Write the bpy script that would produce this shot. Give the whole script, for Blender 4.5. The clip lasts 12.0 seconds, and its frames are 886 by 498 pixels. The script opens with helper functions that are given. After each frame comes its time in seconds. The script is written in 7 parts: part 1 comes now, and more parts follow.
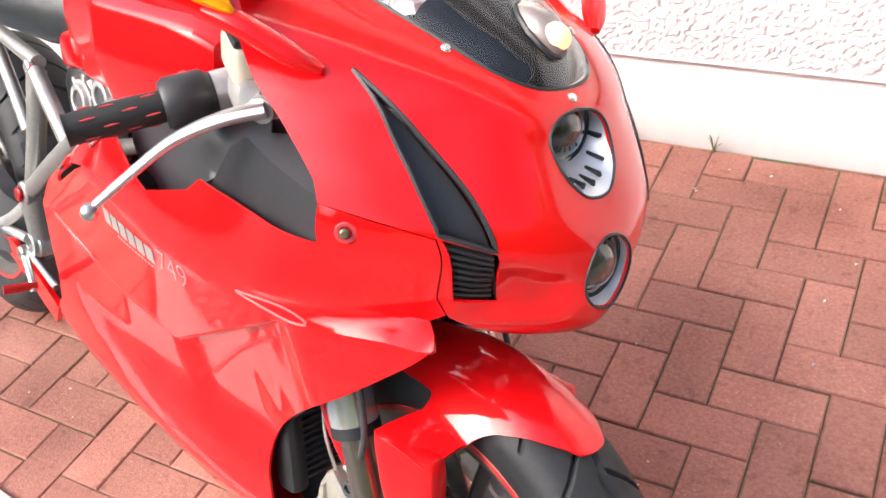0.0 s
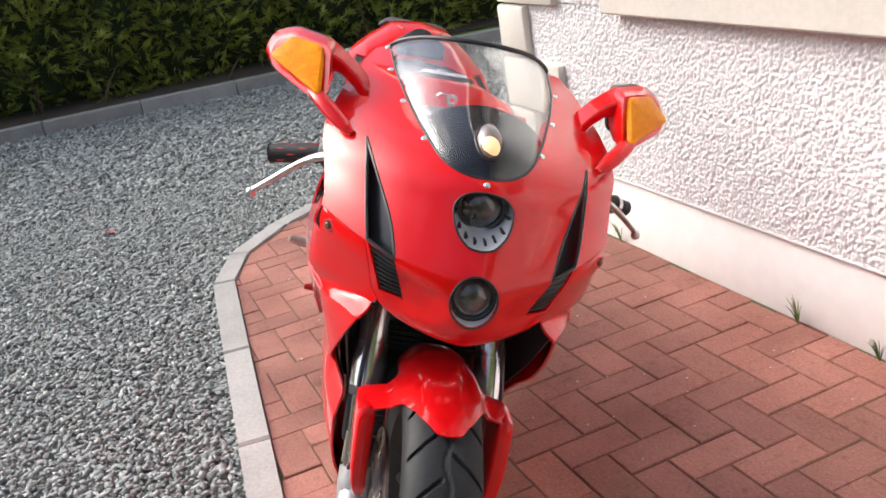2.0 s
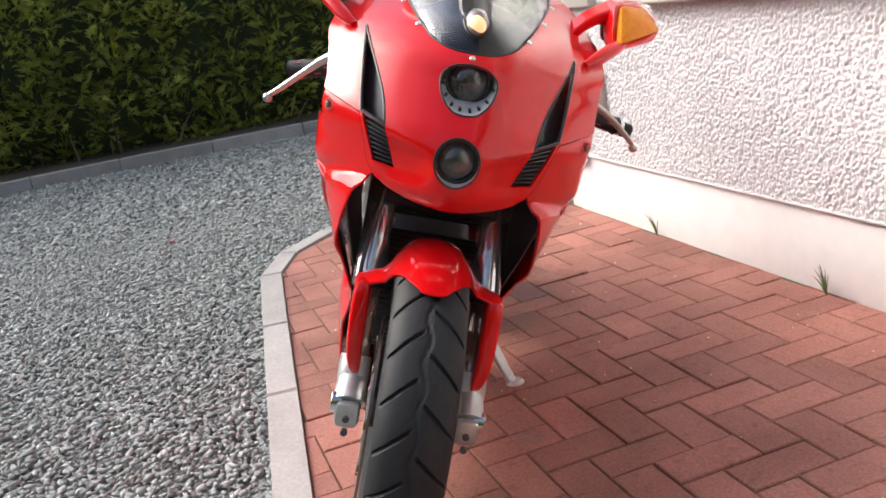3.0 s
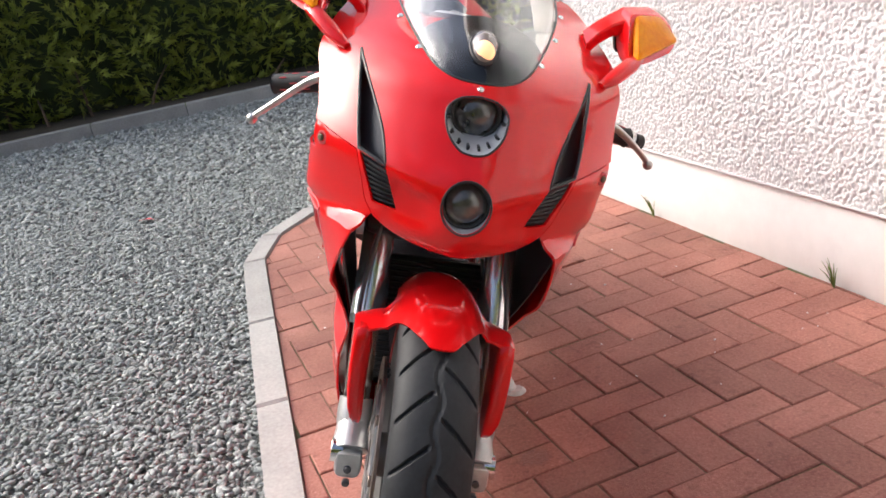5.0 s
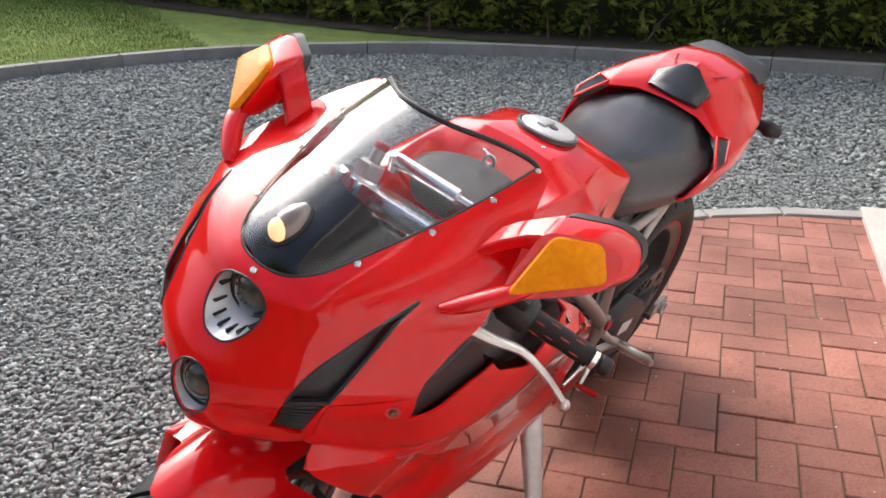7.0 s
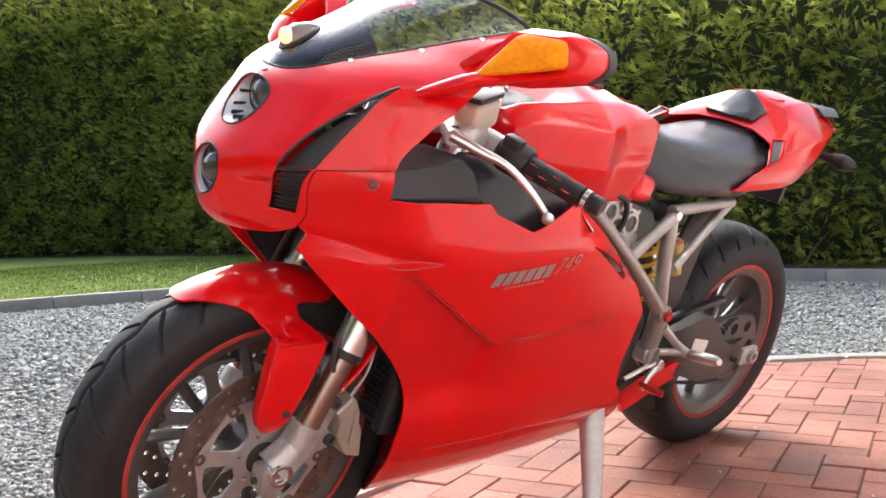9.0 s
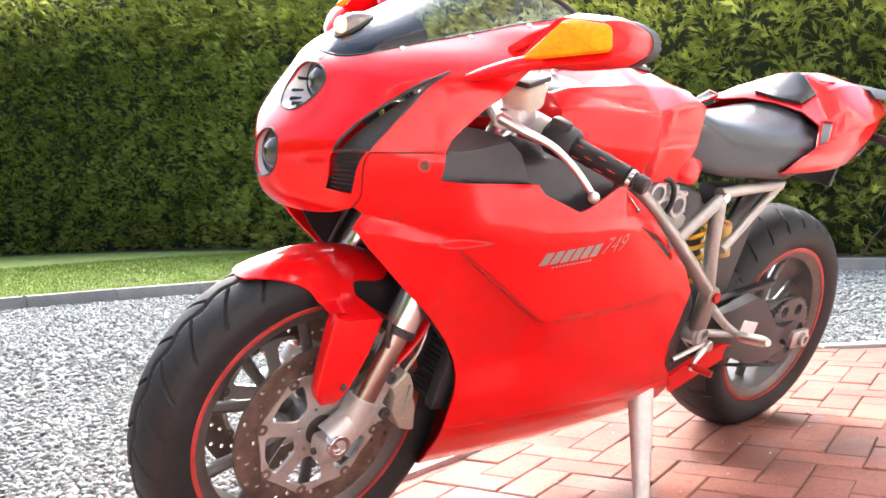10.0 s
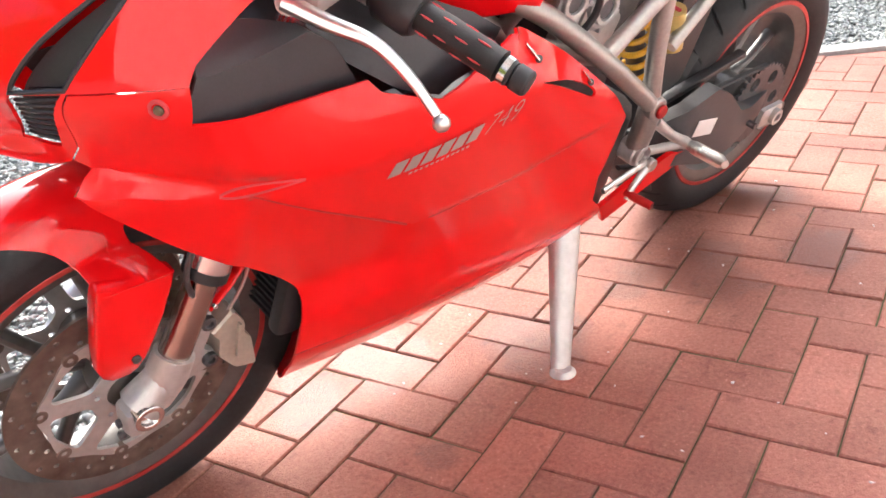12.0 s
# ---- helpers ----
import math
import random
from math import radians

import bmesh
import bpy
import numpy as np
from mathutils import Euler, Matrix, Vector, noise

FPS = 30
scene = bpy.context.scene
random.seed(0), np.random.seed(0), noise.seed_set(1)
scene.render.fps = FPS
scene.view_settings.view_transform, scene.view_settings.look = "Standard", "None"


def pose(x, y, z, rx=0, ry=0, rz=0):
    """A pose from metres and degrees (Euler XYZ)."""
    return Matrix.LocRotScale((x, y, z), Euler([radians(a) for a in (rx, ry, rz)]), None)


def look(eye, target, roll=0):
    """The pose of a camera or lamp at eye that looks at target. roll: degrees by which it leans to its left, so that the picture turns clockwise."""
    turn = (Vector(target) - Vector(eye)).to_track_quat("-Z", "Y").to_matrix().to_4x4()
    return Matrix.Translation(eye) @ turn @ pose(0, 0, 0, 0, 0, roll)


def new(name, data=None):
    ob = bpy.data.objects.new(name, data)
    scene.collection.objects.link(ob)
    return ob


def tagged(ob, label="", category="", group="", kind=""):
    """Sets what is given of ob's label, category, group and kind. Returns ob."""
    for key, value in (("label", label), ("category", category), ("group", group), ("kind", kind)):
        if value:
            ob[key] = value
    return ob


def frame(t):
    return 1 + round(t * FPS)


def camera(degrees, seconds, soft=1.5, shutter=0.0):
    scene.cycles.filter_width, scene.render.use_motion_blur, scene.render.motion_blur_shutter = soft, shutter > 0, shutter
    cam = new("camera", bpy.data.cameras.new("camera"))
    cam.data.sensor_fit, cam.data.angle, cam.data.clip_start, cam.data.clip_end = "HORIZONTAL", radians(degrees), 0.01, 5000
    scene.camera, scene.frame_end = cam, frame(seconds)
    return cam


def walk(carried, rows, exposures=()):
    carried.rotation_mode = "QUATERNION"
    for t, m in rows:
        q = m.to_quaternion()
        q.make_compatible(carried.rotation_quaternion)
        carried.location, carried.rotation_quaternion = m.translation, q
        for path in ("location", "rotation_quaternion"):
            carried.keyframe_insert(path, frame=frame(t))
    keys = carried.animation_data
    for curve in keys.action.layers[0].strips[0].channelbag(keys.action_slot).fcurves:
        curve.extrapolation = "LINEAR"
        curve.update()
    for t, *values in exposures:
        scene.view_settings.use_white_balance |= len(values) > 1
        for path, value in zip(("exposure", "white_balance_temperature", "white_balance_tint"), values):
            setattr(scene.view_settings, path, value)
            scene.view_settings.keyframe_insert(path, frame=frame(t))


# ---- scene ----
cam = camera(51.9, 12.0, 1.65)
PATH = [
    (0, (0.951, -0.374, 1.36), (0.079, 0.904, 0.093), -10.7),
    (0.5, (1.07, -0.226, 1.408), (-0.046, 0.895, 0.185), -8.3),
    (1, (1.404, -0.155, 1.454), (-0.166, 0.61, 0.48), -7.6),
    (1.5, (1.664, -0.191, 1.46), (-0.029, 0.509, 0.659), -10.1),
    (2, (1.808, -0.192, 1.302), (0.066, 0.473, 0.58), -9.5),
    (2.5, (1.936, -0.173, 1.092), (0.116, 0.453, 0.547), -8.7),
    (2.7, (1.981, -0.181, 1.032), (0.141, 0.388, 0.492), -10.0),
    (4.3, (2.04, -0.182, 0.977), (0.194, 0.377, 0.449), -9.2),
    (4.5, (1.998, -0.166, 1.001), (0.177, 0.401, 0.4), -10.4),
    (5, (1.848, -0.148, 1.126), (0.051, 0.427, 0.461), -10.6),
    (5.5, (1.731, 0.038, 1.268), (-0.052, 0.49, 0.483), -10.2),
    (6, (1.644, 0.32, 1.397), (-0.195, 0.397, 0.616), -9.1),
    (6.5, (1.521, 0.544, 1.381), (-0.253, 0.405, 0.467), -0.4),
    (7, (1.59, 0.884, 1.342), (-0.185, 0.324, 0.608), -0.5),
    (7.2, (1.622, 0.979, 1.3), (-0.109, 0.301, 0.563), 1.0),
    (8.8, (1.691, 1.172, 0.687), (-0.037, 0.168, 0.617), -2.7),
    (9, (1.732, 1.224, 0.674), (-0.019, 0.262, 0.589), -2.1),
    (9.5, (1.77, 1.253, 0.646), (0.07, 0.224, 0.418), -3.7),
    (10, (1.78, 1.255, 0.652), (0.087, 0.193, 0.559), -2.6),
    (10.5, (1.784, 1.261, 0.651), (0.08, 0.224, 0.5), -2.3),
    (11, (1.715, 1.234, 0.66), (0.011, 0.201, 0.491), -4.8),
    (11.5, (1.436, 1.152, 0.763), (-0.17, 0.079, 0.243), -6.3),
    (12, (1.195, 1.174, 0.94), (-0.307, 0.186, 0.065), -6.7),
]
walk(cam, [(t, look(eye, target, roll)) for t, eye, target, roll in PATH],
     [(t, stops, 6150, 10) for t, stops in ((0, 1.52), (0.6, 1.42), (1.5, 1.05), (2.7, 0.93), (5.5, 1.03), (7.2, 0.90), (8.8, 1.3), (9.1, 1.62), (9.6, 2.12), (10.5, 2.27), (12, 2.08))])
from mathutils.geometry import delaunay_2d_cdt

BIKE = pose(0.515, 0.051, 0.004, 0, 0, -18.8) @ pose(0, 0, 0, -19.27, 0, 0)

# ---- world and light ----
sky_world = bpy.data.worlds.new("sky")
scene.world = sky_world
sky_world.use_nodes = True
wn = sky_world.node_tree.nodes
sky = wn.new("ShaderNodeTexSky")
sky.sky_type = "NISHITA"
sky.sun_disc = False
sky.sun_elevation = radians(42)
sky.sun_rotation = radians(225)
sky.air_density, sky.dust_density, sky.ozone_density = 1.0, 6.0, 1.0
soften = wn.new("ShaderNodeHueSaturation")
soften.inputs["Saturation"].default_value = 0.85
sky_world.node_tree.links.new(sky.outputs[0], soften.inputs["Color"])
# broken cloud over the sky
cloud_at, cloud, cloud_tone, clouded = (wn.new(k) for k in ("ShaderNodeTexCoord", "ShaderNodeTexNoise", "ShaderNodeMapRange", "ShaderNodeMix"))
cloud.inputs["Scale"].default_value, cloud.inputs["Detail"].default_value, cloud.inputs["Roughness"].default_value = 2.6, 5, 0.55
cloud_tone.inputs["From Min"].default_value, cloud_tone.inputs["From Max"].default_value = 0.38, 0.66
cloud_tone.inputs["To Min"].default_value, cloud_tone.inputs["To Max"].default_value = 0.74, 1.45
clouded.data_type, clouded.blend_type = "RGBA", "MULTIPLY"
clouded.inputs["Factor"].default_value = 1.0
for a, b in ((cloud_at.outputs["Generated"], cloud.inputs["Vector"]), (cloud.outputs["Fac"], cloud_tone.inputs["Value"]), (soften.outputs[0], clouded.inputs["A"]),
             (cloud_tone.outputs[0], clouded.inputs["B"])):
    sky_world.node_tree.links.new(a, b)
# an overcast dome is brightest overhead
apart, dome, domed, veiled = wn.new("ShaderNodeSeparateXYZ"), wn.new("ShaderNodeMapRange"), wn.new("ShaderNodeMix"), wn.new("ShaderNodeMix")
dome.inputs["To Min"].default_value, dome.inputs["To Max"].default_value = 0.7, 1.8
for k in (domed, veiled):
    k.data_type, k.blend_type = "RGBA", "MULTIPLY"
    k.inputs["Factor"].default_value = 1.0
for a, b in ((cloud_at.outputs["Generated"], apart.inputs[0]), (apart.outputs["Z"], dome.inputs["Value"]), (clouded.outputs["Result"], domed.inputs["A"]), (dome.outputs[0], domed.inputs["B"]),
             (domed.outputs["Result"], veiled.inputs["A"])):
    sky_world.node_tree.links.new(a, b)
# thin cloud glows round the veiled sun
toward, glow = wn.new("ShaderNodeVectorMath"), wn.new("ShaderNodeMapRange")
toward.operation = "DOT_PRODUCT"
toward.inputs[1].default_value = Vector((-4.2, -4.2, 5.6)).normalized()
glow.interpolation_type = "SMOOTHERSTEP"
glow.inputs["From Min"].default_value, glow.inputs["From Max"].default_value = 0.45, 1.0
glow.inputs["To Min"].default_value, glow.inputs["To Max"].default_value = 1.0, 1.75
for a, b in ((cloud_at.outputs["Generated"], toward.inputs[0]), (toward.outputs["Value"], glow.inputs["Value"]), (glow.outputs[0], veiled.inputs["B"]), (veiled.outputs["Result"], wn["Background"].inputs["Color"])):
    sky_world.node_tree.links.new(a, b)
wn["Background"].inputs["Strength"].default_value = 0.068
sun_data = bpy.data.lights.new("sun", "SUN")
sun_data.energy, sun_data.angle, sun_data.color = 0.2, radians(66), (1.0, 0.985, 0.96)
sun = new("sun", sun_data)
sun.matrix_world = look((-4.2, -4.2, 5.6), (0, 0, 0))


# ---- materials ----
def material(name, color, rough=0.5, metal=0.0, vary=0.12, scale=60.0, bump=0.0, bump_scale=200.0, coat=0.0, second=None,
             blotch=4.0, rand=0.0, spec=0.5, island=False, ground=False):
    """A surface with fine grain and broad blotches of tone, relief, and a random tone for each object or piece."""
    m = bpy.data.materials.new(name)
    m.use_nodes = True
    t = m.node_tree
    b = t.nodes["Principled BSDF"]
    b.inputs["Roughness"].default_value, b.inputs["Metallic"].default_value = rough, metal
    b.inputs["Coat Weight"].default_value, b.inputs["Coat Roughness"].default_value = coat, 0.03
    b.inputs["Specular IOR Level"].default_value = spec
    co = t.nodes.new("ShaderNodeNewGeometry" if ground else "ShaderNodeTexCoord")
    place = co.outputs["Position" if ground else "Object"]
    fine, broad = t.nodes.new("ShaderNodeTexNoise"), t.nodes.new("ShaderNodeTexNoise")
    fine.inputs["Scale"].default_value, fine.inputs["Detail"].default_value = scale, 4
    broad.inputs["Scale"].default_value, broad.inputs["Detail"].default_value = blotch, 3
    mix = t.nodes.new("ShaderNodeMix")
    mix.data_type = "RGBA"
    mix.inputs["A"].default_value = (*[c * (1 - vary) for c in color], 1)
    mix.inputs["B"].default_value = (*(second or [min(1, c * (1 + vary)) for c in color]), 1)
    blend = t.nodes.new("ShaderNodeMath")
    blend.operation = "MULTIPLY_ADD"
    blend.inputs[1].default_value = 0.5
    half = t.nodes.new("ShaderNodeMath")
    half.operation = "MULTIPLY"
    half.inputs[1].default_value = 0.5
    for n in (fine, broad):
        t.links.new(place, n.inputs["Vector"])
    t.links.new(broad.outputs["Fac"], half.inputs[0])
    t.links.new(fine.outputs["Fac"], blend.inputs[0])
    t.links.new(half.outputs[0], blend.inputs[2])
    sharp = t.nodes.new("ShaderNodeMapRange")
    sharp.inputs["From Min"].default_value, sharp.inputs["From Max"].default_value = 0.3, 0.7
    t.links.new(blend.outputs[0], sharp.inputs["Value"])
    t.links.new(sharp.outputs[0], mix.inputs["Factor"])
    out = mix.outputs["Result"]
    if rand:
        pick = t.nodes.new("ShaderNodeNewGeometry" if island else "ShaderNodeObjectInfo")
        tone = t.nodes.new("ShaderNodeMapRange")
        tone.inputs["To Min"].default_value, tone.inputs["To Max"].default_value = 1 - rand, 1 + rand
        t.links.new(pick.outputs["Random Per Island" if island else "Random"], tone.inputs["Value"])
        hsv = t.nodes.new("ShaderNodeHueSaturation")
        t.links.new(tone.outputs[0], hsv.inputs["Value"])
        t.links.new(out, hsv.inputs["Color"])
        out = hsv.outputs[0]
    t.links.new(out, b.inputs["Base Color"])
    if bump:
        rough_n, bn = t.nodes.new("ShaderNodeTexNoise"), t.nodes.new("ShaderNodeBump")
        rough_n.inputs["Scale"].default_value, rough_n.inputs["Detail"].default_value = bump_scale, 5
        bn.inputs["Strength"].default_value, bn.inputs["Distance"].default_value = bump, 0.004
        t.links.new(place, rough_n.inputs["Vector"])
        t.links.new(rough_n.outputs["Fac"], bn.inputs["Height"])
        t.links.new(bn.outputs[0], b.inputs["Normal"])
    return m


def tinted_glass(name, color, rough=0.0):
    m = bpy.data.materials.new(name)
    m.use_nodes = True
    b = m.node_tree.nodes["Principled BSDF"]
    b.inputs["Base Color"].default_value = (*color, 1)
    b.inputs["Roughness"].default_value = rough
    b.inputs["Transmission Weight"].default_value = 1.0
    b.inputs["IOR"].default_value = 1.45
    return m


def thin_clear(name, color):
    """Thin clear sheet: straight through, with a sharp surface gloss."""
    m = bpy.data.materials.new(name)
    m.use_nodes = True
    t = m.node_tree
    t.nodes.clear()
    see, shine, fr, mix, out, steep, gain = (t.nodes.new(k) for k in ("ShaderNodeBsdfTransparent", "ShaderNodeBsdfGlossy", "ShaderNodeLayerWeight", "ShaderNodeMixShader", "ShaderNodeOutputMaterial", "ShaderNodeMath", "ShaderNodeMath"))
    see.inputs["Color"].default_value = (*color, 1)
    shine.inputs["Roughness"].default_value = 0.02
    fr.inputs["Blend"].default_value = 0.5
    steep.operation, gain.operation = "POWER", "MULTIPLY_ADD"
    steep.inputs[1].default_value, gain.inputs[1].default_value, gain.inputs[2].default_value = 3.0, 0.85, 0.04
    t.links.new(fr.outputs["Facing"], steep.inputs[0])
    t.links.new(steep.outputs[0], gain.inputs[0])
    t.links.new(gain.outputs[0], mix.inputs[0])
    t.links.new(see.outputs[0], mix.inputs[1])
    t.links.new(shine.outputs[0], mix.inputs[2])
    t.links.new(mix.outputs[0], out.inputs["Surface"])
    return m


def damp_and_shade(m, spots):
    """Dark moist patches with ragged edges on a material, their colour also painting the motorcycle's shade, at places
    on the ground (x, y, radius).
    """
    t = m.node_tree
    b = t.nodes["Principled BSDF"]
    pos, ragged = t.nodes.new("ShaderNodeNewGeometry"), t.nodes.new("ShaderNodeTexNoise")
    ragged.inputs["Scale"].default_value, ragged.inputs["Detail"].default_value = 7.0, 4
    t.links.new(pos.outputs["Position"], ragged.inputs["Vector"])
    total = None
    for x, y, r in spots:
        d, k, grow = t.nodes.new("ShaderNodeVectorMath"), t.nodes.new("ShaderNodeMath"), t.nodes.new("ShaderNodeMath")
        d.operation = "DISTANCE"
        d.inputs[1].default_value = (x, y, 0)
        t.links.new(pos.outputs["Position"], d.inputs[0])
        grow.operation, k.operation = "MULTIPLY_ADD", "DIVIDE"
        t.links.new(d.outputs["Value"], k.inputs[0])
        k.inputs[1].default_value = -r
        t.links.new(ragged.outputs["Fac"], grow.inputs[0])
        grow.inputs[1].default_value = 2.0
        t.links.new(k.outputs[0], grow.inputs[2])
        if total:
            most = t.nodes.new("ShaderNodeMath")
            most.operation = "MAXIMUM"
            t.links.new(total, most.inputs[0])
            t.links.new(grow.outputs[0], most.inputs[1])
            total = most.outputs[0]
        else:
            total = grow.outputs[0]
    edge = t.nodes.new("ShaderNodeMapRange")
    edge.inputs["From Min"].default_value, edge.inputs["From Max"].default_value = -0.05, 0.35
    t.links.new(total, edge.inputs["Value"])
    wet_shade, gloss = t.nodes.new("ShaderNodeMix"), t.nodes.new("ShaderNodeMix")
    wet_shade.data_type = "RGBA"
    wet_shade.blend_type = "MULTIPLY"
    wet_shade.inputs["B"].default_value = (0.68, 0.60, 0.57, 1)
    t.links.new(edge.outputs[0], wet_shade.inputs["Factor"])
    t.links.new(b.inputs["Base Color"].links[0].from_socket, wet_shade.inputs["A"])
    t.links.new(wet_shade.outputs["Result"], b.inputs["Base Color"])
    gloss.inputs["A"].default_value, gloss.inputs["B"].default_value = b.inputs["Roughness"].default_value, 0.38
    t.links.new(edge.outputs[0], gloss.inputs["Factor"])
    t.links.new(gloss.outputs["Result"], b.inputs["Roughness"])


RED = material("red_paint", (0.75, 0.003, 0.005), 0.4, 0.0, 0.03, 300, coat=1.0, blotch=3, spec=0.06)
RED.node_tree.nodes["Principled BSDF"].inputs["Coat IOR"].default_value = 1.5
RIM_RED = material("rim_tape", (0.42, 0.012, 0.012), 0.5, vary=0.35, scale=40, second=(0.50, 0.06, 0.05), blotch=14)
BLACK = material("black_plastic", (0.022, 0.022, 0.024), 0.45, vary=0.25, scale=400, bump=0.08, bump_scale=900)
GREY_PLASTIC = material("grey_plastic", (0.028, 0.029, 0.033), 0.33, vary=0.2, scale=300, bump=0.06, bump_scale=1200)
DUCT_GREY = material("duct_plastic", (0.036, 0.036, 0.040), 0.3, vary=0.2, scale=300, bump=0.05, bump_scale=1200)
GLOSS_BLACK = material("gloss_black", (0.008, 0.008, 0.009), 0.08, vary=0.2, scale=100)
MATT_BLACK = material("matt_black", (0.010, 0.010, 0.012), 0.6, vary=0.2, scale=100, spec=0.15)
RUBBER = material("tyre_rubber", (0.019, 0.020, 0.022), 0.58, vary=0.35, scale=120, bump=0.12, bump_scale=500, blotch=14, spec=0.35)
# darker red: the belly seam, and shade painted under the flank crease
SEAM_AND_SHADE = material("seam_and_crease_shade", (0.42, 0.008, 0.010), 0.6, vary=0.1)
GRIP_RUBBER = material("grip_rubber", (0.012, 0.012, 0.012), 0.6, vary=0.3, scale=300, bump=0.15, bump_scale=700)
VINYL = material("seat_vinyl", (0.026, 0.029, 0.034), 0.27, vary=0.2, scale=500, bump=0.10, bump_scale=900, spec=0.75)
ALLOY = material("cast_alloy", (0.52, 0.515, 0.505), 0.38, 0.6, 0.15, 90, bump=0.08, bump_scale=600, blotch=20)
FRAME_PAINT = material("frame_paint", (0.40, 0.385, 0.365), 0.36, 0.7, 0.15, 150, blotch=12)
CAP_METAL = material("cap_metal", (0.72, 0.72, 0.71), 0.35, 0.45, 0.05, 200)
MACHINED = material("machined_silver", (0.86, 0.86, 0.87), 0.2, 0.85, 0.06, 150, blotch=15)
FIN = material("radiator_fin", (0.06, 0.062, 0.065), 0.4, 0.5, 0.2, 150)
ARM_GREY = material("swingarm_paint", (0.06, 0.06, 0.064), 0.5, 0.2, 0.15, 120, bump=0.04)
CALIPER = material("caliper_paint", (0.47, 0.435, 0.37), 0.42, 0.55, 0.15, 120, blotch=18)
CHROME = material("polished_metal", (0.75, 0.75, 0.75), 0.14, 1.0, 0.06, 200)
SLIDER = material("slider_bronze", (0.40, 0.335, 0.30), 0.24, 0.95, 0.1, 200)
LEVER = material("brushed_lever", (0.62, 0.61, 0.59), 0.3, 0.95, 0.1, 300)
DARK_METAL = material("dark_metal", (0.1, 0.1, 0.105), 0.45, 0.6, 0.25, 120, bump=0.05)
RIM_GREY = material("wheel_paint", (0.13, 0.125, 0.12), 0.35, 0.5, 0.2, 80, blotch=15)
RUST_DISC = material("brake_disc", (0.165, 0.118, 0.095), 0.42, 0.7, 0.25, 60, second=(0.27, 0.225, 0.195), blotch=25)
AMBER = material("amber_lens", (0.85, 0.20, 0.002), 0.3, vary=0.1, scale=140, bump=0.1, bump_scale=160, blotch=30, second=(0.95, 0.36, 0.004), spec=0.08)
SMOKE = material("smoked_lens", (0.20, 0.16, 0.145), 0.12, coat=1.0)
PROJECTOR = material("projector_glass", (0.045, 0.042, 0.038), 0.16, 0.3, 0.6, 55, coat=1.0, blotch=30, second=(0.15, 0.14, 0.125))
REFLECTOR = material("reflector_bowl", (0.70, 0.71, 0.73), 0.3, 0.4, 0.15, 50)
SPRING_YELLOW = material("spring_yellow", (0.75, 0.42, 0.02), 0.35, vary=0.1, coat=0.5)
AGED_BOLT = material("aged_bolt", (0.16, 0.13, 0.08), 0.5, 0.6)
BRASS = material("brass_tin", (0.55, 0.42, 0.15), 0.4, 0.4)
STICKER = material("white_sticker", (0.72, 0.72, 0.72), 0.5, vary=0.05)
SILVER_PRINT = material("silver_print", (0.42, 0.4, 0.38), 0.35, 0.4, 0.08)
SCREW = material("bright_screw", (0.78, 0.76, 0.72), 0.25, 0.8, 0.1)
RED_ANOD = material("red_anodised", (0.5, 0.02, 0.02), 0.3, 0.6)
RED_DULL = material("red_insert", (0.55, 0.05, 0.06), 0.5)
RESERVOIR = material("fluid_bottle", (0.56, 0.50, 0.40), 0.35, vary=0.1)
SCREEN_GLASS = thin_clear("screen_acrylic", (0.93, 0.93, 0.93))
TAIL_RED = material("tail_lens", (0.6, 0.05, 0.03), 0.15, coat=1.0)
MIRROR = material("mirror_glass", (0.85, 0.85, 0.85), 0.02, 1.0, 0.01)

LAMP_GLOW = bpy.data.materials.new("lamp_glow")
LAMP_GLOW.use_nodes = True
LAMP_GLOW.node_tree.nodes["Principled BSDF"].inputs["Base Color"].default_value = (0.8, 0.56, 0.36, 1)
LAMP_GLOW.node_tree.nodes["Principled BSDF"].inputs["Emission Color"].default_value = (1.0, 0.50, 0.20, 1)
LAMP_GLOW.node_tree.nodes["Principled BSDF"].inputs["Emission Strength"].default_value = 0.55

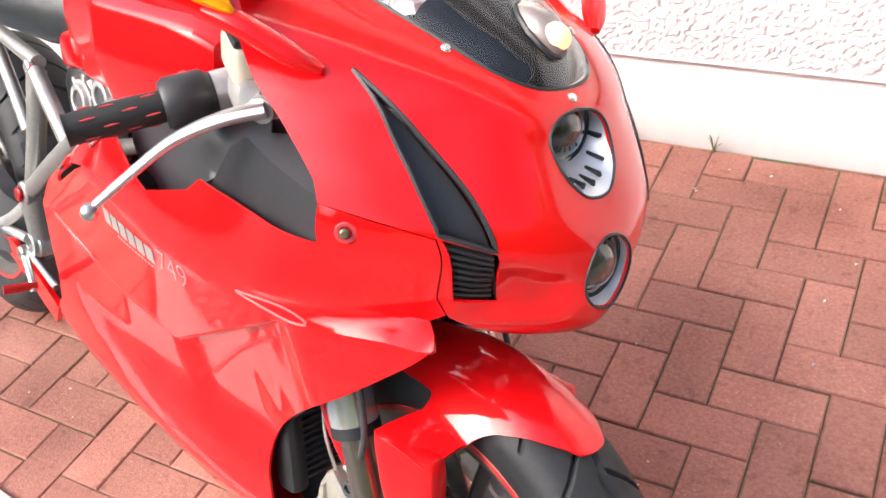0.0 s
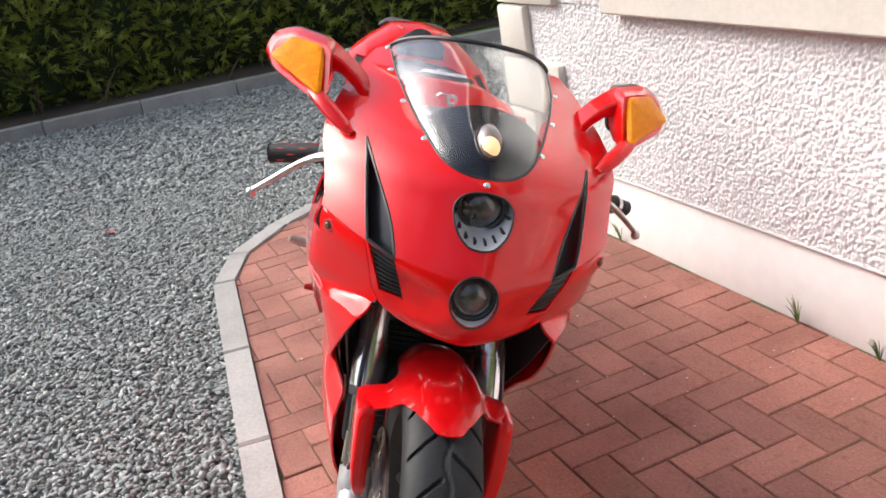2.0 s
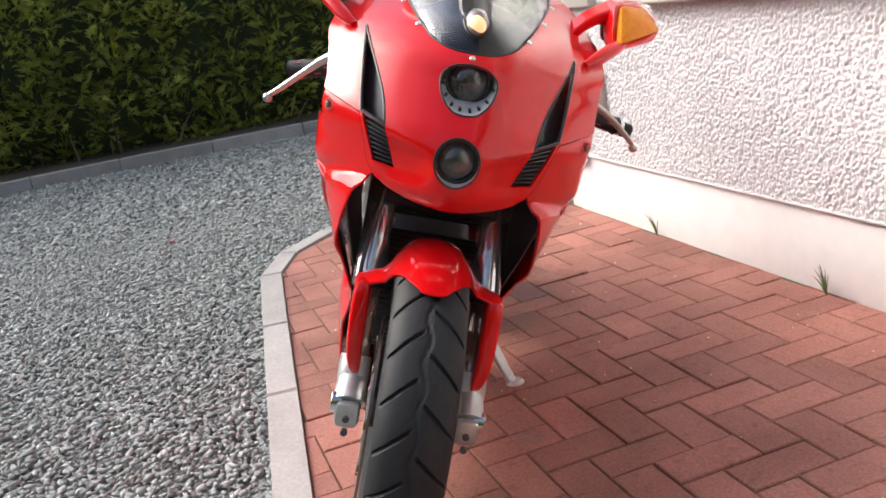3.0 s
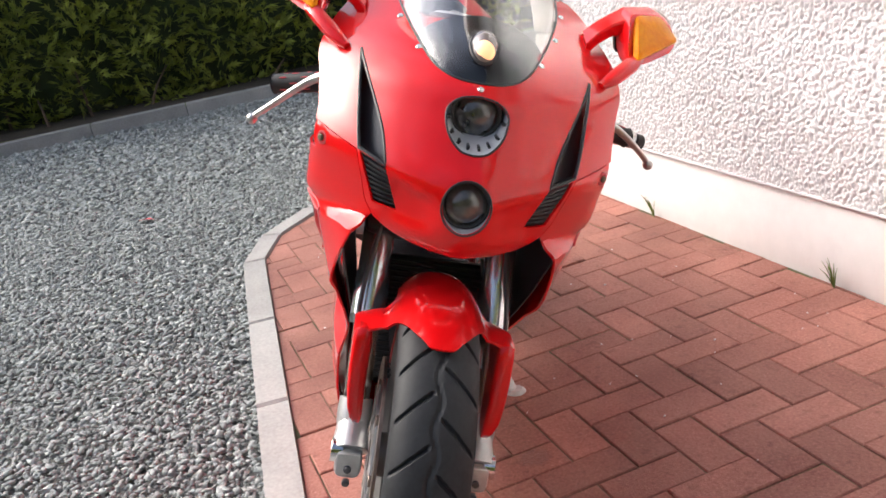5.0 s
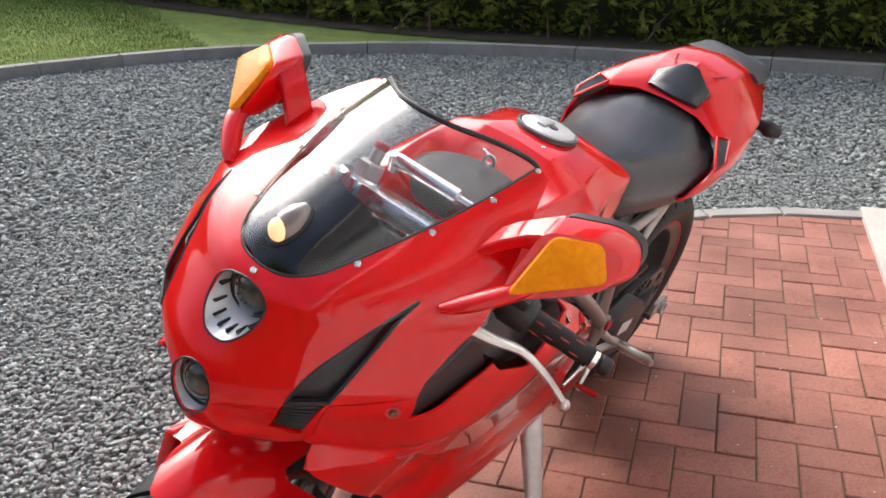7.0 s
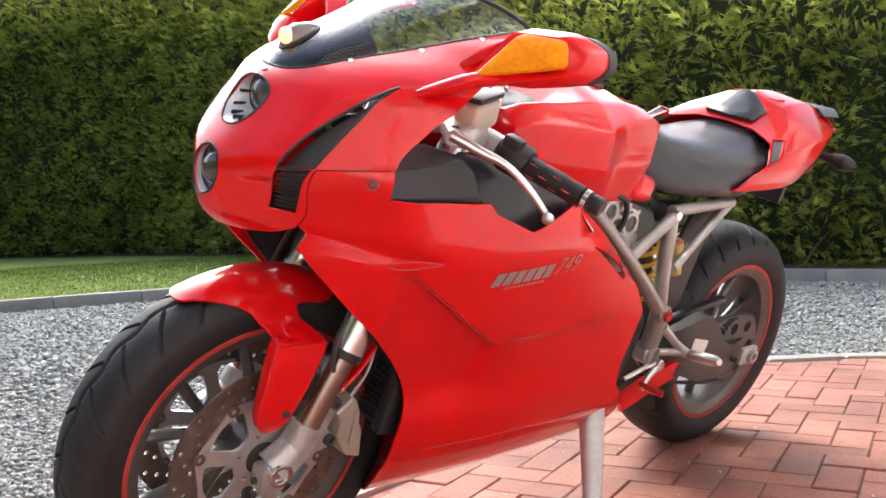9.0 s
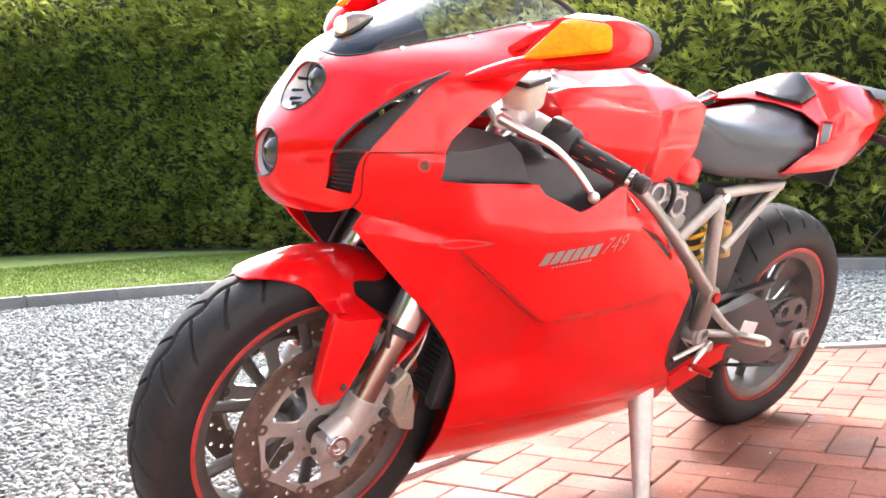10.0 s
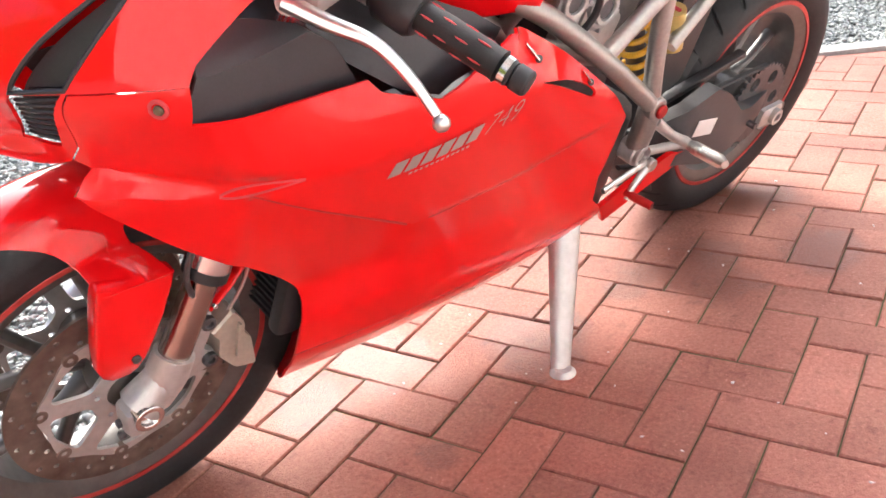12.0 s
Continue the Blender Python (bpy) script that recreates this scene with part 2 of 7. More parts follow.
def weathered(m):
    """Pale specks of grit, dark pits and broad grimy tracks over a paver."""
    t = m.node_tree
    b = t.nodes["Principled BSDF"]
    pos = t.nodes.new("ShaderNodeNewGeometry")
    out = b.inputs["Base Color"].links[0].from_socket
    for scale, low, high, tint, share in ((1.6, 0.46, 0.68, (0.55, 0.50, 0.48, 1), 0.75), (28.0, 0.60, 0.70, (0.60, 0.55, 0.52, 1), 0.55), (260.0, 0.66, 0.72, (1.9, 2.3, 2.5, 1), 0.55), (150.0, 0.68, 0.73, (0.42, 0.40, 0.40, 1), 0.6)):
        n, cut, mix, amount = t.nodes.new("ShaderNodeTexNoise"), t.nodes.new("ShaderNodeMapRange"), t.nodes.new("ShaderNodeMix"), t.nodes.new("ShaderNodeMath")
        n.inputs["Scale"].default_value, n.inputs["Detail"].default_value = scale, 3
        t.links.new(pos.outputs["Position"], n.inputs["Vector"])
        cut.inputs["From Min"].default_value, cut.inputs["From Max"].default_value = low, high
        t.links.new(n.outputs["Fac"], cut.inputs["Value"])
        amount.operation = "MULTIPLY"
        amount.inputs[1].default_value = share
        t.links.new(cut.outputs[0], amount.inputs[0])
        mix.data_type, mix.blend_type = "RGBA", "MULTIPLY"
        mix.inputs["B"].default_value = tint
        t.links.new(amount.outputs[0], mix.inputs["Factor"])
        t.links.new(out, mix.inputs["A"])
        out = mix.outputs["Result"]
    t.links.new(out, b.inputs["Base Color"])


BRICK = material("clay_paver", (0.34, 0.118, 0.086), 0.72, vary=0.3, scale=130, bump=0.6, bump_scale=300, second=(0.47, 0.215, 0.160), rand=0.17, blotch=4, ground=True)
weathered(BRICK)
# moist stains, some also standing in for the motorcycle's soft shadow on the bricks
WET_AND_SHADE = [(-0.57, 0.69, 0.1), (-0.5, 0.78, 0.09), (-0.49, 0.69, 0.07), (0.24, 0.49, 0.035), (0.04, 0.26, 0.12), (0.19, 0.2, 0.1), (-0.49, 0.64, 0.13), (-0.92, 0.74, 0.12), (-0.67, 0.91, 0.1), (0.05, 0.26, 0.1), (-0.38, 0.58, 0.06), (-0.47, 0.74, 0.1), (-0.12, 0.50, 0.12)]
damp_and_shade(BRICK, WET_AND_SHADE)
JOINT = material("joint_sand", (0.085, 0.068, 0.05), 0.95, vary=0.3, scale=30, bump=0.5, bump_scale=120,
                 second=(0.105, 0.125, 0.045), blotch=3, ground=True)
CONCRETE = material("concrete", (0.36, 0.35, 0.33), 0.85, vary=0.22, scale=90, bump=0.35, bump_scale=220, rand=0.08, blotch=6)
SLAB = material("slab_concrete", (0.5, 0.47, 0.43), 0.85, vary=0.2, scale=60, bump=0.25, bump_scale=160)
STONE = material("gravel_stone", (0.33, 0.35, 0.335), 0.8, vary=0.22, scale=50, bump=0.2, bump_scale=300, rand=0.32, island=True, blotch=25)
DIRT = material("gravel_ground", (0.13, 0.13, 0.125), 0.95, vary=0.5, scale=70, bump=1.0, bump_scale=60)
DASH = material("roughcast", (0.74, 0.74, 0.745), 0.85, vary=0.06, scale=60, bump=0.35, bump_scale=260)
PLINTH = material("plinth_paint", (0.8, 0.79, 0.78), 0.8, vary=0.05, scale=20, bump=0.1, bump_scale=60)
CREAM = material("cream_stone", (0.62, 0.6, 0.54), 0.8, vary=0.08, scale=60, bump=0.15, bump_scale=150)
UPVC = material("white_frame", (0.8, 0.8, 0.8), 0.3, vary=0.03)
PANE = tinted_glass("window_pane", (0.95, 0.97, 0.97))
LEAF = material("hedge_leaf", (0.195, 0.265, 0.04), 0.55, vary=0.4, scale=9, second=(0.62, 0.66, 0.15), rand=0.5, island=True, blotch=2.2)


def translucent(m, share):
    """Let light from behind glow through leaves."""
    t = m.node_tree
    b, out = t.nodes["Principled BSDF"], t.nodes["Material Output"]
    back, mix = t.nodes.new("ShaderNodeBsdfTranslucent"), t.nodes.new("ShaderNodeMixShader")
    t.links.new(b.inputs["Base Color"].links[0].from_socket, back.inputs["Color"])
    mix.inputs[0].default_value = share
    t.links.new(b.outputs[0], mix.inputs[1])
    t.links.new(back.outputs[0], mix.inputs[2])
    t.links.new(mix.outputs[0], out.inputs["Surface"])


translucent(LEAF, 0.55)
# near-black green that paints the shade deep between the sprays
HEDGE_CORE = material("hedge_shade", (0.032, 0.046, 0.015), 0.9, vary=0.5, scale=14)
TWIG = material("hedge_twig", (0.12, 0.08, 0.05), 0.9, vary=0.3)
GRASS = material("grass_blade", (0.15, 0.25, 0.035), 0.6, vary=0.25, scale=3, second=(0.27, 0.36, 0.09), rand=0.35, island=True, blotch=1.5)
LAWN = material("lawn_soil", (0.18, 0.28, 0.045), 0.9, vary=0.35, scale=25, bump=0.8, bump_scale=90, second=(0.27, 0.35, 0.09))
translucent(GRASS, 0.35)
DRY_LEAF = material("dry_leaf", (0.22, 0.15, 0.07), 0.8, vary=0.3, rand=0.3, island=True)
SOIL = material("bed_soil", (0.06, 0.045, 0.03), 0.95, vary=0.4, scale=20, bump=0.8, bump_scale=60)


# ---- mesh tools ----
def curve(xs, ys):
    """A smooth curve through few points, as a function."""
    xs, ys = np.array(xs, float), np.array(ys, float)
    d = np.gradient(ys, xs)

    def f(x):
        x = np.clip(x, xs[0], xs[-1])
        i = np.clip(np.searchsorted(xs, x) - 1, 0, len(xs) - 2)
        h = xs[i + 1] - xs[i]
        t = (x - xs[i]) / h
        return ((2 * t**3 - 3 * t**2 + 1) * ys[i] + (t**3 - 2 * t**2 + t) * h * d[i]
                + (-2 * t**3 + 3 * t**2) * ys[i + 1] + (t**3 - t**2) * h * d[i + 1])

    return f


def mesh(name, verts, faces, mat, angle=38):
    me = bpy.data.meshes.new(name)
    me.from_pydata([tuple(v) for v in verts], [], [tuple(f) for f in faces])
    me.materials.append(mat)
    if angle:
        me.polygons.foreach_set("use_smooth", [True] * len(me.polygons))
        me.set_sharp_from_angle(angle=radians(angle))
    me.update()
    return me


def part(name, geo, mat, parent=None, label="", angle=38):
    """One mesh object under a thing or a part. geo: verts and faces."""
    ob = new(name, mesh(name, geo[0], geo[1], mat, angle))
    ob.parent = parent
    return tagged(ob, label)


def join(*geos):
    verts, faces = [], []
    for v, f in geos:
        n = len(verts)
        verts += [tuple(p) for p in v]
        faces += [tuple(i + n for i in q) for q in f]
    return verts, faces


def moved(geo, m):
    return [tuple(m @ Vector(v)) for v in geo[0]], geo[1]


def mirrored(geo):
    return [(x, -y, z) for x, y, z in geo[0]], [tuple(reversed(f)) for f in geo[1]]


def from_bm(bm):
    bm.verts.index_update()
    geo = [tuple(v.co) for v in bm.verts], [tuple(v.index for v in f.verts) for f in bm.faces]
    bm.free()
    return geo


def box(size, at=(0, 0, 0), bevel=0.003, turn=(0, 0, 0), taper=None, segments=2):
    """A box with rounded edges; taper scales its top in x and y."""
    bm = bmesh.new()
    bmesh.ops.create_cube(bm, size=1)
    for v in bm.verts:
        k = taper if taper and v.co.z > 0 else (1, 1)
        v.co = Vector((v.co.x * size[0] * k[0], v.co.y * size[1] * k[1], v.co.z * size[2]))
    if bevel:
        bmesh.ops.bevel(bm, geom=bm.edges[:], offset=bevel, segments=segments, affect="EDGES", profile=0.5)
    return moved(from_bm(bm), pose(*at, *turn))


def spline(points, per=8, closed=False):
    """A smooth line through points (any dimension)."""
    p = [np.array(q, float) for q in points]
    n, out = len(p), []
    for i in range(n if closed else n - 1):
        a, b, c, d = (p[(i + k) % n] if closed else p[min(max(i + k, 0), n - 1)] for k in (-1, 0, 1, 2))
        for t in np.arange(per) / per:
            out.append(0.5 * (2 * b + (c - a) * t + (2 * a - 5 * b + 4 * c - d) * t**2 + (3 * b - a - 3 * c + d) * t**3))
    return out if closed else out + [p[-1]]


def tube(points, radius, sides=12, smooth=6, flat=1.0):
    """A round bar along points; radius: one or one for each point. flat squashes it."""
    rad = list(radius) if isinstance(radius, (list, tuple)) else [radius] * len(points)
    line = spline([(*p, r) for p, r in zip(points, rad)], smooth) if smooth > 1 and len(points) > 2 else [np.array((*p, r)) for p, r in zip(points, rad)]
    verts, faces, up = [], [], None
    for i, q in enumerate(line):
        ahead = Vector((line[min(i + 1, len(line) - 1)] - line[max(i - 1, 0)])[:3]).normalized()
        if up is None:
            up = Vector((0, 0, 1)) if abs(ahead.z) < 0.9 else Vector((1, 0, 0))
        side = ahead.cross(up).normalized()
        up = side.cross(ahead).normalized()
        for k in range(sides):
            a = 2 * math.pi * k / sides
            verts.append(tuple(Vector(q[:3]) + (side * math.cos(a) + up * math.sin(a) * flat) * float(q[3])))
    rows = len(line)
    for i in range(rows - 1):
        for k in range(sides):
            a, b = i * sides + k, i * sides + (k + 1) % sides
            faces.append((a, b, b + sides, a + sides))
    faces += [tuple(range(sides))[::-1], tuple(range((rows - 1) * sides, rows * sides))]
    return verts, faces


def lathe(profile, sides=32, closed=False):
    """Profile rows (radius, height) turned round the y axis."""
    verts, faces, n = [], [], len(profile)
    for k in range(sides):
        a = 2 * math.pi * k / sides
        verts += [(r * math.cos(a), h, r * math.sin(a)) for r, h in profile]
    for k in range(sides):
        for i in range(n if closed else n - 1):
            a, b = k * n + i, k * n + (i + 1) % n
            c, d = (k + 1) % sides * n + (i + 1) % n, (k + 1) % sides * n + i
            faces.append((a, b, c, d))
    if not closed:
        if profile[0][0] > 1e-6:
            faces.append(tuple(k * n for k in range(sides)))
        if profile[-1][0] > 1e-6:
            faces.append(tuple(k * n + n - 1 for k in range(sides))[::-1])
    return verts, faces


def disc(radius, depth, at, axis=(0, 1, 0), sides=20, bevel=0.15):
    """A short round bar with broken edges, centred at a point, along an axis."""
    b = min(bevel * radius, depth / 3)
    geo = lathe([(radius - b, -depth / 2), (radius, -depth / 2 + b), (radius, depth / 2 - b), (radius - b, depth / 2)], sides)
    return moved(geo, Matrix.Translation(at) @ Vector((0, 1, 0)).rotation_difference(Vector(axis)).to_matrix().to_4x4())


def ring(outer, inner, depth, at, axis=(0, 1, 0), sides=28):
    b = min(0.12 * (outer - inner), depth / 4)
    geo = lathe([(inner, -depth / 2 + b), (inner + b, -depth / 2), (outer - b, -depth / 2), (outer, -depth / 2 + b),
                 (outer, depth / 2 - b), (outer - b, depth / 2), (inner + b, depth / 2), (inner, depth / 2 - b)], sides, True)
    return moved(geo, Matrix.Translation(at) @ Vector((0, 1, 0)).rotation_difference(Vector(axis)).to_matrix().to_4x4())


def loft(rings, caps=True):
    n, faces = len(rings[0]), []
    verts = [tuple(p) for r in rings for p in r]
    for i in range(len(rings) - 1):
        for k in range(n):
            a, b = i * n + k, i * n + (k + 1) % n
            faces.append((a, b, b + n, a + n))
    if caps:
        faces += [tuple(range(n))[::-1], tuple(range((len(rings) - 1) * n, len(rings) * n))]
    return verts, faces


def rounded(points, r, n=4):
    """An open line whose corners are cut by short arcs."""
    p = [np.array(q, float) for q in points]
    out = [p[0]]
    for a, b, c in zip(p, p[1:], p[2:]):
        d0, d1 = np.linalg.norm(a - b), np.linalg.norm(c - b)
        q0, q1 = b + (a - b) * min(0.45, r / d0), b + (c - b) * min(0.45, r / d1)
        out += [q0 * (1 - t) ** 2 + b * 2 * t * (1 - t) + q1 * t * t for t in np.linspace(0, 1, n)]
    return out + [p[-1]]


def within(poly, pts):
    """Which points lie in a polygon."""
    poly, pts = np.array(poly, float), np.array(pts, float)
    hit = np.zeros(len(pts), bool)
    for (x0, y0), (x1, y1) in zip(poly, np.roll(poly, -1, 0)):
        if y0 != y1:
            hit ^= ((y0 > pts[:, 1]) != (y1 > pts[:, 1])) & (pts[:, 0] < (x1 - x0) * (pts[:, 1] - y0) / (y1 - y0) + x0)
    return hit


def resampled(points, step, closed=True):
    out, n = [], len(points)
    for i in range(n if closed else n - 1):
        a, b = np.array(points[i], float), np.array(points[(i + 1) % n], float)
        k = max(1, int(round(np.linalg.norm(b - a) / step)))
        out += [a + (b - a) * j / k for j in range(k)]
    return out if closed else out + [np.array(points[-1], float)]


def panel(outline, surface, out, holes=(), step=0.015, thick=0.004, lines=()):
    """A shell cut to an outline in two coordinates, laid on a surface (u, v) -> place, with holes and creases. out: its outer side."""
    loops = [resampled(outline, step)] + [resampled(h, step) for h in holes]
    pts, edges = [], []
    for loop in loops:
        n = len(pts)
        pts += loop
        edges += [(n + i, n + (i + 1) % len(loop)) for i in range(len(loop))]
    for line in lines:
        n, row = len(pts), resampled(line, step, False)
        pts += row
        edges += [(n + i, n + i + 1) for i in range(len(row) - 1)]
    rim = np.array(pts)
    lo, hi = rim.min(0), rim.max(0)
    grid = [(x + (step / 2 if j % 2 else 0), y) for j, y in enumerate(np.arange(lo[1], hi[1], step * 0.87)) for x in np.arange(lo[0], hi[0], step)]
    grid = np.array(grid)
    keep = within(loops[0], grid)
    for h in loops[1:]:
        keep &= ~within(h, grid)
    grid = grid[keep]
    far = np.array([((rim - g) ** 2).sum(1).min() > (0.45 * step) ** 2 for g in grid]) if len(grid) else np.zeros(0, bool)
    pts = [Vector((float(a), float(b))) for a, b in pts] + [Vector((float(a), float(b))) for a, b in (grid[far] if len(grid) else [])]
    flat, _, tris, *_ = delaunay_2d_cdt(pts, edges, [], 0, 1e-6)
    mid = np.array([[sum(flat[i][k] for i in f) / len(f) for k in (0, 1)] for f in tris])
    ok = within(loops[0], mid)
    for h in loops[1:]:
        ok &= ~within(h, mid)
    tris = [tuple(f) for f, k in zip(tris, ok) if k]
    top = np.array([surface(p[0], p[1]) for p in flat], float)
    normal = np.zeros_like(top)
    for a, b, c in tris:
        n = np.cross(top[b] - top[a], top[c] - top[a])
        normal[[a, b, c]] += n
    if (normal * np.array(out)).sum() < 0:
        tris, normal = [f[::-1] for f in tris], -normal
    normal /= np.linalg.norm(normal, axis=1)[:, None] + 1e-12
    n, count = len(top), {}
    for f in tris:
        for a, b in zip(f, f[1:] + f[:1]):
            count[(a, b)] = 1
    walls = [(b, a, a + n, b + n) for a, b in count if (b, a) not in count]
    return list(top) + list(top - normal * thick), tris + [tuple(i + n for i in f[::-1]) for f in tris] + walls


def on_panel(geo2d, surface, out, lift=0.0008):
    """Flat faces laid on a surface, lifted a little from it."""
    verts = []
    for u, v in geo2d[0]:
        p, a, b = (np.array(surface(*q)) for q in ((u, v), (u + 1e-3, v), (u, v + 1e-3)))
        n = np.cross(a - p, b - p)
        n *= (1 if n @ np.array(out) > 0 else -1) / np.linalg.norm(n)
        verts.append(tuple(p + n * lift))
    return verts, geo2d[1]


# ---- the place: drive, house wall, kerbs, lawn and hedge ----
WALL_Y, CORNER_X = 1.56, -1.60

ground = part("ground", ([(-300, -300, -0.03), (300, -300, -0.03), (300, 300, -0.03), (-300, 300, -0.03)], [(0, 1, 2, 3)]), DIRT)
tagged(ground, "grey gravel drive reaching to the distance", "ground", kind="structure")

# house: roughcast wall over a smooth plinth, with sill, window and corner stones
def smooth_noise(nx, ny, cell, rng):
    g = rng.random((ny // cell + 3, nx // cell + 3))
    y, x = np.arange(ny) / cell, np.arange(nx) / cell
    iy, ix = y.astype(int), x.astype(int)
    fy, fx = (y - iy)[:, None], (x - ix)[None, :]
    fy, fx = fy * fy * (3 - 2 * fy), fx * fx * (3 - 2 * fx)
    a, b = g[np.ix_(iy, ix)], g[np.ix_(iy, ix + 1)]
    c, d = g[np.ix_(iy + 1, ix)], g[np.ix_(iy + 1, ix + 1)]
    return (a * (1 - fx) + b * fx) * (1 - fy) + (c * (1 - fx) + d * fx) * fy


house = new("house")
tagged(house, "white roughcast house wall with smooth plinth and cream corner stones", "house", kind="structure")
rng = np.random.default_rng(5)


def roughcast(x0, x1, z0, z1, step):
    nx, nz = int((x1 - x0) / step) + 1, int((z1 - z0) / step) + 1
    h = 0.95 * smooth_noise(nx, nz, 2, rng) + 0.25 * smooth_noise(nx, nz, 3, rng) + 0.15 * rng.random((nz, nx))
    h = np.clip((h - 0.45) / 0.5, 0, 1) ** 0.8
    xs, zs = np.linspace(x0, x1, nx), np.linspace(z0, z1, nz)
    depth = 1.552 - 0.0056 * h
    depth[0, :] += 0.004
    verts = np.stack([np.broadcast_to(xs[None, :], (nz, nx)), depth, np.broadcast_to(zs[:, None], (nz, nx))], -1).reshape(-1, 3)
    idx = np.arange(nx * nz).reshape(nz, nx)
    faces = np.stack([idx[:-1, :-1], idx[:-1, 1:], idx[1:, 1:], idx[1:, :-1]], -1).reshape(-1, 4)
    return verts.tolist(), faces.tolist()


part("roughcast_face", roughcast(-1.58, 1.9, 0.245, 0.86, 0.0030), DASH, house, "white pebble-dashed render", 80)
part("roughcast_face", roughcast(-1.58, -0.78, 0.86, 1.35, 0.0045), DASH, house, "white pebble-dashed render", 80)
part("wall_core", join(box((7.6, 0.25, 0.62), (2.20, 1.685, 0.555), 0.0), box((0.83, 0.25, 2.2), (-1.185, 1.685, 1.96), 0.0), box((3.9, 0.25, 2.2), (4.05, 1.685, 1.96), 0.0), box((2.9, 0.25, 0.6), (0.65, 1.685, 2.76), 0.0)), DASH, house, "white wall behind the render")
part("end_wall", box((0.25, 6.0, 3.2), (-1.475, 4.81, 1.46), 0.0), DASH, house)
part("plinth", box((7.6, 0.27, 0.30), (2.205, 1.695, 0.105), 0.004), PLINTH, house, "smooth white painted plinth")
part("end_plinth", box((0.27, 6.0, 0.30), (-1.465, 4.83, 0.105), 0.004), PLINTH, house)
part("render_drip", tube([(-1.55, 1.552, 0.247), (6.0, 1.552, 0.247)], 0.006, 8, 1), DASH, house)
part("roof_eave", box((9.0, 8.0, 0.25), (2.5, 5.2, 3.15), 0.02), UPVC, house)
for k in range(8):
    z = 0.215 + 0.212 * (k + 0.5)
    wide_here = k % 2 == 1
    w = 0.445 if wide_here else 0.215
    d = 0.215 if wide_here else 0.445
    part("corner_stone", join(box((w, 0.06, 0.205), (CORNER_X - 0.012 + w / 2, 1.545, z), 0.014), box((0.06, d, 0.205), (CORNER_X + 0.012, 1.520 + d / 2, z), 0.014)), CREAM, house, "cream quoin stone with chamfered edges")
sill = part("window_sill", loft([[(x, y, z) for y, z in ((1.70, 0.852), (1.492, 0.852), (1.488, 0.858), (1.488, 0.938), (1.494, 0.946), (1.70, 0.972))] for x in (-0.805, 2.1)]), CREAM, house, "thick cream stone window sill", 30)
window = new("window_1")
tagged(window, "white framed window above the cream sill", "window", kind="structure")
part("window_frame", join(box((2.9, 0.07, 0.07), (0.65, 1.63, 0.995), 0.006), box((0.07, 0.07, 1.45), (-0.735, 1.63, 1.70), 0.006), box((0.07, 0.07, 1.45), (2.04, 1.63, 1.70), 0.006), box((0.07, 0.07, 1.45), (0.65, 1.63, 1.70), 0.006), box((2.9, 0.07, 0.07), (0.65, 1.63, 2.43), 0.006)), UPVC, window)
for k in range(2):
    p = part("pane", box((1.31, 0.008, 1.37), (-0.04 + 1.385 * k, 1.635, 1.71), 0.0), PANE, window)
    p.visible_shadow = False
part("curtain", box((2.85, 0.01, 1.45), (0.65, 1.78, 1.70), 0.0), UPVC, window, "pale blind behind the glass")

# concrete slab round the house corner
slab = part("slab", box((1.02, 3.2, 0.10), (-2.11, 3.10, -0.03), 0.006), SLAB)
tagged(slab, "pale worn concrete slab at the house corner", "slab", kind="structure")

# edging of the paved strip
EDGE = [np.array(q) for q in ((3.2, -0.415), (2.3, -0.295), (1.40, -0.175), (0.50, -0.056), (-0.40, 0.064), (-1.0, 0.144), (-1.645, 0.232), (-1.92, 0.35), (-2.16, 0.59), (-2.33, 0.87), (-2.45, 1.18), (-2.49, 1.52))]


def offset_line(line, d):
    out = []
    for i, p in enumerate(line):
        t = line[min(i + 1, len(line) - 1)] - line[max(i - 1, 0)]
        t = t / np.linalg.norm(t)
        out.append(p + d * np.array((t[1], -t[0])))
    return out


def kerb_run(line, width, top, bottom, parent, gap=0.004):
    """Edging stones from corner to corner; the line is their inner side."""
    outer = offset_line(line, -width)
    for a, b, c, d in zip(line, line[1:], outer[1:], outer):
        m = (a + b + c + d) / 4
        quad = [m + (q - m) * (1 - gap / np.linalg.norm(q - m)) for q in (a, b, c, d)]
        i = [m + (q - m) * (1 - (gap + 0.008) / np.linalg.norm(q - m)) for q in (a, b, c, d)]
        verts = [(*q, bottom) for q in quad] + [(*q, top - 0.007) for q in quad] + [(*q, top) for q in i]
        faces = [(k, (k + 1) % 4, (k + 1) % 4 + 4, k + 4) for k in range(4)] + [(k + 4, (k + 1) % 4 + 4, (k + 1) % 4 + 8, k + 8) for k in range(4)] + [(8, 9, 10, 11)]
        part("kerb_stone", (verts, faces), CONCRETE, parent, angle=30)


edging = new("paving_edging")
tagged(edging, "grey concrete edging along the brick paving", "kerb", kind="structure")
kerb_run(EDGE, 0.088, 0.012, -0.12, edging)

# far kerb, lawn and hedge
FAR = spline([(9.0, -6.4), (5.5, -6.4), (2.5, -6.35), (0.5, -6.2), (-1.3, -5.9), (-2.6, -5.45), (-3.8, -4.75), (-4.9, -3.95), (-5.55, -3.2), (-6.0, -2.2), (-6.2, -1.1), (-6.12, 0.4), (-5.95, 2.0), (-5.65, 3.6), (-5.25, 5.2), (-4.8, 7.0), (-4.4, 9.0)], 2)
far_kerb = new("far_kerb")
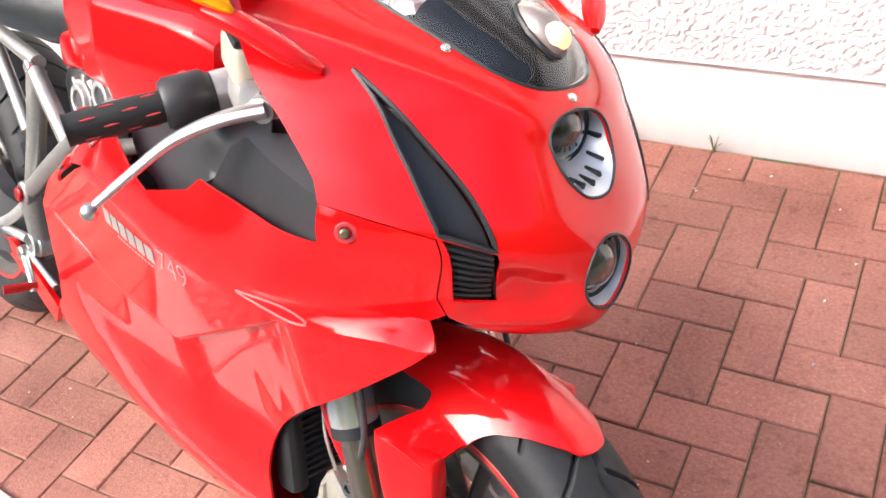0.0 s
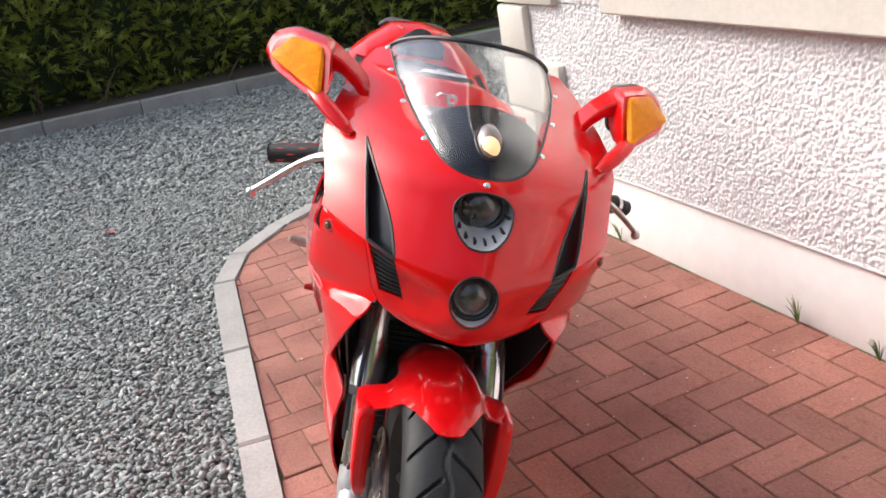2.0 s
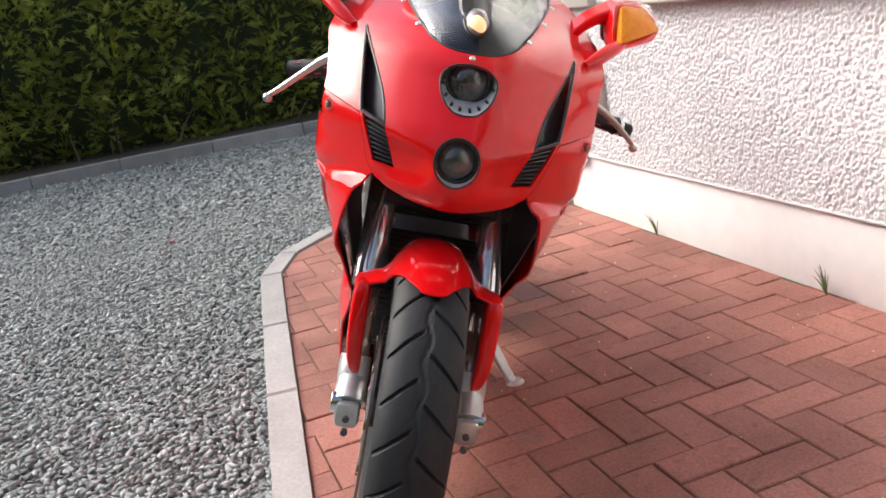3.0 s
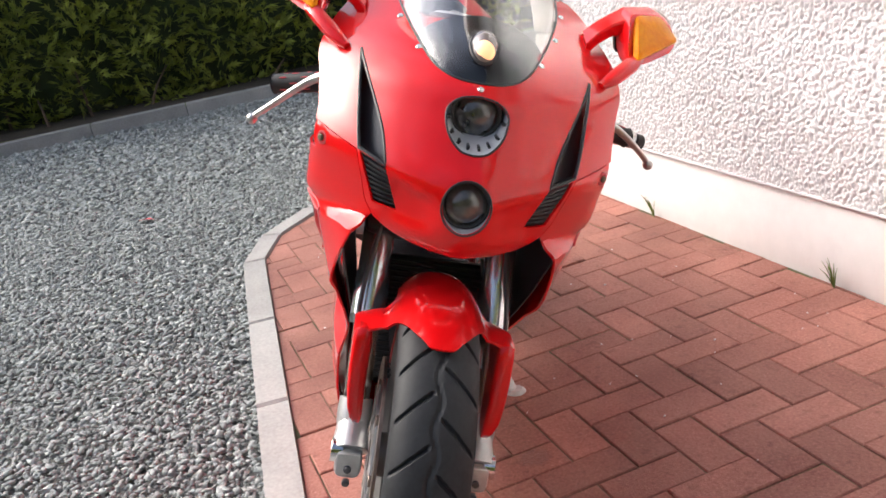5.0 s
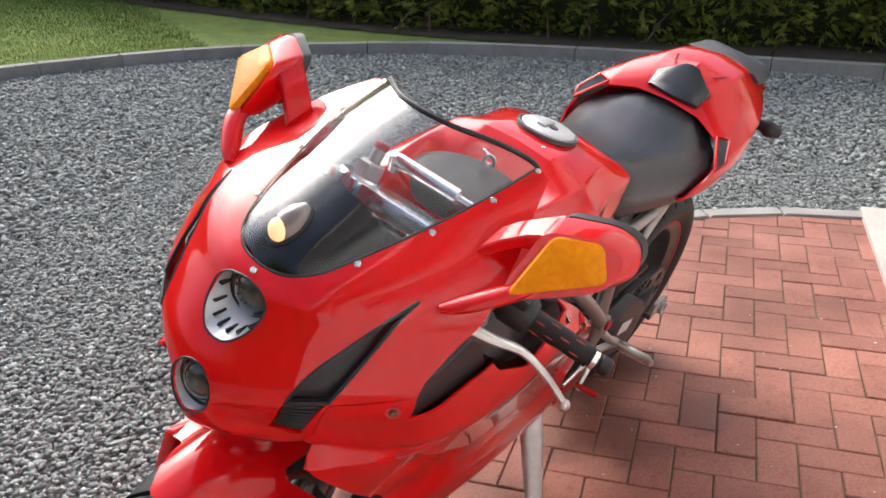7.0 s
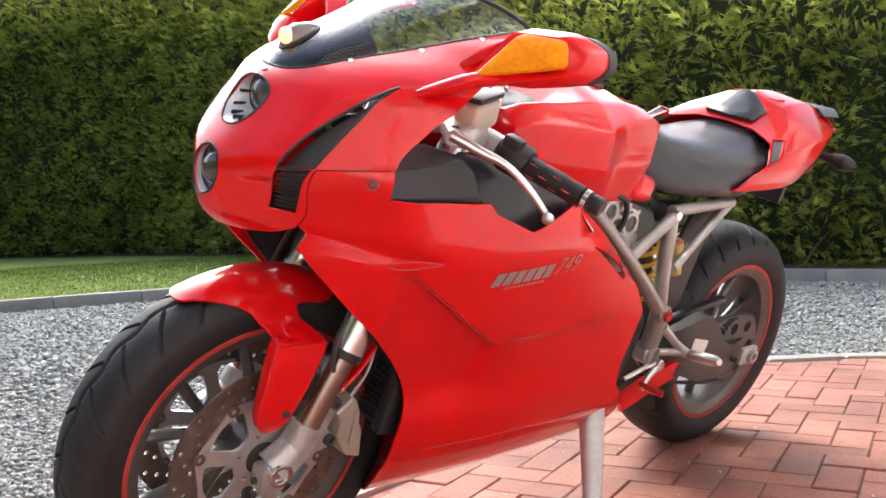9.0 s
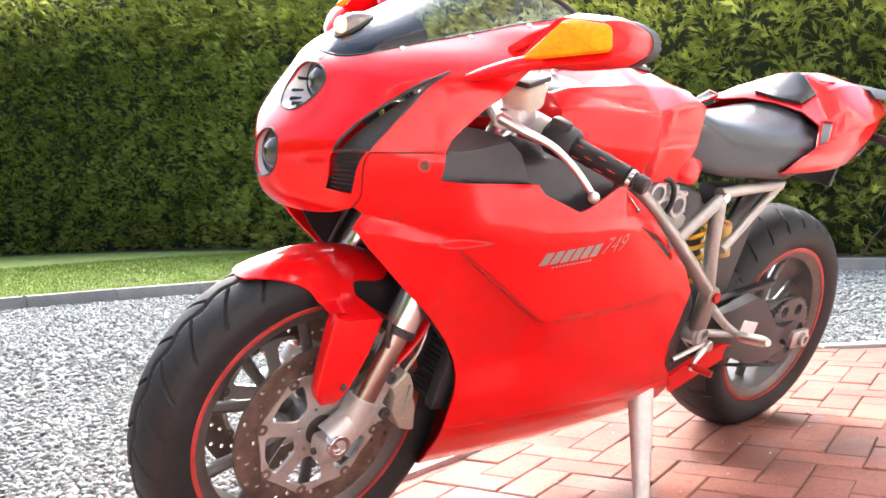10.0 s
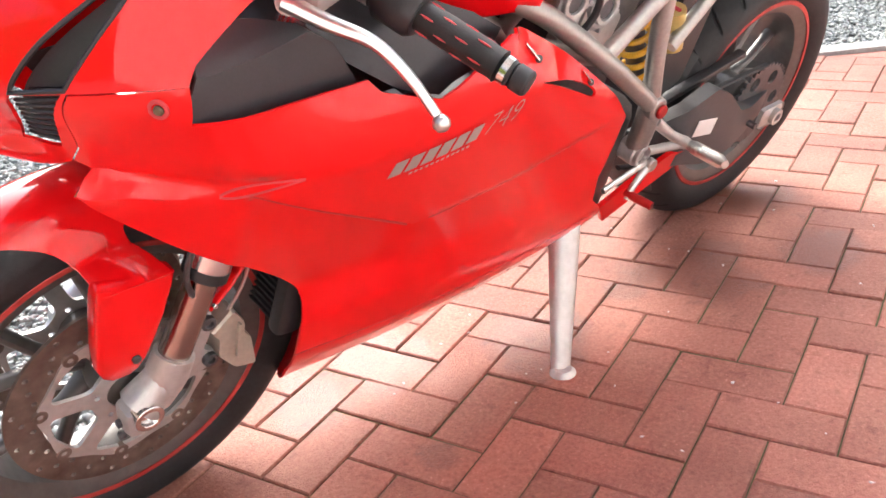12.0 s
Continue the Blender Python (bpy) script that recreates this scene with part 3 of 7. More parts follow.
tagged(far_kerb, "grey concrete kerb along the lawn and hedge", "kerb", kind="structure")
kerb_run(FAR, 0.12, 0.085, -0.1, far_kerb)
back = offset_line(FAR, -0.06)
lawn_v = [(*q, 0.06) for q in back] + [(*(q + np.array((-25 * min(1, 2.2 * i / len(back)), -18 + 36 * i / len(back)))), 0.06) for i, q in enumerate(back)]
n = len(back)
lawn = part("lawn", (lawn_v, [(i, i + n, i + n + 1, i + 1) for i in range(n - 1)]), LAWN)
tagged(lawn, "short green lawn behind the kerb", "lawn", kind="structure")

# the first, eastern points are out of view, added close to darken paint reflections
HEDGE = spline([(11.0, 9.0), (11.5, 1.0), (10.5, -7.0), (7.5, -13.0), (2.0, -17.0), (-3.5, -18.5), (-8.5, -17.0), (-10.2, -12.5), (-9.6, -8.5), (-8.3, -5.2), (-7.3, -2.6), (-6.85, -0.6), (-6.7, 1.2), (-6.45, 4.0), (-5.9, 7.0), (-5.3, 10.0)], 6)
bed_v = [(*q, 0.072) for q in offset_line(HEDGE, 0.45)] + [(*q, 0.072) for q in offset_line(HEDGE, -1.2)]
n = len(HEDGE)
bed = part("hedge_bed", (bed_v, [(i, i + 1, i + n + 1, i + n) for i in range(n - 1)]), SOIL)
tagged(bed, "dark bare soil under the hedge", "soil", kind="structure")


def hedge_parts(line, heights, seed):
    """A core coloured dark for the shade inside the hedge, and clumps of upswept sprays with hollows between them."""
    g = np.random.default_rng(seed)
    pts = np.array(line)
    seg = np.linalg.norm(np.diff(pts, axis=0), axis=1)
    run = np.concatenate([[0], np.cumsum(seg)])
    tops = np.interp(np.arange(len(pts)) / 6, np.arange(len(heights)), heights)
    rows = []
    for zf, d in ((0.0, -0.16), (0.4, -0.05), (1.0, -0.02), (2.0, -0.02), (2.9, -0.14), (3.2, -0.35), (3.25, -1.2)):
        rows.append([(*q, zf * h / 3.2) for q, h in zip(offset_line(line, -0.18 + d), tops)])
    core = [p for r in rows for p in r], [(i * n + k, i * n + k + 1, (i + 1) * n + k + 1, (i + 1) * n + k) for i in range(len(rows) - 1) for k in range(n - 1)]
    # clump centres on a loose grid; the stretch that faces the drive is planted densely
    east = float(run[4 * 6])
    cs, cz = [], []
    for k, z in enumerate(np.arange(0.12, max(heights), 0.22)):
        s_row = np.concatenate([np.arange(0, east, 0.9), np.arange(east, run[-1], 0.27 if z < 3.7 else 0.5)]) + 0.13 * (k % 2)
        cs.append(s_row + g.normal(0, 0.08, len(s_row)))
        cz.append(np.full(len(s_row), z) + g.normal(0, 0.07, len(s_row)))
    cs, cz = np.clip(np.concatenate(cs), 0, run[-1]), np.concatenate(cz)
    grown = cz < np.interp(cs, run, tops) + 0.15 * np.sin(cs * 2.3)
    cs, cz = cs[grown], cz[grown]
    k = len(cs)
    cout = 0.10 * np.sin(cs * 1.7 + 1.3 * np.sin(cz * 2.2)) * np.sin(cz * 2.1 + cs * 0.8) + g.normal(0, 0.075, k) - 0.12 * np.clip((0.5 - cz) / 0.5, 0, 1)
    crad = (0.15 + 0.11 * g.random(k)) * np.where(cs < east, 2.2, np.where(cz > 3.7, 1.5, 1.0))
    per = 30
    own = np.repeat(np.arange(k), per)
    count = len(own)
    ball = g.normal(0, 1, (count, 3))
    ball /= np.linalg.norm(ball, axis=1)[:, None]
    ball[:, 1] = np.abs(ball[:, 1])
    reach = crad[own] * (0.35 + 0.55 * g.random(count))
    s = np.clip(cs[own] + ball[:, 0] * reach, 0, run[-1])
    out = cout[own] + ball[:, 1] * reach * 0.9 - 0.10
    z = np.maximum(0.06, cz[own] + ball[:, 2] * reach)
    x, y = np.interp(s, run, pts[:, 0]), np.interp(s, run, pts[:, 1])
    tx, ty = np.interp(s, run, np.gradient(pts[:, 0], run)), np.interp(s, run, np.gradient(pts[:, 1], run))
    ln = np.hypot(tx, ty)
    tx, ty = tx / ln, ty / ln
    o = np.stack([x + ty * out, y - tx * out, z], 1)
    # sprays lean out of their clump and upwards, their tips nodding
    d = np.stack([tx * ball[:, 0] + ty * (ball[:, 1] + 0.35), ty * ball[:, 0] - tx * (ball[:, 1] + 0.35), ball[:, 2] * 0.7 + 0.75], 1) + g.normal(0, 0.28, (count, 3))
    d /= np.linalg.norm(d, axis=1)[:, None]
    w = np.cross(d, g.normal(0, 1, (count, 3)))
    w /= np.linalg.norm(w, axis=1)[:, None]
    u = ((0.10 + 0.12 * g.random(count)) * np.where(s < east, 2.0, np.where(z > 3.7, 1.5, 1.0)))[:, None]
    # a frond: stem with three narrow leaflets to each side
    tpl = [(0.0, 0.0), (0.26, 0.055), (0.54, 0.25), (0.44, 0.07), (0.84, 0.20), (0.68, 0.06), (1.18, 0.0), (0.68, -0.06), (0.82, -0.22), (0.44, -0.07), (0.57, -0.24), (0.26, -0.055)]
    tri = [(0, 1, 11), (1, 2, 3), (1, 3, 9), (1, 9, 11), (3, 4, 5), (3, 5, 7), (3, 7, 9), (5, 6, 7), (7, 8, 9), (9, 10, 11)]
    lift = np.cross(d, w)
    verts = np.stack([o + d * u * a + w * u * b * 0.9 - lift * u * 0.35 * abs(b) - np.array((0, 0, 1)) * u * 0.22 * a * a for a, b in tpl], 1).reshape(-1, 3)
    base = (np.arange(count) * len(tpl))[:, None, None]
    faces = (np.array(tri)[None] + base).reshape(-1, 3)
    return core, (verts, faces)


def fast_mesh(name, verts, faces, mat):
    me = bpy.data.meshes.new(name)
    k = faces.shape[1]
    me.vertices.add(len(verts))
    me.vertices.foreach_set("co", np.ascontiguousarray(verts, np.float32).ravel())
    me.loops.add(faces.size)
    me.loops.foreach_set("vertex_index", np.ascontiguousarray(faces, np.int32).ravel())
    me.polygons.add(len(faces))
    me.polygons.foreach_set("loop_start", np.arange(len(faces), dtype=np.int32) * k)
    me.polygons.foreach_set("loop_total", np.full(len(faces), k, np.int32))
    me.materials.append(mat)
    me.update(calc_edges=True)
    return me


hedge = new("hedge")
tagged(hedge, "tall dense green conifer hedge", "hedge", kind="stuff")
# the unseen east stretch is raised to hold bright sky off the nose
core, fronds = hedge_parts(HEDGE, (5.6, 5.6, 5.6, 5.4, 5.0, 5.0, 5.4, 5.4, 4.8, 3.9, 3.2, 2.9, 2.8, 2.7, 2.6, 2.6), 3)
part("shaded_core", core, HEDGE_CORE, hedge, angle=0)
ob = new("foliage", fast_mesh("foliage", *fronds, LEAF))
ob.parent = hedge
tagged(ob, "small upswept conifer sprays")
g = np.random.default_rng(8)
stems = []
for k in range(26):
    i = int(g.integers(45, len(HEDGE) - 2))
    p = offset_line(HEDGE, 0.02 + 0.12 * float(g.random()))[i] + g.normal(0, 0.12, 2)
    h = 0.2 + 0.3 * float(g.random())
    lean_xy = g.normal(0, 0.12, 2)
    stems.append(tube([(p[0], p[1], 0.06), (p[0] + lean_xy[0] * 0.4, p[1] + lean_xy[1] * 0.4, 0.06 + h * 0.5), (p[0] + lean_xy[0], p[1] + lean_xy[1], 0.06 + h)], [0.016, 0.011, 0.005], 6, 3))
part("bare_stems", join(*stems), TWIG, hedge, "thin brown bare stems")

# grass blades on the lawn that is seen near
g = np.random.default_rng(11)
count = 90000
ti = g.random(count) * (len(back) * 0.5 - 1)
i0 = ti.astype(int)
fr = (ti - i0)[:, None]
ba = np.array(back)
edge_p = ba[i0] * (1 - fr) + ba[i0 + 1] * fr
out_d = np.array([-0.72, -0.69])
dist = 0.02 + 6.5 * g.random(count) ** 1.8
pos = edge_p + out_d * dist[:, None] + g.normal(0, 0.05, (count, 2))
hgt = (0.014 + 0.018 * g.random(count)) * (1 + 0.08 * dist)
ang = g.random(count) * 2 * np.pi
side_v = np.stack([np.cos(ang), np.sin(ang)], 1) * (0.0024 * (1 + 0.3 * dist))[:, None]
tip = g.normal(0, 0.4, (count, 2)) * hgt[:, None]
verts = np.stack([np.column_stack([pos - side_v, np.full(count, 0.06)]), np.column_stack([pos + side_v, np.full(count, 0.06)]), np.column_stack([pos + tip, 0.06 + hgt])], 1).reshape(-1, 3)
ob = new("grass", fast_mesh("grass", verts, np.arange(count * 3).reshape(-1, 3), GRASS))
tagged(ob, "short mown green grass blades on the lawn", "grass", kind="stuff")

# gravel: angular stones, thickest where the camera passes
def stones(centres, sizes, seed):
    g = np.random.default_rng(seed)
    k = len(centres)
    chip = np.array([(1, 0.1, 0), (-1, -0.1, 0), (0.1, 1, 0), (-0.1, -1, 0), (0.25, 0.2, 1), (-0.2, -0.25, 0.9), (0, 0, -1)])
    tri = np.array([(0, 2, 4), (2, 5, 4), (2, 1, 5), (1, 3, 5), (3, 4, 5), (3, 0, 4), (2, 0, 6), (1, 2, 6), (3, 1, 6), (0, 3, 6)])
    v = chip[None] * (0.75 + 0.55 * g.random((k, 7, 1))) + g.normal(0, 0.14, (k, 7, 3))
    v = v * np.stack([0.75 + 0.55 * g.random(k), 0.6 + 0.4 * g.random(k), 0.32 + 0.3 * g.random(k)], 1)[:, None]
    a, b = g.random(k) * 2 * np.pi, g.normal(0, 0.4, k)
    ca, sa, cb, sb = np.cos(a)[:, None], np.sin(a)[:, None], np.cos(b)[:, None], np.sin(b)[:, None]
    x, y, z = v[..., 0], v[..., 1] * cb - v[..., 2] * sb, v[..., 1] * sb + v[..., 2] * cb
    v = np.stack([x * ca - y * sa, x * sa + y * ca, z], -1) * sizes[:, None, None]
    v = v + np.column_stack([centres, -0.026 + sizes * 0.34 + 0.012 * g.random(k)])[:, None]
    return v.reshape(-1, 3), (tri[None] + (np.arange(k) * 7)[:, None, None]).reshape(-1, 3)


g = np.random.default_rng(21)
paved = [tuple(q) for q in offset_line(EDGE, -0.085)] + [(-2.62, 1.52), (-2.62, 6.0), (5, 6.0), (5, -0.6)]
outer_far = [tuple(q) for q in FAR] + [(6, 9), (6, -5)]
stone_c, stone_s = [], []
for (x0, x1, y0, y1), pitch, size in (((-3.4, 1.2, -1.9, 1.6), 0.0142, 0.0118), ((-6.4, 1.6, -6.4, 6.0), 0.0265, 0.0185)):
    xs, ys = np.arange(x0, x1, pitch), np.arange(y0, y1, pitch)
    gx, gy = np.meshgrid(xs, ys)
    c = np.stack([gx.ravel(), gy.ravel()], 1)
    c = c + g.normal(0, pitch * 0.32, c.shape)
    ok = ~within(paved, c) & within(outer_far, c)
    if pitch > 0.02:
        ok &= ~((c[:, 0] > -3.4) & (c[:, 0] < 1.2) & (c[:, 1] > -1.9) & (c[:, 1] < 1.6))
    c = c[ok]
    stone_c.append(c)
    stone_s.append(size * (0.6 + 0.75 * g.random(len(c)) ** 1.6))
c, s_all = np.concatenate(stone_c), np.concatenate(stone_s)
ob = new("gravel", fast_mesh("gravel", *stones(c, s_all, 4), STONE))
tagged(ob, "loose grey angular gravel stones", "gravel", kind="stuff")


# ---- the motorcycle: x ahead, y to its left, z up from the ground line, front axle above the origin ----
bike = new("motorcycle")
bike.matrix_world = BIKE
tagged(bike, "glossy red sports motorcycle leaning on its side stand", "motorcycle")

AXLE_Z, REAR_X, REAR_Z = 0.316, -1.468, 0.322
STEER = Vector((-0.012, 0, -0.008))  # where the fork and front wheel sit in their yokes

# the nose surface: the centre line by height, and how fast it falls back to the sides
nose_x = curve([0.70, 0.72, 0.757, 0.79, 0.825, 0.865, 0.905, 0.947, 0.965, 0.982, 1.013, 1.043, 1.066, 1.09],
               [0.075, 0.103, 0.122, 0.121, 0.110, 0.085, 0.060, 0.033, 0.008, -0.026, -0.110, -0.195, -0.290, -0.41])
nose_k = curve([0.70, 0.757, 0.83, 0.965, 1.1], [1.9, 1.9, 3.3, 2.95, 3.0])
nose_p = curve([0.70, 0.757, 0.83, 0.965, 1.1], [1.45, 1.5, 2.08, 2.0, 2.0])
HEIGHTS = np.linspace(0.70, 1.09, 300)
GIRTH = np.concatenate([[0], np.cumsum(np.hypot(np.diff(HEIGHTS), np.diff(nose_x(HEIGHTS))))])


def girth(z):
    """Length along the nose's centre line up to a height."""
    return float(np.interp(z, HEIGHTS, GIRTH))


def hollow(a, z):
    """Depth of the chin's hollow on both sides of the lower headlight."""
    u = min(1.0, max(0.0, (0.797 + 0.3 * (a - 0.045) - z) / 0.016))
    low = min(1.0, max(0.0, (z - 0.733) / 0.03))
    wide = min(1.0, max(0.0, (a - 0.036) / 0.022)) * min(1.0, max(0.0, (0.122 - a) / 0.022))
    return 0.011 * u * u * (3 - 2 * u) * low * low * (3 - 2 * low) * wide


def nose(y, w, lift=0.0):
    z = float(np.interp(w, GIRTH, HEIGHTS))
    a = math.sqrt(y * y + 2e-5)
    return (float(nose_x(z)) - float(nose_k(z)) * a ** float(nose_p(z)) - hollow(a, z) + lift, y, z + lift)


def yz(points):
    return [(y, girth(z)) for y, z in points]


def both(points):
    """A half outline from the middle line outwards, closed by its mirror image."""
    return points + [(-y, w) for y, w in reversed(points) if abs(y) > 1e-6]


VENT = yz(spline([(0.1775, 0.963), (0.150, 0.912), (0.129, 0.868), (0.119, 0.825)], 4)) + yz(spline([(0.160, 0.8375), (0.166, 0.870), (0.173, 0.925)], 4))
MESH = yz([(0.1185, 0.8215), (0.159, 0.833), (0.131, 0.759), (0.0945, 0.7575)])
LIGHT_UP = both(yz(spline([(0.0, 0.9365), (0.026, 0.932), (0.043, 0.918), (0.044, 0.900), (0.036, 0.880), (0.019, 0.8645), (0.0, 0.861)], 4)))
LIGHT_LOW = [(0.0355 * math.sin(a), girth(0.791 + 0.038 * math.cos(a))) for a in np.linspace(0, 2 * math.pi, 28, endpoint=False)]
SCREEN_EDGE = [(0.0, 0.9525), (0.035, 0.9545), (0.064, 0.964), (0.086, 0.982), (0.116, 1.014), (0.137, 1.044), (0.146, 1.068)]

edge = yz(spline([(0.148, 1.0685), (0.139, 1.044), (0.118, 1.0135), (0.088, 0.981), (0.066, 0.9636), (0.036, 0.9538), (0.0, 0.9518)], 5))
half = (yz(spline([(0.0, 0.7065), (0.05, 0.709), (0.095, 0.719), (0.126, 0.735)], 5)) + yz([(0.142, 0.760), (0.1625, 0.834), (0.232, 0.852)])
        + yz(spline([(0.231, 0.872), (0.238, 0.915), (0.245, 0.945), (0.236, 0.98), (0.212, 1.018), (0.190, 1.045), (0.171, 1.062)], 4)) + edge)
left_right = half + [(-y, w) for y, w in reversed(half) if abs(y) > 1e-6]
cut_m = [(-y, w) for y, w in VENT], [(-y, w) for y, w in MESH]
upper = part("upper_fairing", panel(left_right, nose, (1, 0, 0.5), [VENT, MESH, cut_m[0], cut_m[1], LIGHT_UP, LIGHT_LOW], 0.0095, 0.004, [yz([(0.055, 0.800), (0.108, 0.8158)]), yz([(-0.055, 0.800), (-0.108, 0.8158)])]), RED, bike, angle=50)

# intakes behind the slots: a dark duct lip and a fine grille
for s in (1, -1):
    inner = [(y * s, w) for y, w in VENT]
    c = np.mean(inner, 0)
    big = [tuple(c + (np.array(q) - c) * 1.45) for q in inner]
    part("intake_duct", panel(big, lambda y, w: tuple(np.array(nose(y, w)) + ((-0.024 - 0.05 * max(0, abs(y) - 0.13)), 0, -0.008)), (1, 0, 0.3), (), 0.012, 0.003), DUCT_GREY, bike, "dark grey plastic air duct")
    lip = resampled(inner, 0.008)
    g = tube([tuple(np.array(nose(*q)) + (-0.001, 0, -0.001)) for q in lip + lip[:1]], 0.0028, 6, 1)
    part("intake_lip", g, BLACK, bike)
    low = [(y * s, w) for y, w in MESH]
    c = np.mean(low, 0)
    part("intake_floor", panel([tuple(c + (np.array(q) - c) * 1.15) for q in low], lambda y, w: tuple(np.array(nose(y, w)) - (0.02, 0, 0.003)), (1, 0, 0), (), 0.015, 0.003), BLACK, bike)
    a, b, c2, d = (np.array(q) for q in low)
    bars = []
    for k in range(1, 9):
        t = k / 9
        p, q = a + (d - a) * t, b + (c2 - b) * t
        bars.append(tube([tuple(np.array(nose(*(p + (q - p) * u))) - (0.008, 0, 0.001)) for u in (0, 0.5, 1)], 0.0022, 5, 3))
    part("intake_grille", join(*bars), BLACK, bike, "black slatted grille")

# headlights: a silver bowl with slots and a dark projector in it
for name, hole, zc, push in (("upper_headlight", LIGHT_UP, 0.899, 0.0), ("lower_headlight", LIGHT_LOW, 0.791, 0.0)):
    lamp = new(name)
    lamp.parent = bike
    tagged(lamp, "round projector headlight sunk in a silver bowl")
    loop = resampled(hole, 0.008)
    rims = [np.array(nose(*q)) for q in loop]
    c = np.mean(rims, 0)
    rings = []
    for depth, k in ((-0.001, 1.02), (0.012, 0.97), (0.035, 0.86), (0.055, 0.66)):
        rings.append([tuple(c + (p - c) * k - np.array((depth, 0, -0.15 * depth))) for p in rims])
    bowl = loft(rings, False)
    part("reflector_bowl", bowl, REFLECTOR, lamp, "silver reflector bowl")
    eye_c = Vector(c) + Vector((-0.034 if zc > 0.85 else -0.018, 0, 0.010 if zc > 0.85 else 0.001))
    r = 0.0335 if zc > 0.85 else 0.0325
    dome = lathe([(r * 1.08, -0.03), (r * 1.08, 0.0), (r, 0.004), (r * 0.92, 0.002), (r * 0.86, 0.004), (r * 0.6, 0.013), (r * 0.3, 0.017), (0.0005, 0.018)], 28)
    turn = Matrix.Translation(eye_c) @ Vector((0, 1, 0)).rotation_difference(Vector((1, 0, 0.05))).to_matrix().to_4x4()
    part("projector_lens", moved(dome, turn), PROJECTOR, lamp, "dark domed projector lens")
    part("projector_ring", ring(r * 1.09, r * 0.98, 0.012, tuple(eye_c), (1, 0, 0.05)), BLACK, lamp)
    if zc > 0.85:
        low_half = [p for p in rims if p[2] < c[2] + 0.006]
        low_half.sort(key=lambda p: math.atan2(p[1] - c[1], c[2] - p[2]))
        for k in range(8):
            q = low_half[int((k + 0.5) / 8 * len(low_half))]
            m = c + (q - c) * 0.925 - np.array((0.022, 0, -0.003))
            out_a = math.degrees(math.atan2(q[2] - c[2], q[1] - c[1]))
            part("bowl_slot", box((0.020, 0.007, 0.0042), tuple(m), 0.001, (out_a, 0, 0)), BLACK, lamp)
    edge_line = [tuple(p + (0.0005, 0, 0)) for p in rims]
    part("headlight_seal", tube(edge_line + edge_line[:1], 0.0016, 6, 1), BLACK, lamp)

# windscreen with its black lower mask, rubber edge, marker lamp and screws
top_edge = [(0.146, 1.068), (0.139, 1.0672), (0.10, 1.0630), (0.05, 1.0580), (0.0, 1.0565)]
half_screen = yz(spline(SCREEN_EDGE, 5)) + yz(spline(top_edge, 4))[1:]
screen_edge_y = curve([z for _, z in SCREEN_EDGE], [y for y, _ in SCREEN_EDGE])


screen_rise = curve([0.945, 0.953, 0.965, 0.982, 1.013, 1.043, 1.057, 1.07], [0, 0.001, 0.006, 0.016, 0.033, 0.049, 0.057, 0.06])
screen_ahead = curve([0.945, 0.953, 0.972, 1.0, 1.04, 1.07], [0, 0.002, 0.013, 0.009, 0.001, 0])


def bubble(y, w, lift=0.0):
    x0, _, z0 = nose(y, w)
    half_w = max(0.02, float(screen_edge_y(z0)))
    k = max(0.0, 1 - (y / half_w) ** 2) ** 0.75
    rise, ahead = float(screen_rise(z0)), float(screen_ahead(z0))
    steep = float(np.interp(z0, [0.955, 0.985], [1.0, 0.0]))
    return (x0 + ahead * k + lift * (0.5 + 0.5 * steep), y, z0 + rise * k + lift * (1 - 0.85 * steep))


windscreen = part("windscreen", panel(both(half_screen), bubble, (0.4, 0, 1), (), 0.011, 0.003), SCREEN_GLASS, bike, "clear curved acrylic windscreen", 60)
windscreen.visible_shadow = False
mask = both(yz(spline(SCREEN_EDGE[:4], 5)) + yz(spline([(0.098, 0.996), (0.086, 1.002), (0.05, 1.008), (0.0, 1.011)], 4)))
part("screen_mask", panel(mask, lambda y, w: bubble(y, w, -0.006), (0.4, 0, 1), (), 0.012, 0.003), MATT_BLACK, bike, "black panel under the windscreen")
trim_line = [bubble(y, w) for y, w in yz(spline(top_edge, 6))]
trim_line = trim_line + [(x, -y, z) for x, y, z in reversed(trim_line[:-1])]
part("screen_edge_rubber", tube(trim_line, 0.0042, 8, 1), BLACK, bike, "black rubber edge trim")
low_line = [nose(y, w) for y, w in yz(spline(SCREEN_EDGE, 5))]
low_line = [(x, -y, z) for x, y, z in reversed(low_line)] + low_line[1:]
part("screen_seal", tube(low_line, 0.002, 6, 1), BLACK, bike)
for y, z in ((0.0, 0.9455), (0.093, 0.9815), (0.1255, 1.0125), (0.1455, 1.043), (0.150, 1.066)):
    for s in ((1, -1) if y else (1,)):
        x, yy, zz = nose(y * s, girth(z))
        part("screen_screw", disc(0.0052, 0.005, (x, yy, zz), (0.55, 0.25 * s * (y > 0), 0.8), 14, 0.4), SCREW, bike)

marker = new("marker_lamp")
marker.parent = bike
tagged(marker, "small lit marker lamp set in the windscreen")
shell = []
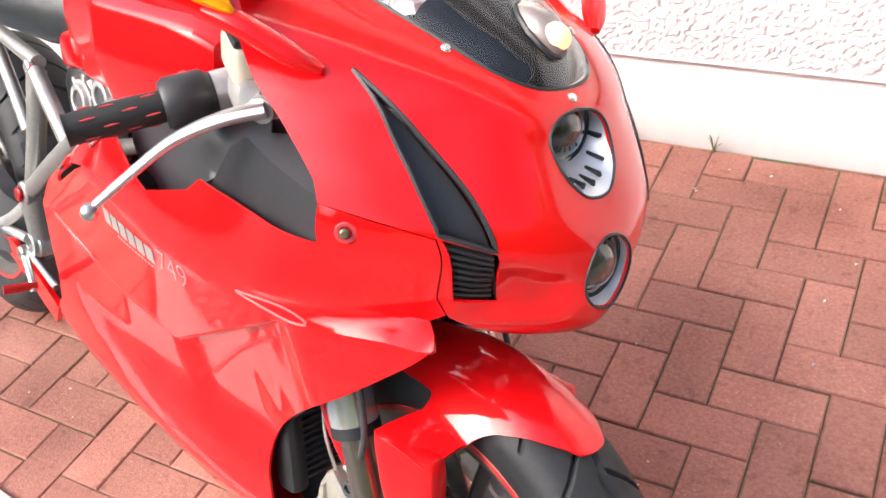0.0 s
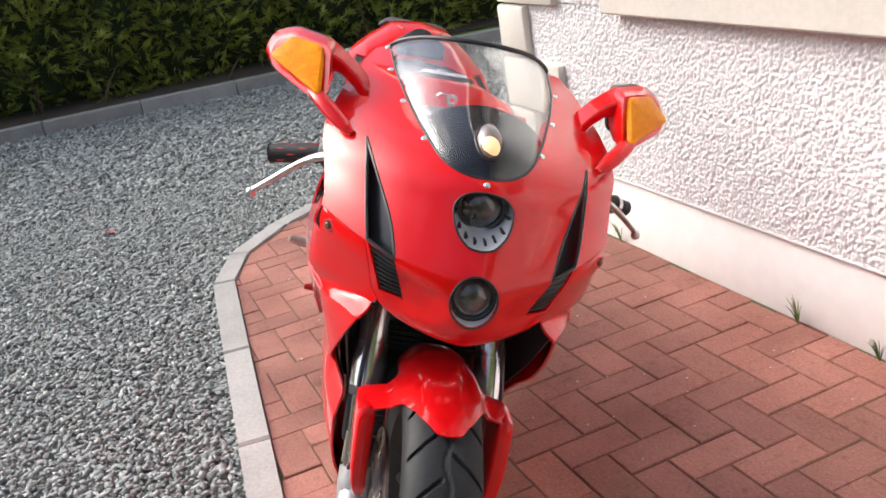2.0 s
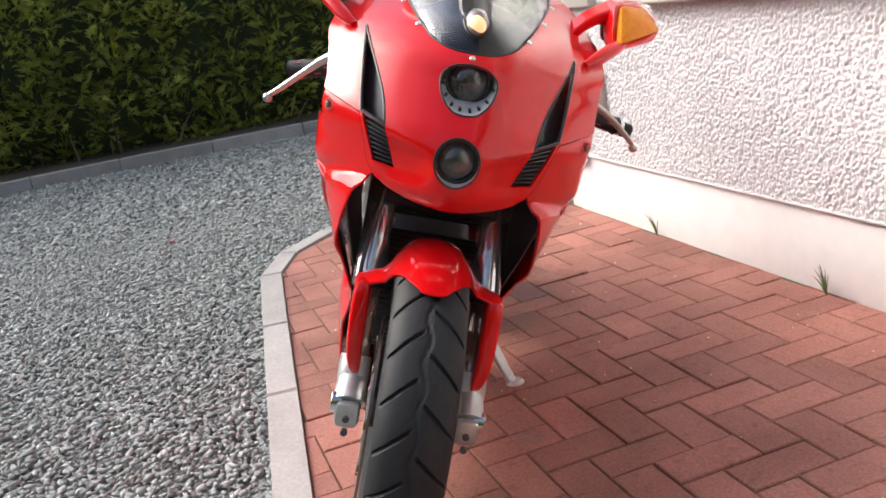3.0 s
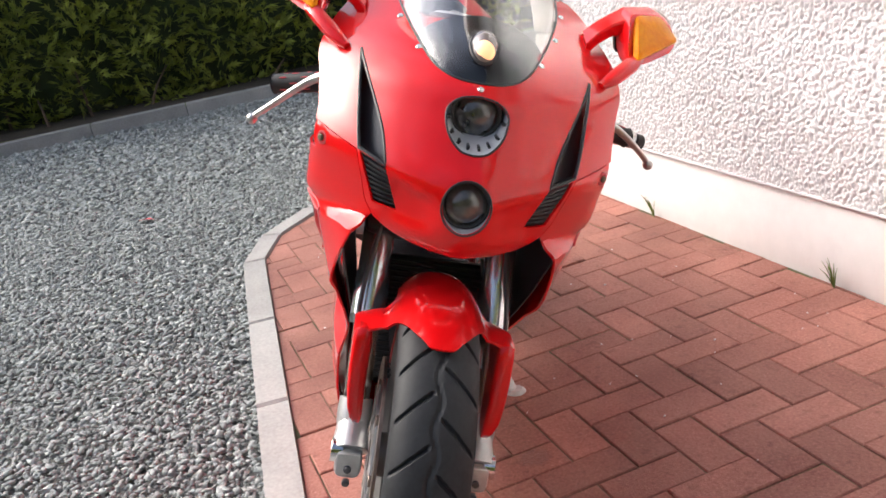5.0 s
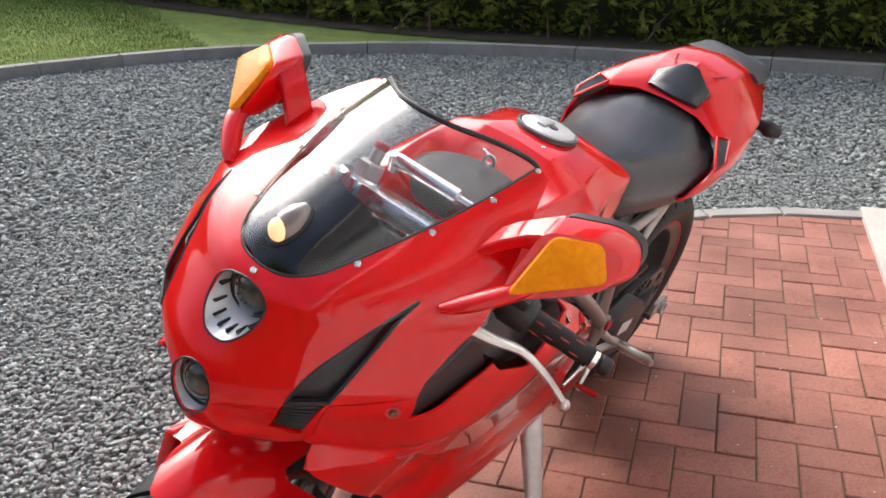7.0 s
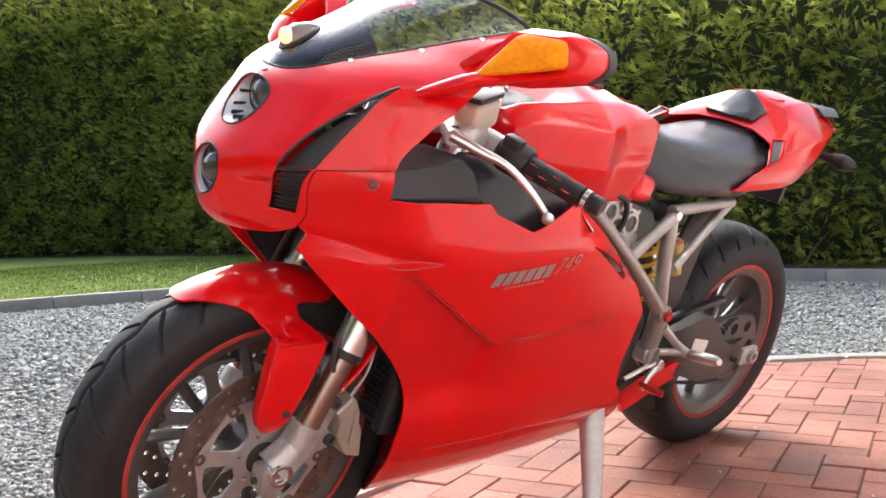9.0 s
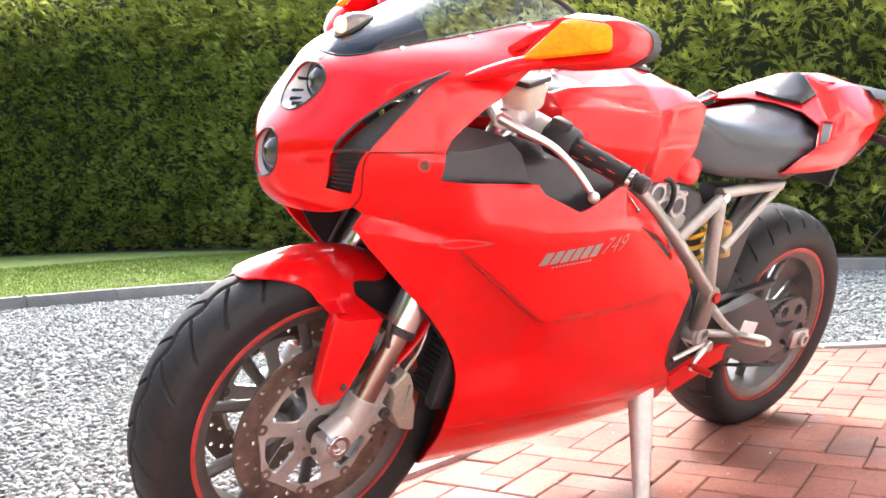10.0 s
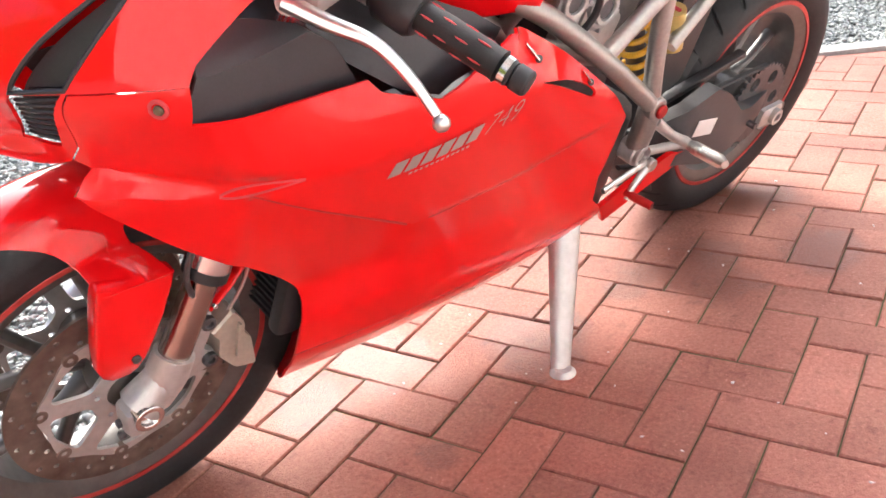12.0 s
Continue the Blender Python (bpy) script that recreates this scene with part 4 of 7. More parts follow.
for t, w, h in ((-0.04, 0.001, 0.001), (-0.036, 0.009, 0.006), (-0.022, 0.0165, 0.012), (0.0, 0.0205, 0.018), (0.02, 0.0165, 0.017), (0.034, 0.009, 0.011), (0.0375, 0.002, 0.004)):
    q = np.array(bubble(0, girth(0.983) - t * 0.8))
    shell.append([tuple(q + np.array((0.0 + h * 0.45 * max(0, math.sin(a)), w * math.cos(a), h * math.sin(a) * (1 if math.sin(a) > 0 else 0.3)))) for a in np.linspace(0, 2 * math.pi, 16, endpoint=False)])
part("lamp_shell", loft(shell), SMOKE, marker, "smoked lamp housing")
shell_edge = [r[0] for r in shell] + [r[8] for r in reversed(shell)]
part("lamp_gasket", tube(shell_edge + shell_edge[:1], 0.0032, 6, 1), BLACK, marker, "black rubber lamp gasket")
q = Vector(bubble(0, girth(0.978))) + Vector((0.0095, 0, 0.0075))
bulb = lathe([(0.0005, 0.011), (0.006, 0.0095), (0.0105, 0.005), (0.0125, 0.0), (0.0125, -0.006)], 20)
part("lamp_lens", moved(bulb, Matrix.Translation(q) @ Vector((0, 1, 0)).rotation_difference(Vector((0.75, 0, 0.66))).to_matrix().to_4x4() @ Matrix.Diagonal((1, 1, 1.25, 1))), LAMP_GLOW, marker, "glowing warm lamp lens")

# mirrors with amber indicators in their faces
for s in (1, -1):
    mirror = new("mirror_housing")
    mirror.parent = bike
    tagged(mirror, "red mirror pod with amber indicator and black back edge")
    P = lambda *q: (q[0], q[1] * s, q[2])
    front = [(-0.140, 0.250, 0.990), (-0.172, 0.247, 1.024), (-0.215, 0.251, 1.070), (-0.262, 0.312, 1.075), (-0.288, 0.342, 1.060), (-0.262, 0.353, 1.036), (-0.226, 0.337, 1.018), (-0.176, 0.285, 0.998)]
    mid_pts = [(-0.190, 0.245, 0.992), (-0.215, 0.240, 1.025), (-0.250, 0.244, 1.078), (-0.295, 0.310, 1.084), (-0.318, 0.348, 1.068), (-0.305, 0.362, 1.036), (-0.275, 0.345, 1.012), (-0.225, 0.290, 0.994)]
    back = [(-0.232, 0.246, 1.003), (-0.247, 0.243, 1.028), (-0.272, 0.248, 1.074), (-0.312, 0.310, 1.080), (-0.330, 0.342, 1.066), (-0.322, 0.354, 1.038), (-0.298, 0.339, 1.016), (-0.258, 0.292, 1.002)]

    def ringed(pts, k=1.0):
        c = np.mean(pts, 0)
        mid = (np.array(pts[0]) + np.array(pts[-1])) / 2
        return [P(*(c + (q - c) * k)) for q in rounded([mid, *pts, mid], 0.014, 5)[:-1]]

    g = loft([ringed(front, 0.94), ringed(front, 1.0), ringed(mid_pts, 1.0), ringed(back, 1.0)])
    part("shell", g if s > 0 else (g[0], [f[::-1] for f in g[1]]), RED, mirror, angle=40)
    g = loft([[tuple(np.array(q)) for q in ringed(back, 1.035)], [tuple(np.array(q) - (0.018, 0, 0)) for q in ringed(back, 1.03)], [tuple(np.array(q) - (0.018, 0, 0)) for q in ringed(back, 0.9)]])
    part("back_rim", g if s > 0 else (g[0], [f[::-1] for f in g[1]]), BLACK, mirror, "black plastic mirror rim")
    g = loft([[tuple(np.array(q) - (0.0185, 0, 0)) for q in ringed(back, 0.86)], [tuple(np.array(q) - (0.0205, 0, 0)) for q in ringed(back, 0.85)]])
    part("mirror_glass", g if s > 0 else (g[0], [f[::-1] for f in g[1]]), MIRROR, mirror)
    corner = [np.array(q) for q in ((-0.146, 0.258, 1.000), (-0.222, 0.261, 1.068), (-0.266, 0.314, 1.070), (-0.240, 0.347, 1.036))]
    mid_q = (corner[0] + corner[3]) / 2
    f0 = resampled(rounded([mid_q] + corner + [mid_q], 0.013, 5)[:-1], 0.008)
    c = np.mean(f0, 0)
    n = np.array((0.62, 0.37, 0.30))
    g = loft([[P(*(p + n * -0.004)) for p in f0], [P(*(p + n * 0.006)) for p in f0], [P(*(c + (p - c) * 0.95 + n * 0.009)) for p in f0], [P(*(c + (p - c) * 0.5 + n * 0.011)) for p in f0]])
    part("indicator_lens", g if s > 0 else (g[0], [f[::-1] for f in g[1]]), AMBER, mirror, "amber indicator lens")
    part("lower_arm", tube([P(-0.098, 0.200, 0.960), P(-0.118, 0.222, 0.972), P(-0.152, 0.254, 0.994), P(-0.195, 0.272, 1.003)], [0.007, 0.0145, 0.0155, 0.014], 12, 6, 0.75), RED, mirror)
    arm_rings = []
    for x, y, z, w, h in ((-0.212, 0.183, 1.010, 0.030, 0.013), (-0.222, 0.203, 1.030, 0.027, 0.012), (-0.235, 0.228, 1.047, 0.026, 0.012), (-0.245, 0.252, 1.056, 0.030, 0.016)):
        arm_rings.append([P(x + 0.84 * w * a, y, z + 0.9 * h * b - 0.30 * w * a) for a, b in ((-1, -0.7), (-0.88, -1), (0.88, -1), (1, -0.7), (1, 0.7), (0.88, 1), (-0.88, 1), (-1, 0.7))])
    g = loft(arm_rings)
    part("upper_arm", g if s < 0 else (g[0], [f[::-1] for f in g[1]]), RED, mirror, angle=30)

# side fairing: from the nose back to the tank and down into the belly
side_y = curve([-0.96, -0.87, -0.7, -0.53, -0.3, -0.2, -0.115, -0.03, 0.03, 0.06], [0.172, 0.187, 0.216, 0.239, 0.248, 0.240, 0.220, 0.187, 0.158, 0.14])
broad_y = curve([-0.96, -0.87, -0.7, -0.53, -0.3, -0.15, -0.05, 0.06], [0.172, 0.187, 0.216, 0.239, 0.248, 0.243, 0.238, 0.235])
UNDER = [0.0, 0.07, 0.15, 0.21, 0.27, 0.285, 0.30, 0.33, 0.42]
under_y = lambda v: np.interp(v, UNDER, [0.0, 0.27, 0.55, 0.74, 0.895, 0.925, 0.945, 0.965, 1.0])
under_z = lambda v: np.interp(v, UNDER, [0.152, 0.161, 0.188, 0.223, 0.274, 0.291, 0.308, 0.340, 0.42])
KEEL = [(-0.232, 0.292), (-0.89, 0.292)]
CREASE = [(-0.128, 0.691), (-0.388, 0.520), (-0.83, 0.535)]
CREASE_LOW = [(x, z - 0.0065) for x, z in CREASE]
LEDGE = []
for k in (0.0, 0.2, 0.4, 0.6, 0.8, 1.0):
    xs = np.linspace(-0.012, -0.30, 40)
    hi_line = np.interp(-xs, [-0.012, 0.05, 0.11, 0.17, 0.32], [0.731, 0.730, 0.727, 0.728, 0.76])
    lo_line = np.interp(-xs, [-0.03, 0.05, 0.11, 0.17, 0.32], [0.713, 0.700, 0.694, 0.693, 0.65])
    LEDGE.append([(float(x), float(a + (b - a) * k)) for x, a, b in zip(xs, lo_line, hi_line) if x > -0.15])


def flank(x, v):
    z = v
    y = float(side_y(x))
    y *= 1 - 0.37 * float(np.interp(x, [-0.87, -0.25], [0.22, 1.0])) * max(0.0, 0.70 - max(v, 0.42)) / 0.28
    if v < 0.42:
        y, z = y * float(under_y(v)), float(under_z(v))
    low = float(np.interp(x, [-0.83, -0.388, -0.128], [0.535, 0.520, 0.691])) - v
    if -0.84 < x < -0.115 and v > 0.36:
        y -= float(np.interp(x, [-0.83, -0.55, -0.41, -0.37, -0.20, -0.128], [0.003, 0.004, 0.007, 0.022, 0.018, 0.009])) * min(1.0, max(0.0, low / 0.0065)) * min(1, (x + 0.84) / 0.1) * min(1.0, (-0.115 - x) / 0.03) * min(1, (v - 0.36) / 0.08)
    if v > 0.69 and x > -0.32:
        zz = max(0.701, v)
        on_nose = (max(1e-4, float(nose_x(zz)) - x) / float(nose_k(zz))) ** (1 / float(nose_p(zz)))
        b = float(broad_y(x)) - 0.02 * max(0.0, (v - 0.72) / 0.085) ** 2 * float(np.interp(x, [-0.27, -0.12], [1.0, 0.0]))
        high = -0.008 * math.log(math.exp(-on_nose / 0.008) + math.exp(-b / 0.008))
        hi_z = float(np.interp(-x, [-0.012, 0.05, 0.11, 0.17, 0.32], [0.731, 0.730, 0.727, 0.728, 0.76]))
        lo_z = float(np.interp(-x, [-0.03, 0.05, 0.11, 0.17, 0.32], [0.713, 0.700, 0.694, 0.693, 0.65]))
        t = min(1.0, max(0.0, (v - lo_z) / (hi_z - lo_z)))
        y = y + (high - y) * t * t * (3 - 2 * t)
    elif v > 0.72:
        y -= 0.02 * ((v - 0.72) / 0.085) ** 2
    # the strip behind the vent turns inwards
    over = v - float(np.interp(x, [-0.87, -0.73, -0.62, -0.55], [0.56, 0.629, 0.689, 0.716]))
    if over > 0 and x < -0.50:
        y -= 0.75 * over * min(1.0, (-0.50 - x) / 0.05)
    return (x, y, z)


seam = []
for (y0, z0), (y1, z1) in (((0.2335, 0.8510), (0.1632, 0.8332)), ((0.1632, 0.8332), (0.1427, 0.7595)), ((0.1427, 0.7595), (0.1268, 0.7345))):
    for k in range(6):
        t = k / 6
        q = nose(y0 + (y1 - y0) * t, girth(z0) + (girth(z1) - girth(z0)) * t)
        seam.append((q[0], q[2] - 0.0006))
front_edge = spline([(0.036, 0.713), (0.020, 0.692), (-0.012, 0.660), (-0.064, 0.610), (-0.145, 0.538), (-0.215, 0.464), (-0.246, 0.41), (-0.240, 0.33), (-0.235, 0.2), (-0.27, 0.08), (-0.32, 0.0)], 4)
rear_edge = [(-0.86, 0.0), (-0.925, 0.13), (-0.935, 0.245), (-0.895, 0.30), (-0.855, 0.335), (-0.845, 0.40), (-0.858, 0.457), (-0.868, 0.524)]
VENT = [tuple(q) for q in spline([(-0.557, 0.711), (-0.623, 0.690), (-0.684, 0.659), (-0.721, 0.636), (-0.728, 0.621), (-0.716, 0.624), (-0.676, 0.647), (-0.603, 0.688)], 3, True)]
top_line = spline([(-0.868, 0.524), (-0.80, 0.594), (-0.66, 0.702), (-0.56, 0.766)], 3) + [(-0.510, 0.792), (-0.490, 0.794), (-0.395, 0.757), (-0.368, 0.750), (-0.282, 0.781), (-0.266, 0.798), (-0.15, 0.804), (-0.058, 0.806)]
outline = [tuple(q) for q in front_edge[:-1]] + [(-0.32, 0.0)] + rear_edge[:-1] + [tuple(q) for q in top_line] + seam + [(0.010, 0.7275)]
for s in (1, -1):
    lower = part("side_fairing", panel(outline, lambda x, v: (flank(x, v)[0], flank(x, v)[1] * s, flank(x, v)[2]), (0, s, 0), (VENT,), 0.0125, 0.004, [CREASE, CREASE_LOW, KEEL] + LEDGE), RED, bike, angle=36)
    # dark line painting the shadow under the overhanging crease, thicker towards its corner
    run = [(x, v - 0.004) for x, v in spline([CREASE[0], (-0.25, 0.611), (-0.376, 0.529)], 5)]
    part("seam_and_crease_shade", tube([(flank(x, v + 0.004)[0], (flank(x, v + 0.004)[1] - 0.002) * s, flank(x, v)[2]) for x, v in run], [0.0006 + 0.0012 * i / (len(run) - 1) for i in range(len(run))], 6, 1), SEAM_AND_SHADE, lower)
    # the crease's rear run, its shade drawn as a thin line
    run = [(x, np.interp(x, [-0.83, -0.388], [0.535, 0.520]) - 0.002) for x in np.linspace(-0.38, -0.82, 12)]
    part("seam_and_crease_shade", tube([(flank(x, v + 0.003)[0], (flank(x, v + 0.003)[1] - 0.0012) * s, flank(x, v)[2]) for x, v in run], 0.0009, 6, 1), SEAM_AND_SHADE, lower)
    # seam of the belly pan
    run = [(x, 0.292) for x in np.linspace(-0.236, -0.885, 24)]
    part("seam_and_crease_shade", tube([(flank(x, v)[0], (flank(x, v)[1] - 0.0004) * s, flank(x, v)[2]) for x, v in run], 0.0013, 6, 1), SEAM_AND_SHADE, lower)
    # swept slot above the crease
    slit = [flank(x, v) for x, v in spline([(-0.182, 0.7025), (-0.135, 0.707), (-0.092, 0.6985), (-0.115, 0.6915), (-0.182, 0.7015)], 4)]
    part("slot_edge", tube([(x, (y + 0.0005) * s, z) for x, y, z in slit], 0.0016, 5, 1), RED_DULL, lower)
    x, y, z = nose(0.2175 * s, girth(0.8285))
    part("fairing_bolt", disc(0.0052, 0.006, (x + 0.001, y + 0.002 * s, z), (0.75, 0.66 * s, 0), 16, 0.4), AGED_BOLT, bike)
    part("bolt_cup", ring(0.0105, 0.0064, 0.003, (x, y, z), (0.75, 0.66 * s, 0)), RED_DULL, bike)

    # spring clips on the strip above the vent
    for x, v in ((-0.553, 0.748), (-0.700, 0.662)):
        p, q = flank(x + 0.012, v + 0.012), flank(x - 0.006, v - 0.010)
        part("spring_clip", tube([(p[0], (p[1] + 0.002) * s, p[2]), (q[0], (q[1] + 0.003) * s, q[2])], [0.004, 0.0065], 8, 3, 0.4), SCREW, lower, "small bright spring clip")
        part("clip_screw", disc(0.0055, 0.005, (q[0], (q[1] + 0.004) * s, q[2]), (0, s, 0.3), 14), DARK_METAL, lower)

# printed marks: bars for the maker's name, the number beside them
def printed(s):
    """Marks in plan: u runs the way the words read on that side."""
    bars = []
    for k in range(6):
        u0 = k * 0.0245
        bars.append(([(u0, 0), (u0 + 0.0195, 0), (u0 + 0.0255, 0.026), (u0 + 0.006, 0.026)], [(0, 1, 2, 3)]))
    for k in range(12):
        u0 = 0.034 + k * 0.0085
        bars.append(([(u0, -0.0095), (u0 + 0.005, -0.0095), (u0 + 0.006, -0.0055), (u0 + 0.001, -0.0055)], [(0, 1, 2, 3)]))
    return bars


def glyphs(text, size):
    data = bpy.data.curves.new("number", "FONT")
    data.body, data.size, data.resolution_u, data.offset = text, size, 4, -0.0012
    ob = new("number", data)
    me = ob.to_mesh()
    geo = [(v.co.x, v.co.y) for v in me.vertices], [tuple(p.vertices) for p in me.polygons]
    ob.to_mesh_clear()
    bpy.data.objects.remove(ob)
    bpy.data.curves.remove(data)
    return geo


number = glyphs("749", 0.052)
for s in (1, -1):
    start = (-0.303, 0.652) if s > 0 else (-0.508, 0.650)
    rise = 0.070 if s > 0 else 0.0

    def place(u, v):
        x = start[0] - s * u
        return x, start[1] + v + rise * u

    side = lambda x, v: (flank(x, v)[0], flank(x, v)[1] * s, flank(x, v)[2])
    marks = [([place(u, v) for u, v in g[0]], g[1]) for g in printed(s)]
    name_bars = join(*[on_panel(m, side, (0, s, 0), 0.0012) for m in marks])
    part("name_print", name_bars, SILVER_PRINT, bike, "silver slanted lettering bars", 0)
    big = [place(0.151 + u * 0.88 + v * 0.2, v - 0.001) for u, v in number[0]], number[1]
    part("number_print", on_panel(big, side, (0, s, 0), 0.0012), SILVER_PRINT, bike, "thin silver number 749", 0)

# dark inner panels between fairing and tank
for s in (1, -1):
    shape = [(-0.056, 0.800), (-0.060, 0.828), (-0.082, 0.872), (-0.096, 0.883), (-0.15, 0.880), (-0.19, 0.872), (-0.228, 0.846), (-0.262, 0.790), (-0.15, 0.794)]
    fold = lambda x: float(np.interp(x, [-0.20, -0.14, -0.09], [0.866, 0.855, 0.849]))
    pod_y = lambda x, z: 0.224 - 0.3 * max(0, x + 0.06) - 0.10 * max(0, z - 0.805) - 1.15 * max(0, z - fold(x)) - 0.05 * max(0, -x - 0.15)
    part("inner_panel", panel(shape, lambda x, z: (x, pod_y(x, z) * s, z), (0, s, 0.3), (), 0.011, 0.004, [[(x, fold(x)) for x in (-0.088, -0.14, -0.195)]]), GREY_PLASTIC, bike, "dark grey plastic inner panel", 20)
    shape = [(-0.245, 0.815), (-0.225, 0.845), (-0.27, 0.858), (-0.33, 0.850), (-0.40, 0.838), (-0.46, 0.812), (-0.51, 0.78), (-0.47, 0.742), (-0.425, 0.735), (-0.40, 0.725), (-0.33, 0.755)]
    rear_y = lambda x, z: 0.208 - 0.30 * max(0, z - 0.76) - 0.10 * max(0, -x - 0.38) - 0.05 * max(0, (z - 0.83) / 0.03) ** 2
    part("inner_panel", panel(shape, lambda x, z: (x, rear_y(x, z) * s, z), (0, s, 0.3), (), 0.013, 0.004), GREY_PLASTIC, bike, "dark grey plastic inner panel")

# fuel tank, lofted along x
def section(x, w, zb, zm, zt, top, dip):
    """Half-rounded box: bottom, upright flank up to the crease at zm, then a broad crowned top."""
    pts = [(0, zb - 0.005), (w * 0.86, zb), (w * 0.99, (zb + zm) / 2), (w, zm), (w * 0.74, zm + 0.58 * (zt - zm)), (top * 0.5, zt - 0.003 - dip * 0.8), (0, zt + 0.002 - dip)]
    half_line = rounded(pts, 0.008)
    return [(x, y, z) for y, z in half_line] + [(x, -y, z) for y, z in reversed(half_line[1:-1])]


tank = part("fuel_tank", loft([section(*q) for q in (
    (-0.372, 0.110, 0.83, 0.890, 0.935, 0.080, 0.03), (-0.380, 0.145, 0.81, 0.905, 0.950, 0.105, 0.04), (-0.405, 0.160, 0.79, 0.916, 0.966, 0.122, 0.075), (-0.45, 0.168, 0.780, 0.918, 0.976, 0.130, 0.080),
    (-0.50, 0.176, 0.775, 0.917, 0.982, 0.136, 0.071), (-0.54, 0.182, 0.773, 0.915, 0.986, 0.140, 0.025), (-0.575, 0.187, 0.772, 0.913, 0.989, 0.142, 0.004), (-0.596, 0.190, 0.770, 0.912, 0.990, 0.142, 0.004), (-0.604, 0.190, 0.769, 0.912, 0.990, 0.142, 0.004),
    (-0.628, 0.172, 0.767, 0.916, 0.988, 0.136, 0.004), (-0.70, 0.156, 0.762, 0.928, 0.979, 0.124, 0.002), (-0.77, 0.150, 0.758, 0.936, 0.963, 0.110, 0.0), (-0.805, 0.143, 0.757, 0.926, 0.946, 0.098, 0.0), (-0.828, 0.124, 0.762, 0.892, 0.922, 0.080, 0.0), (-0.84, 0.10, 0.775, 0.865, 0.895, 0.055, 0.0))]), RED, bike, "red painted steel fuel tank", 26)
for s in (1, -1):
    part("tank_flange", box((0.085, 0.045, 0.062), (-0.826, 0.113 * s, 0.786), 0.02, (0, -14, 6 * s), None, 4), RED, tank)
cap = part("filler_cap", lathe([(0.0005, 0.010), (0.044, 0.009), (0.052, 0.005), (0.054, -0.004)], 40), CAP_METAL, bike, "bright metal round filler cap")
cap.matrix_local = pose(-0.682, 0, 0.982, 90, 0, 0) @ pose(0, 0, 0, 0, 0, 7)
part("cap_ring", ring(0.060, 0.0545, 0.008, (0, 0, 0)), DARK_METAL, cap)
part("cap_flap", box((0.045, 0.006, 0.018), (0.004, 0.011, 0.006), 0.0025), ALLOY, cap)
part("cap_lock", disc(0.009, 0.003, (0.006, 0.0105, -0.012)), DARK_METAL, cap)
part("tank_vent_bolt", disc(0.004, 0.004, (-0.60, 0.04, 0.986), (0, 0, 1), 10), SCREW, bike)

# seat
def pad_section(x, w, zb, zt, crown):
    pts = [(0, zb), (w * 0.85, zb), (w, zb + 0.03), (w * 0.97, (zb + zt) / 2 + 0.01), (w * 0.82, zt - 0.022), (w * 0.55, zt - 0.003), (0, zt + crown)]
    line = spline(pts, 3)
    return [(x, y, z) for y, z in line] + [(x, -y, z) for y, z in reversed(line[1:-1])]


part("seat", loft([pad_section(*q) for q in ((-0.848, 0.085, 0.785, 0.912, 0.006), (-0.88, 0.105, 0.772, 0.910, 0.006), (-0.95, 0.125, 0.764, 0.893, 0.004), (-1.05, 0.145, 0.762, 0.884, 0.002),
                                            (-1.15, 0.170, 0.766, 0.882, 0.004), (-1.215, 0.180, 0.79, 0.886, 0.004), (-1.262, 0.162, 0.82, 0.899, 0.004), (-1.30, 0.118, 0.85, 0.914, 0.002))]), VINYL, bike, "black vinyl rider seat", 40)

# tail unit: a faceted shell that wraps the seat's end
def sheet(lines, per, thick, out_hint):
    """A skin through lines laid side by side, smooth along them and creased between them, mirrored about the middle line."""
    runs = [spline(q, per) for q in lines]
    cols = []
    for i in range(len(runs[0])):
        half_row = rounded([r[i] for r in runs], 0.006, 3)
        cols.append([q * np.array((1, -1, 1)) for q in reversed(half_row[1:])] + list(half_row))
    rows, n = len(cols), len(cols[0])
    top = np.array(cols).reshape(-1, 3)
    faces = [(i * n + k, i * n + k + 1, (i + 1) * n + k + 1, (i + 1) * n + k) for i in range(rows - 1) for k in range(n - 1)]
    normal = np.zeros_like(top)
    for fc in faces:
        normal[list(fc)] += np.cross(top[fc[2]] - top[fc[0]], top[fc[3]] - top[fc[1]])
    mid_i = (rows // 2) * n + n // 2
    if normal[mid_i] @ np.array(out_hint) < 0:
        faces, normal = [fc[::-1] for fc in faces], -normal
    normal /= np.linalg.norm(normal, axis=1)[:, None] + 1e-12
    m = len(top)
    border = {}
    for fc in faces:
        for a, b in zip(fc, fc[1:] + fc[:1]):
            border[(a, b)] = 1
    walls = [(b, a, a + m, b + m) for a, b in border if (b, a) not in border]
    return list(top) + list(top - normal * thick), faces + [tuple(k + m for k in fc[::-1]) for fc in faces] + walls


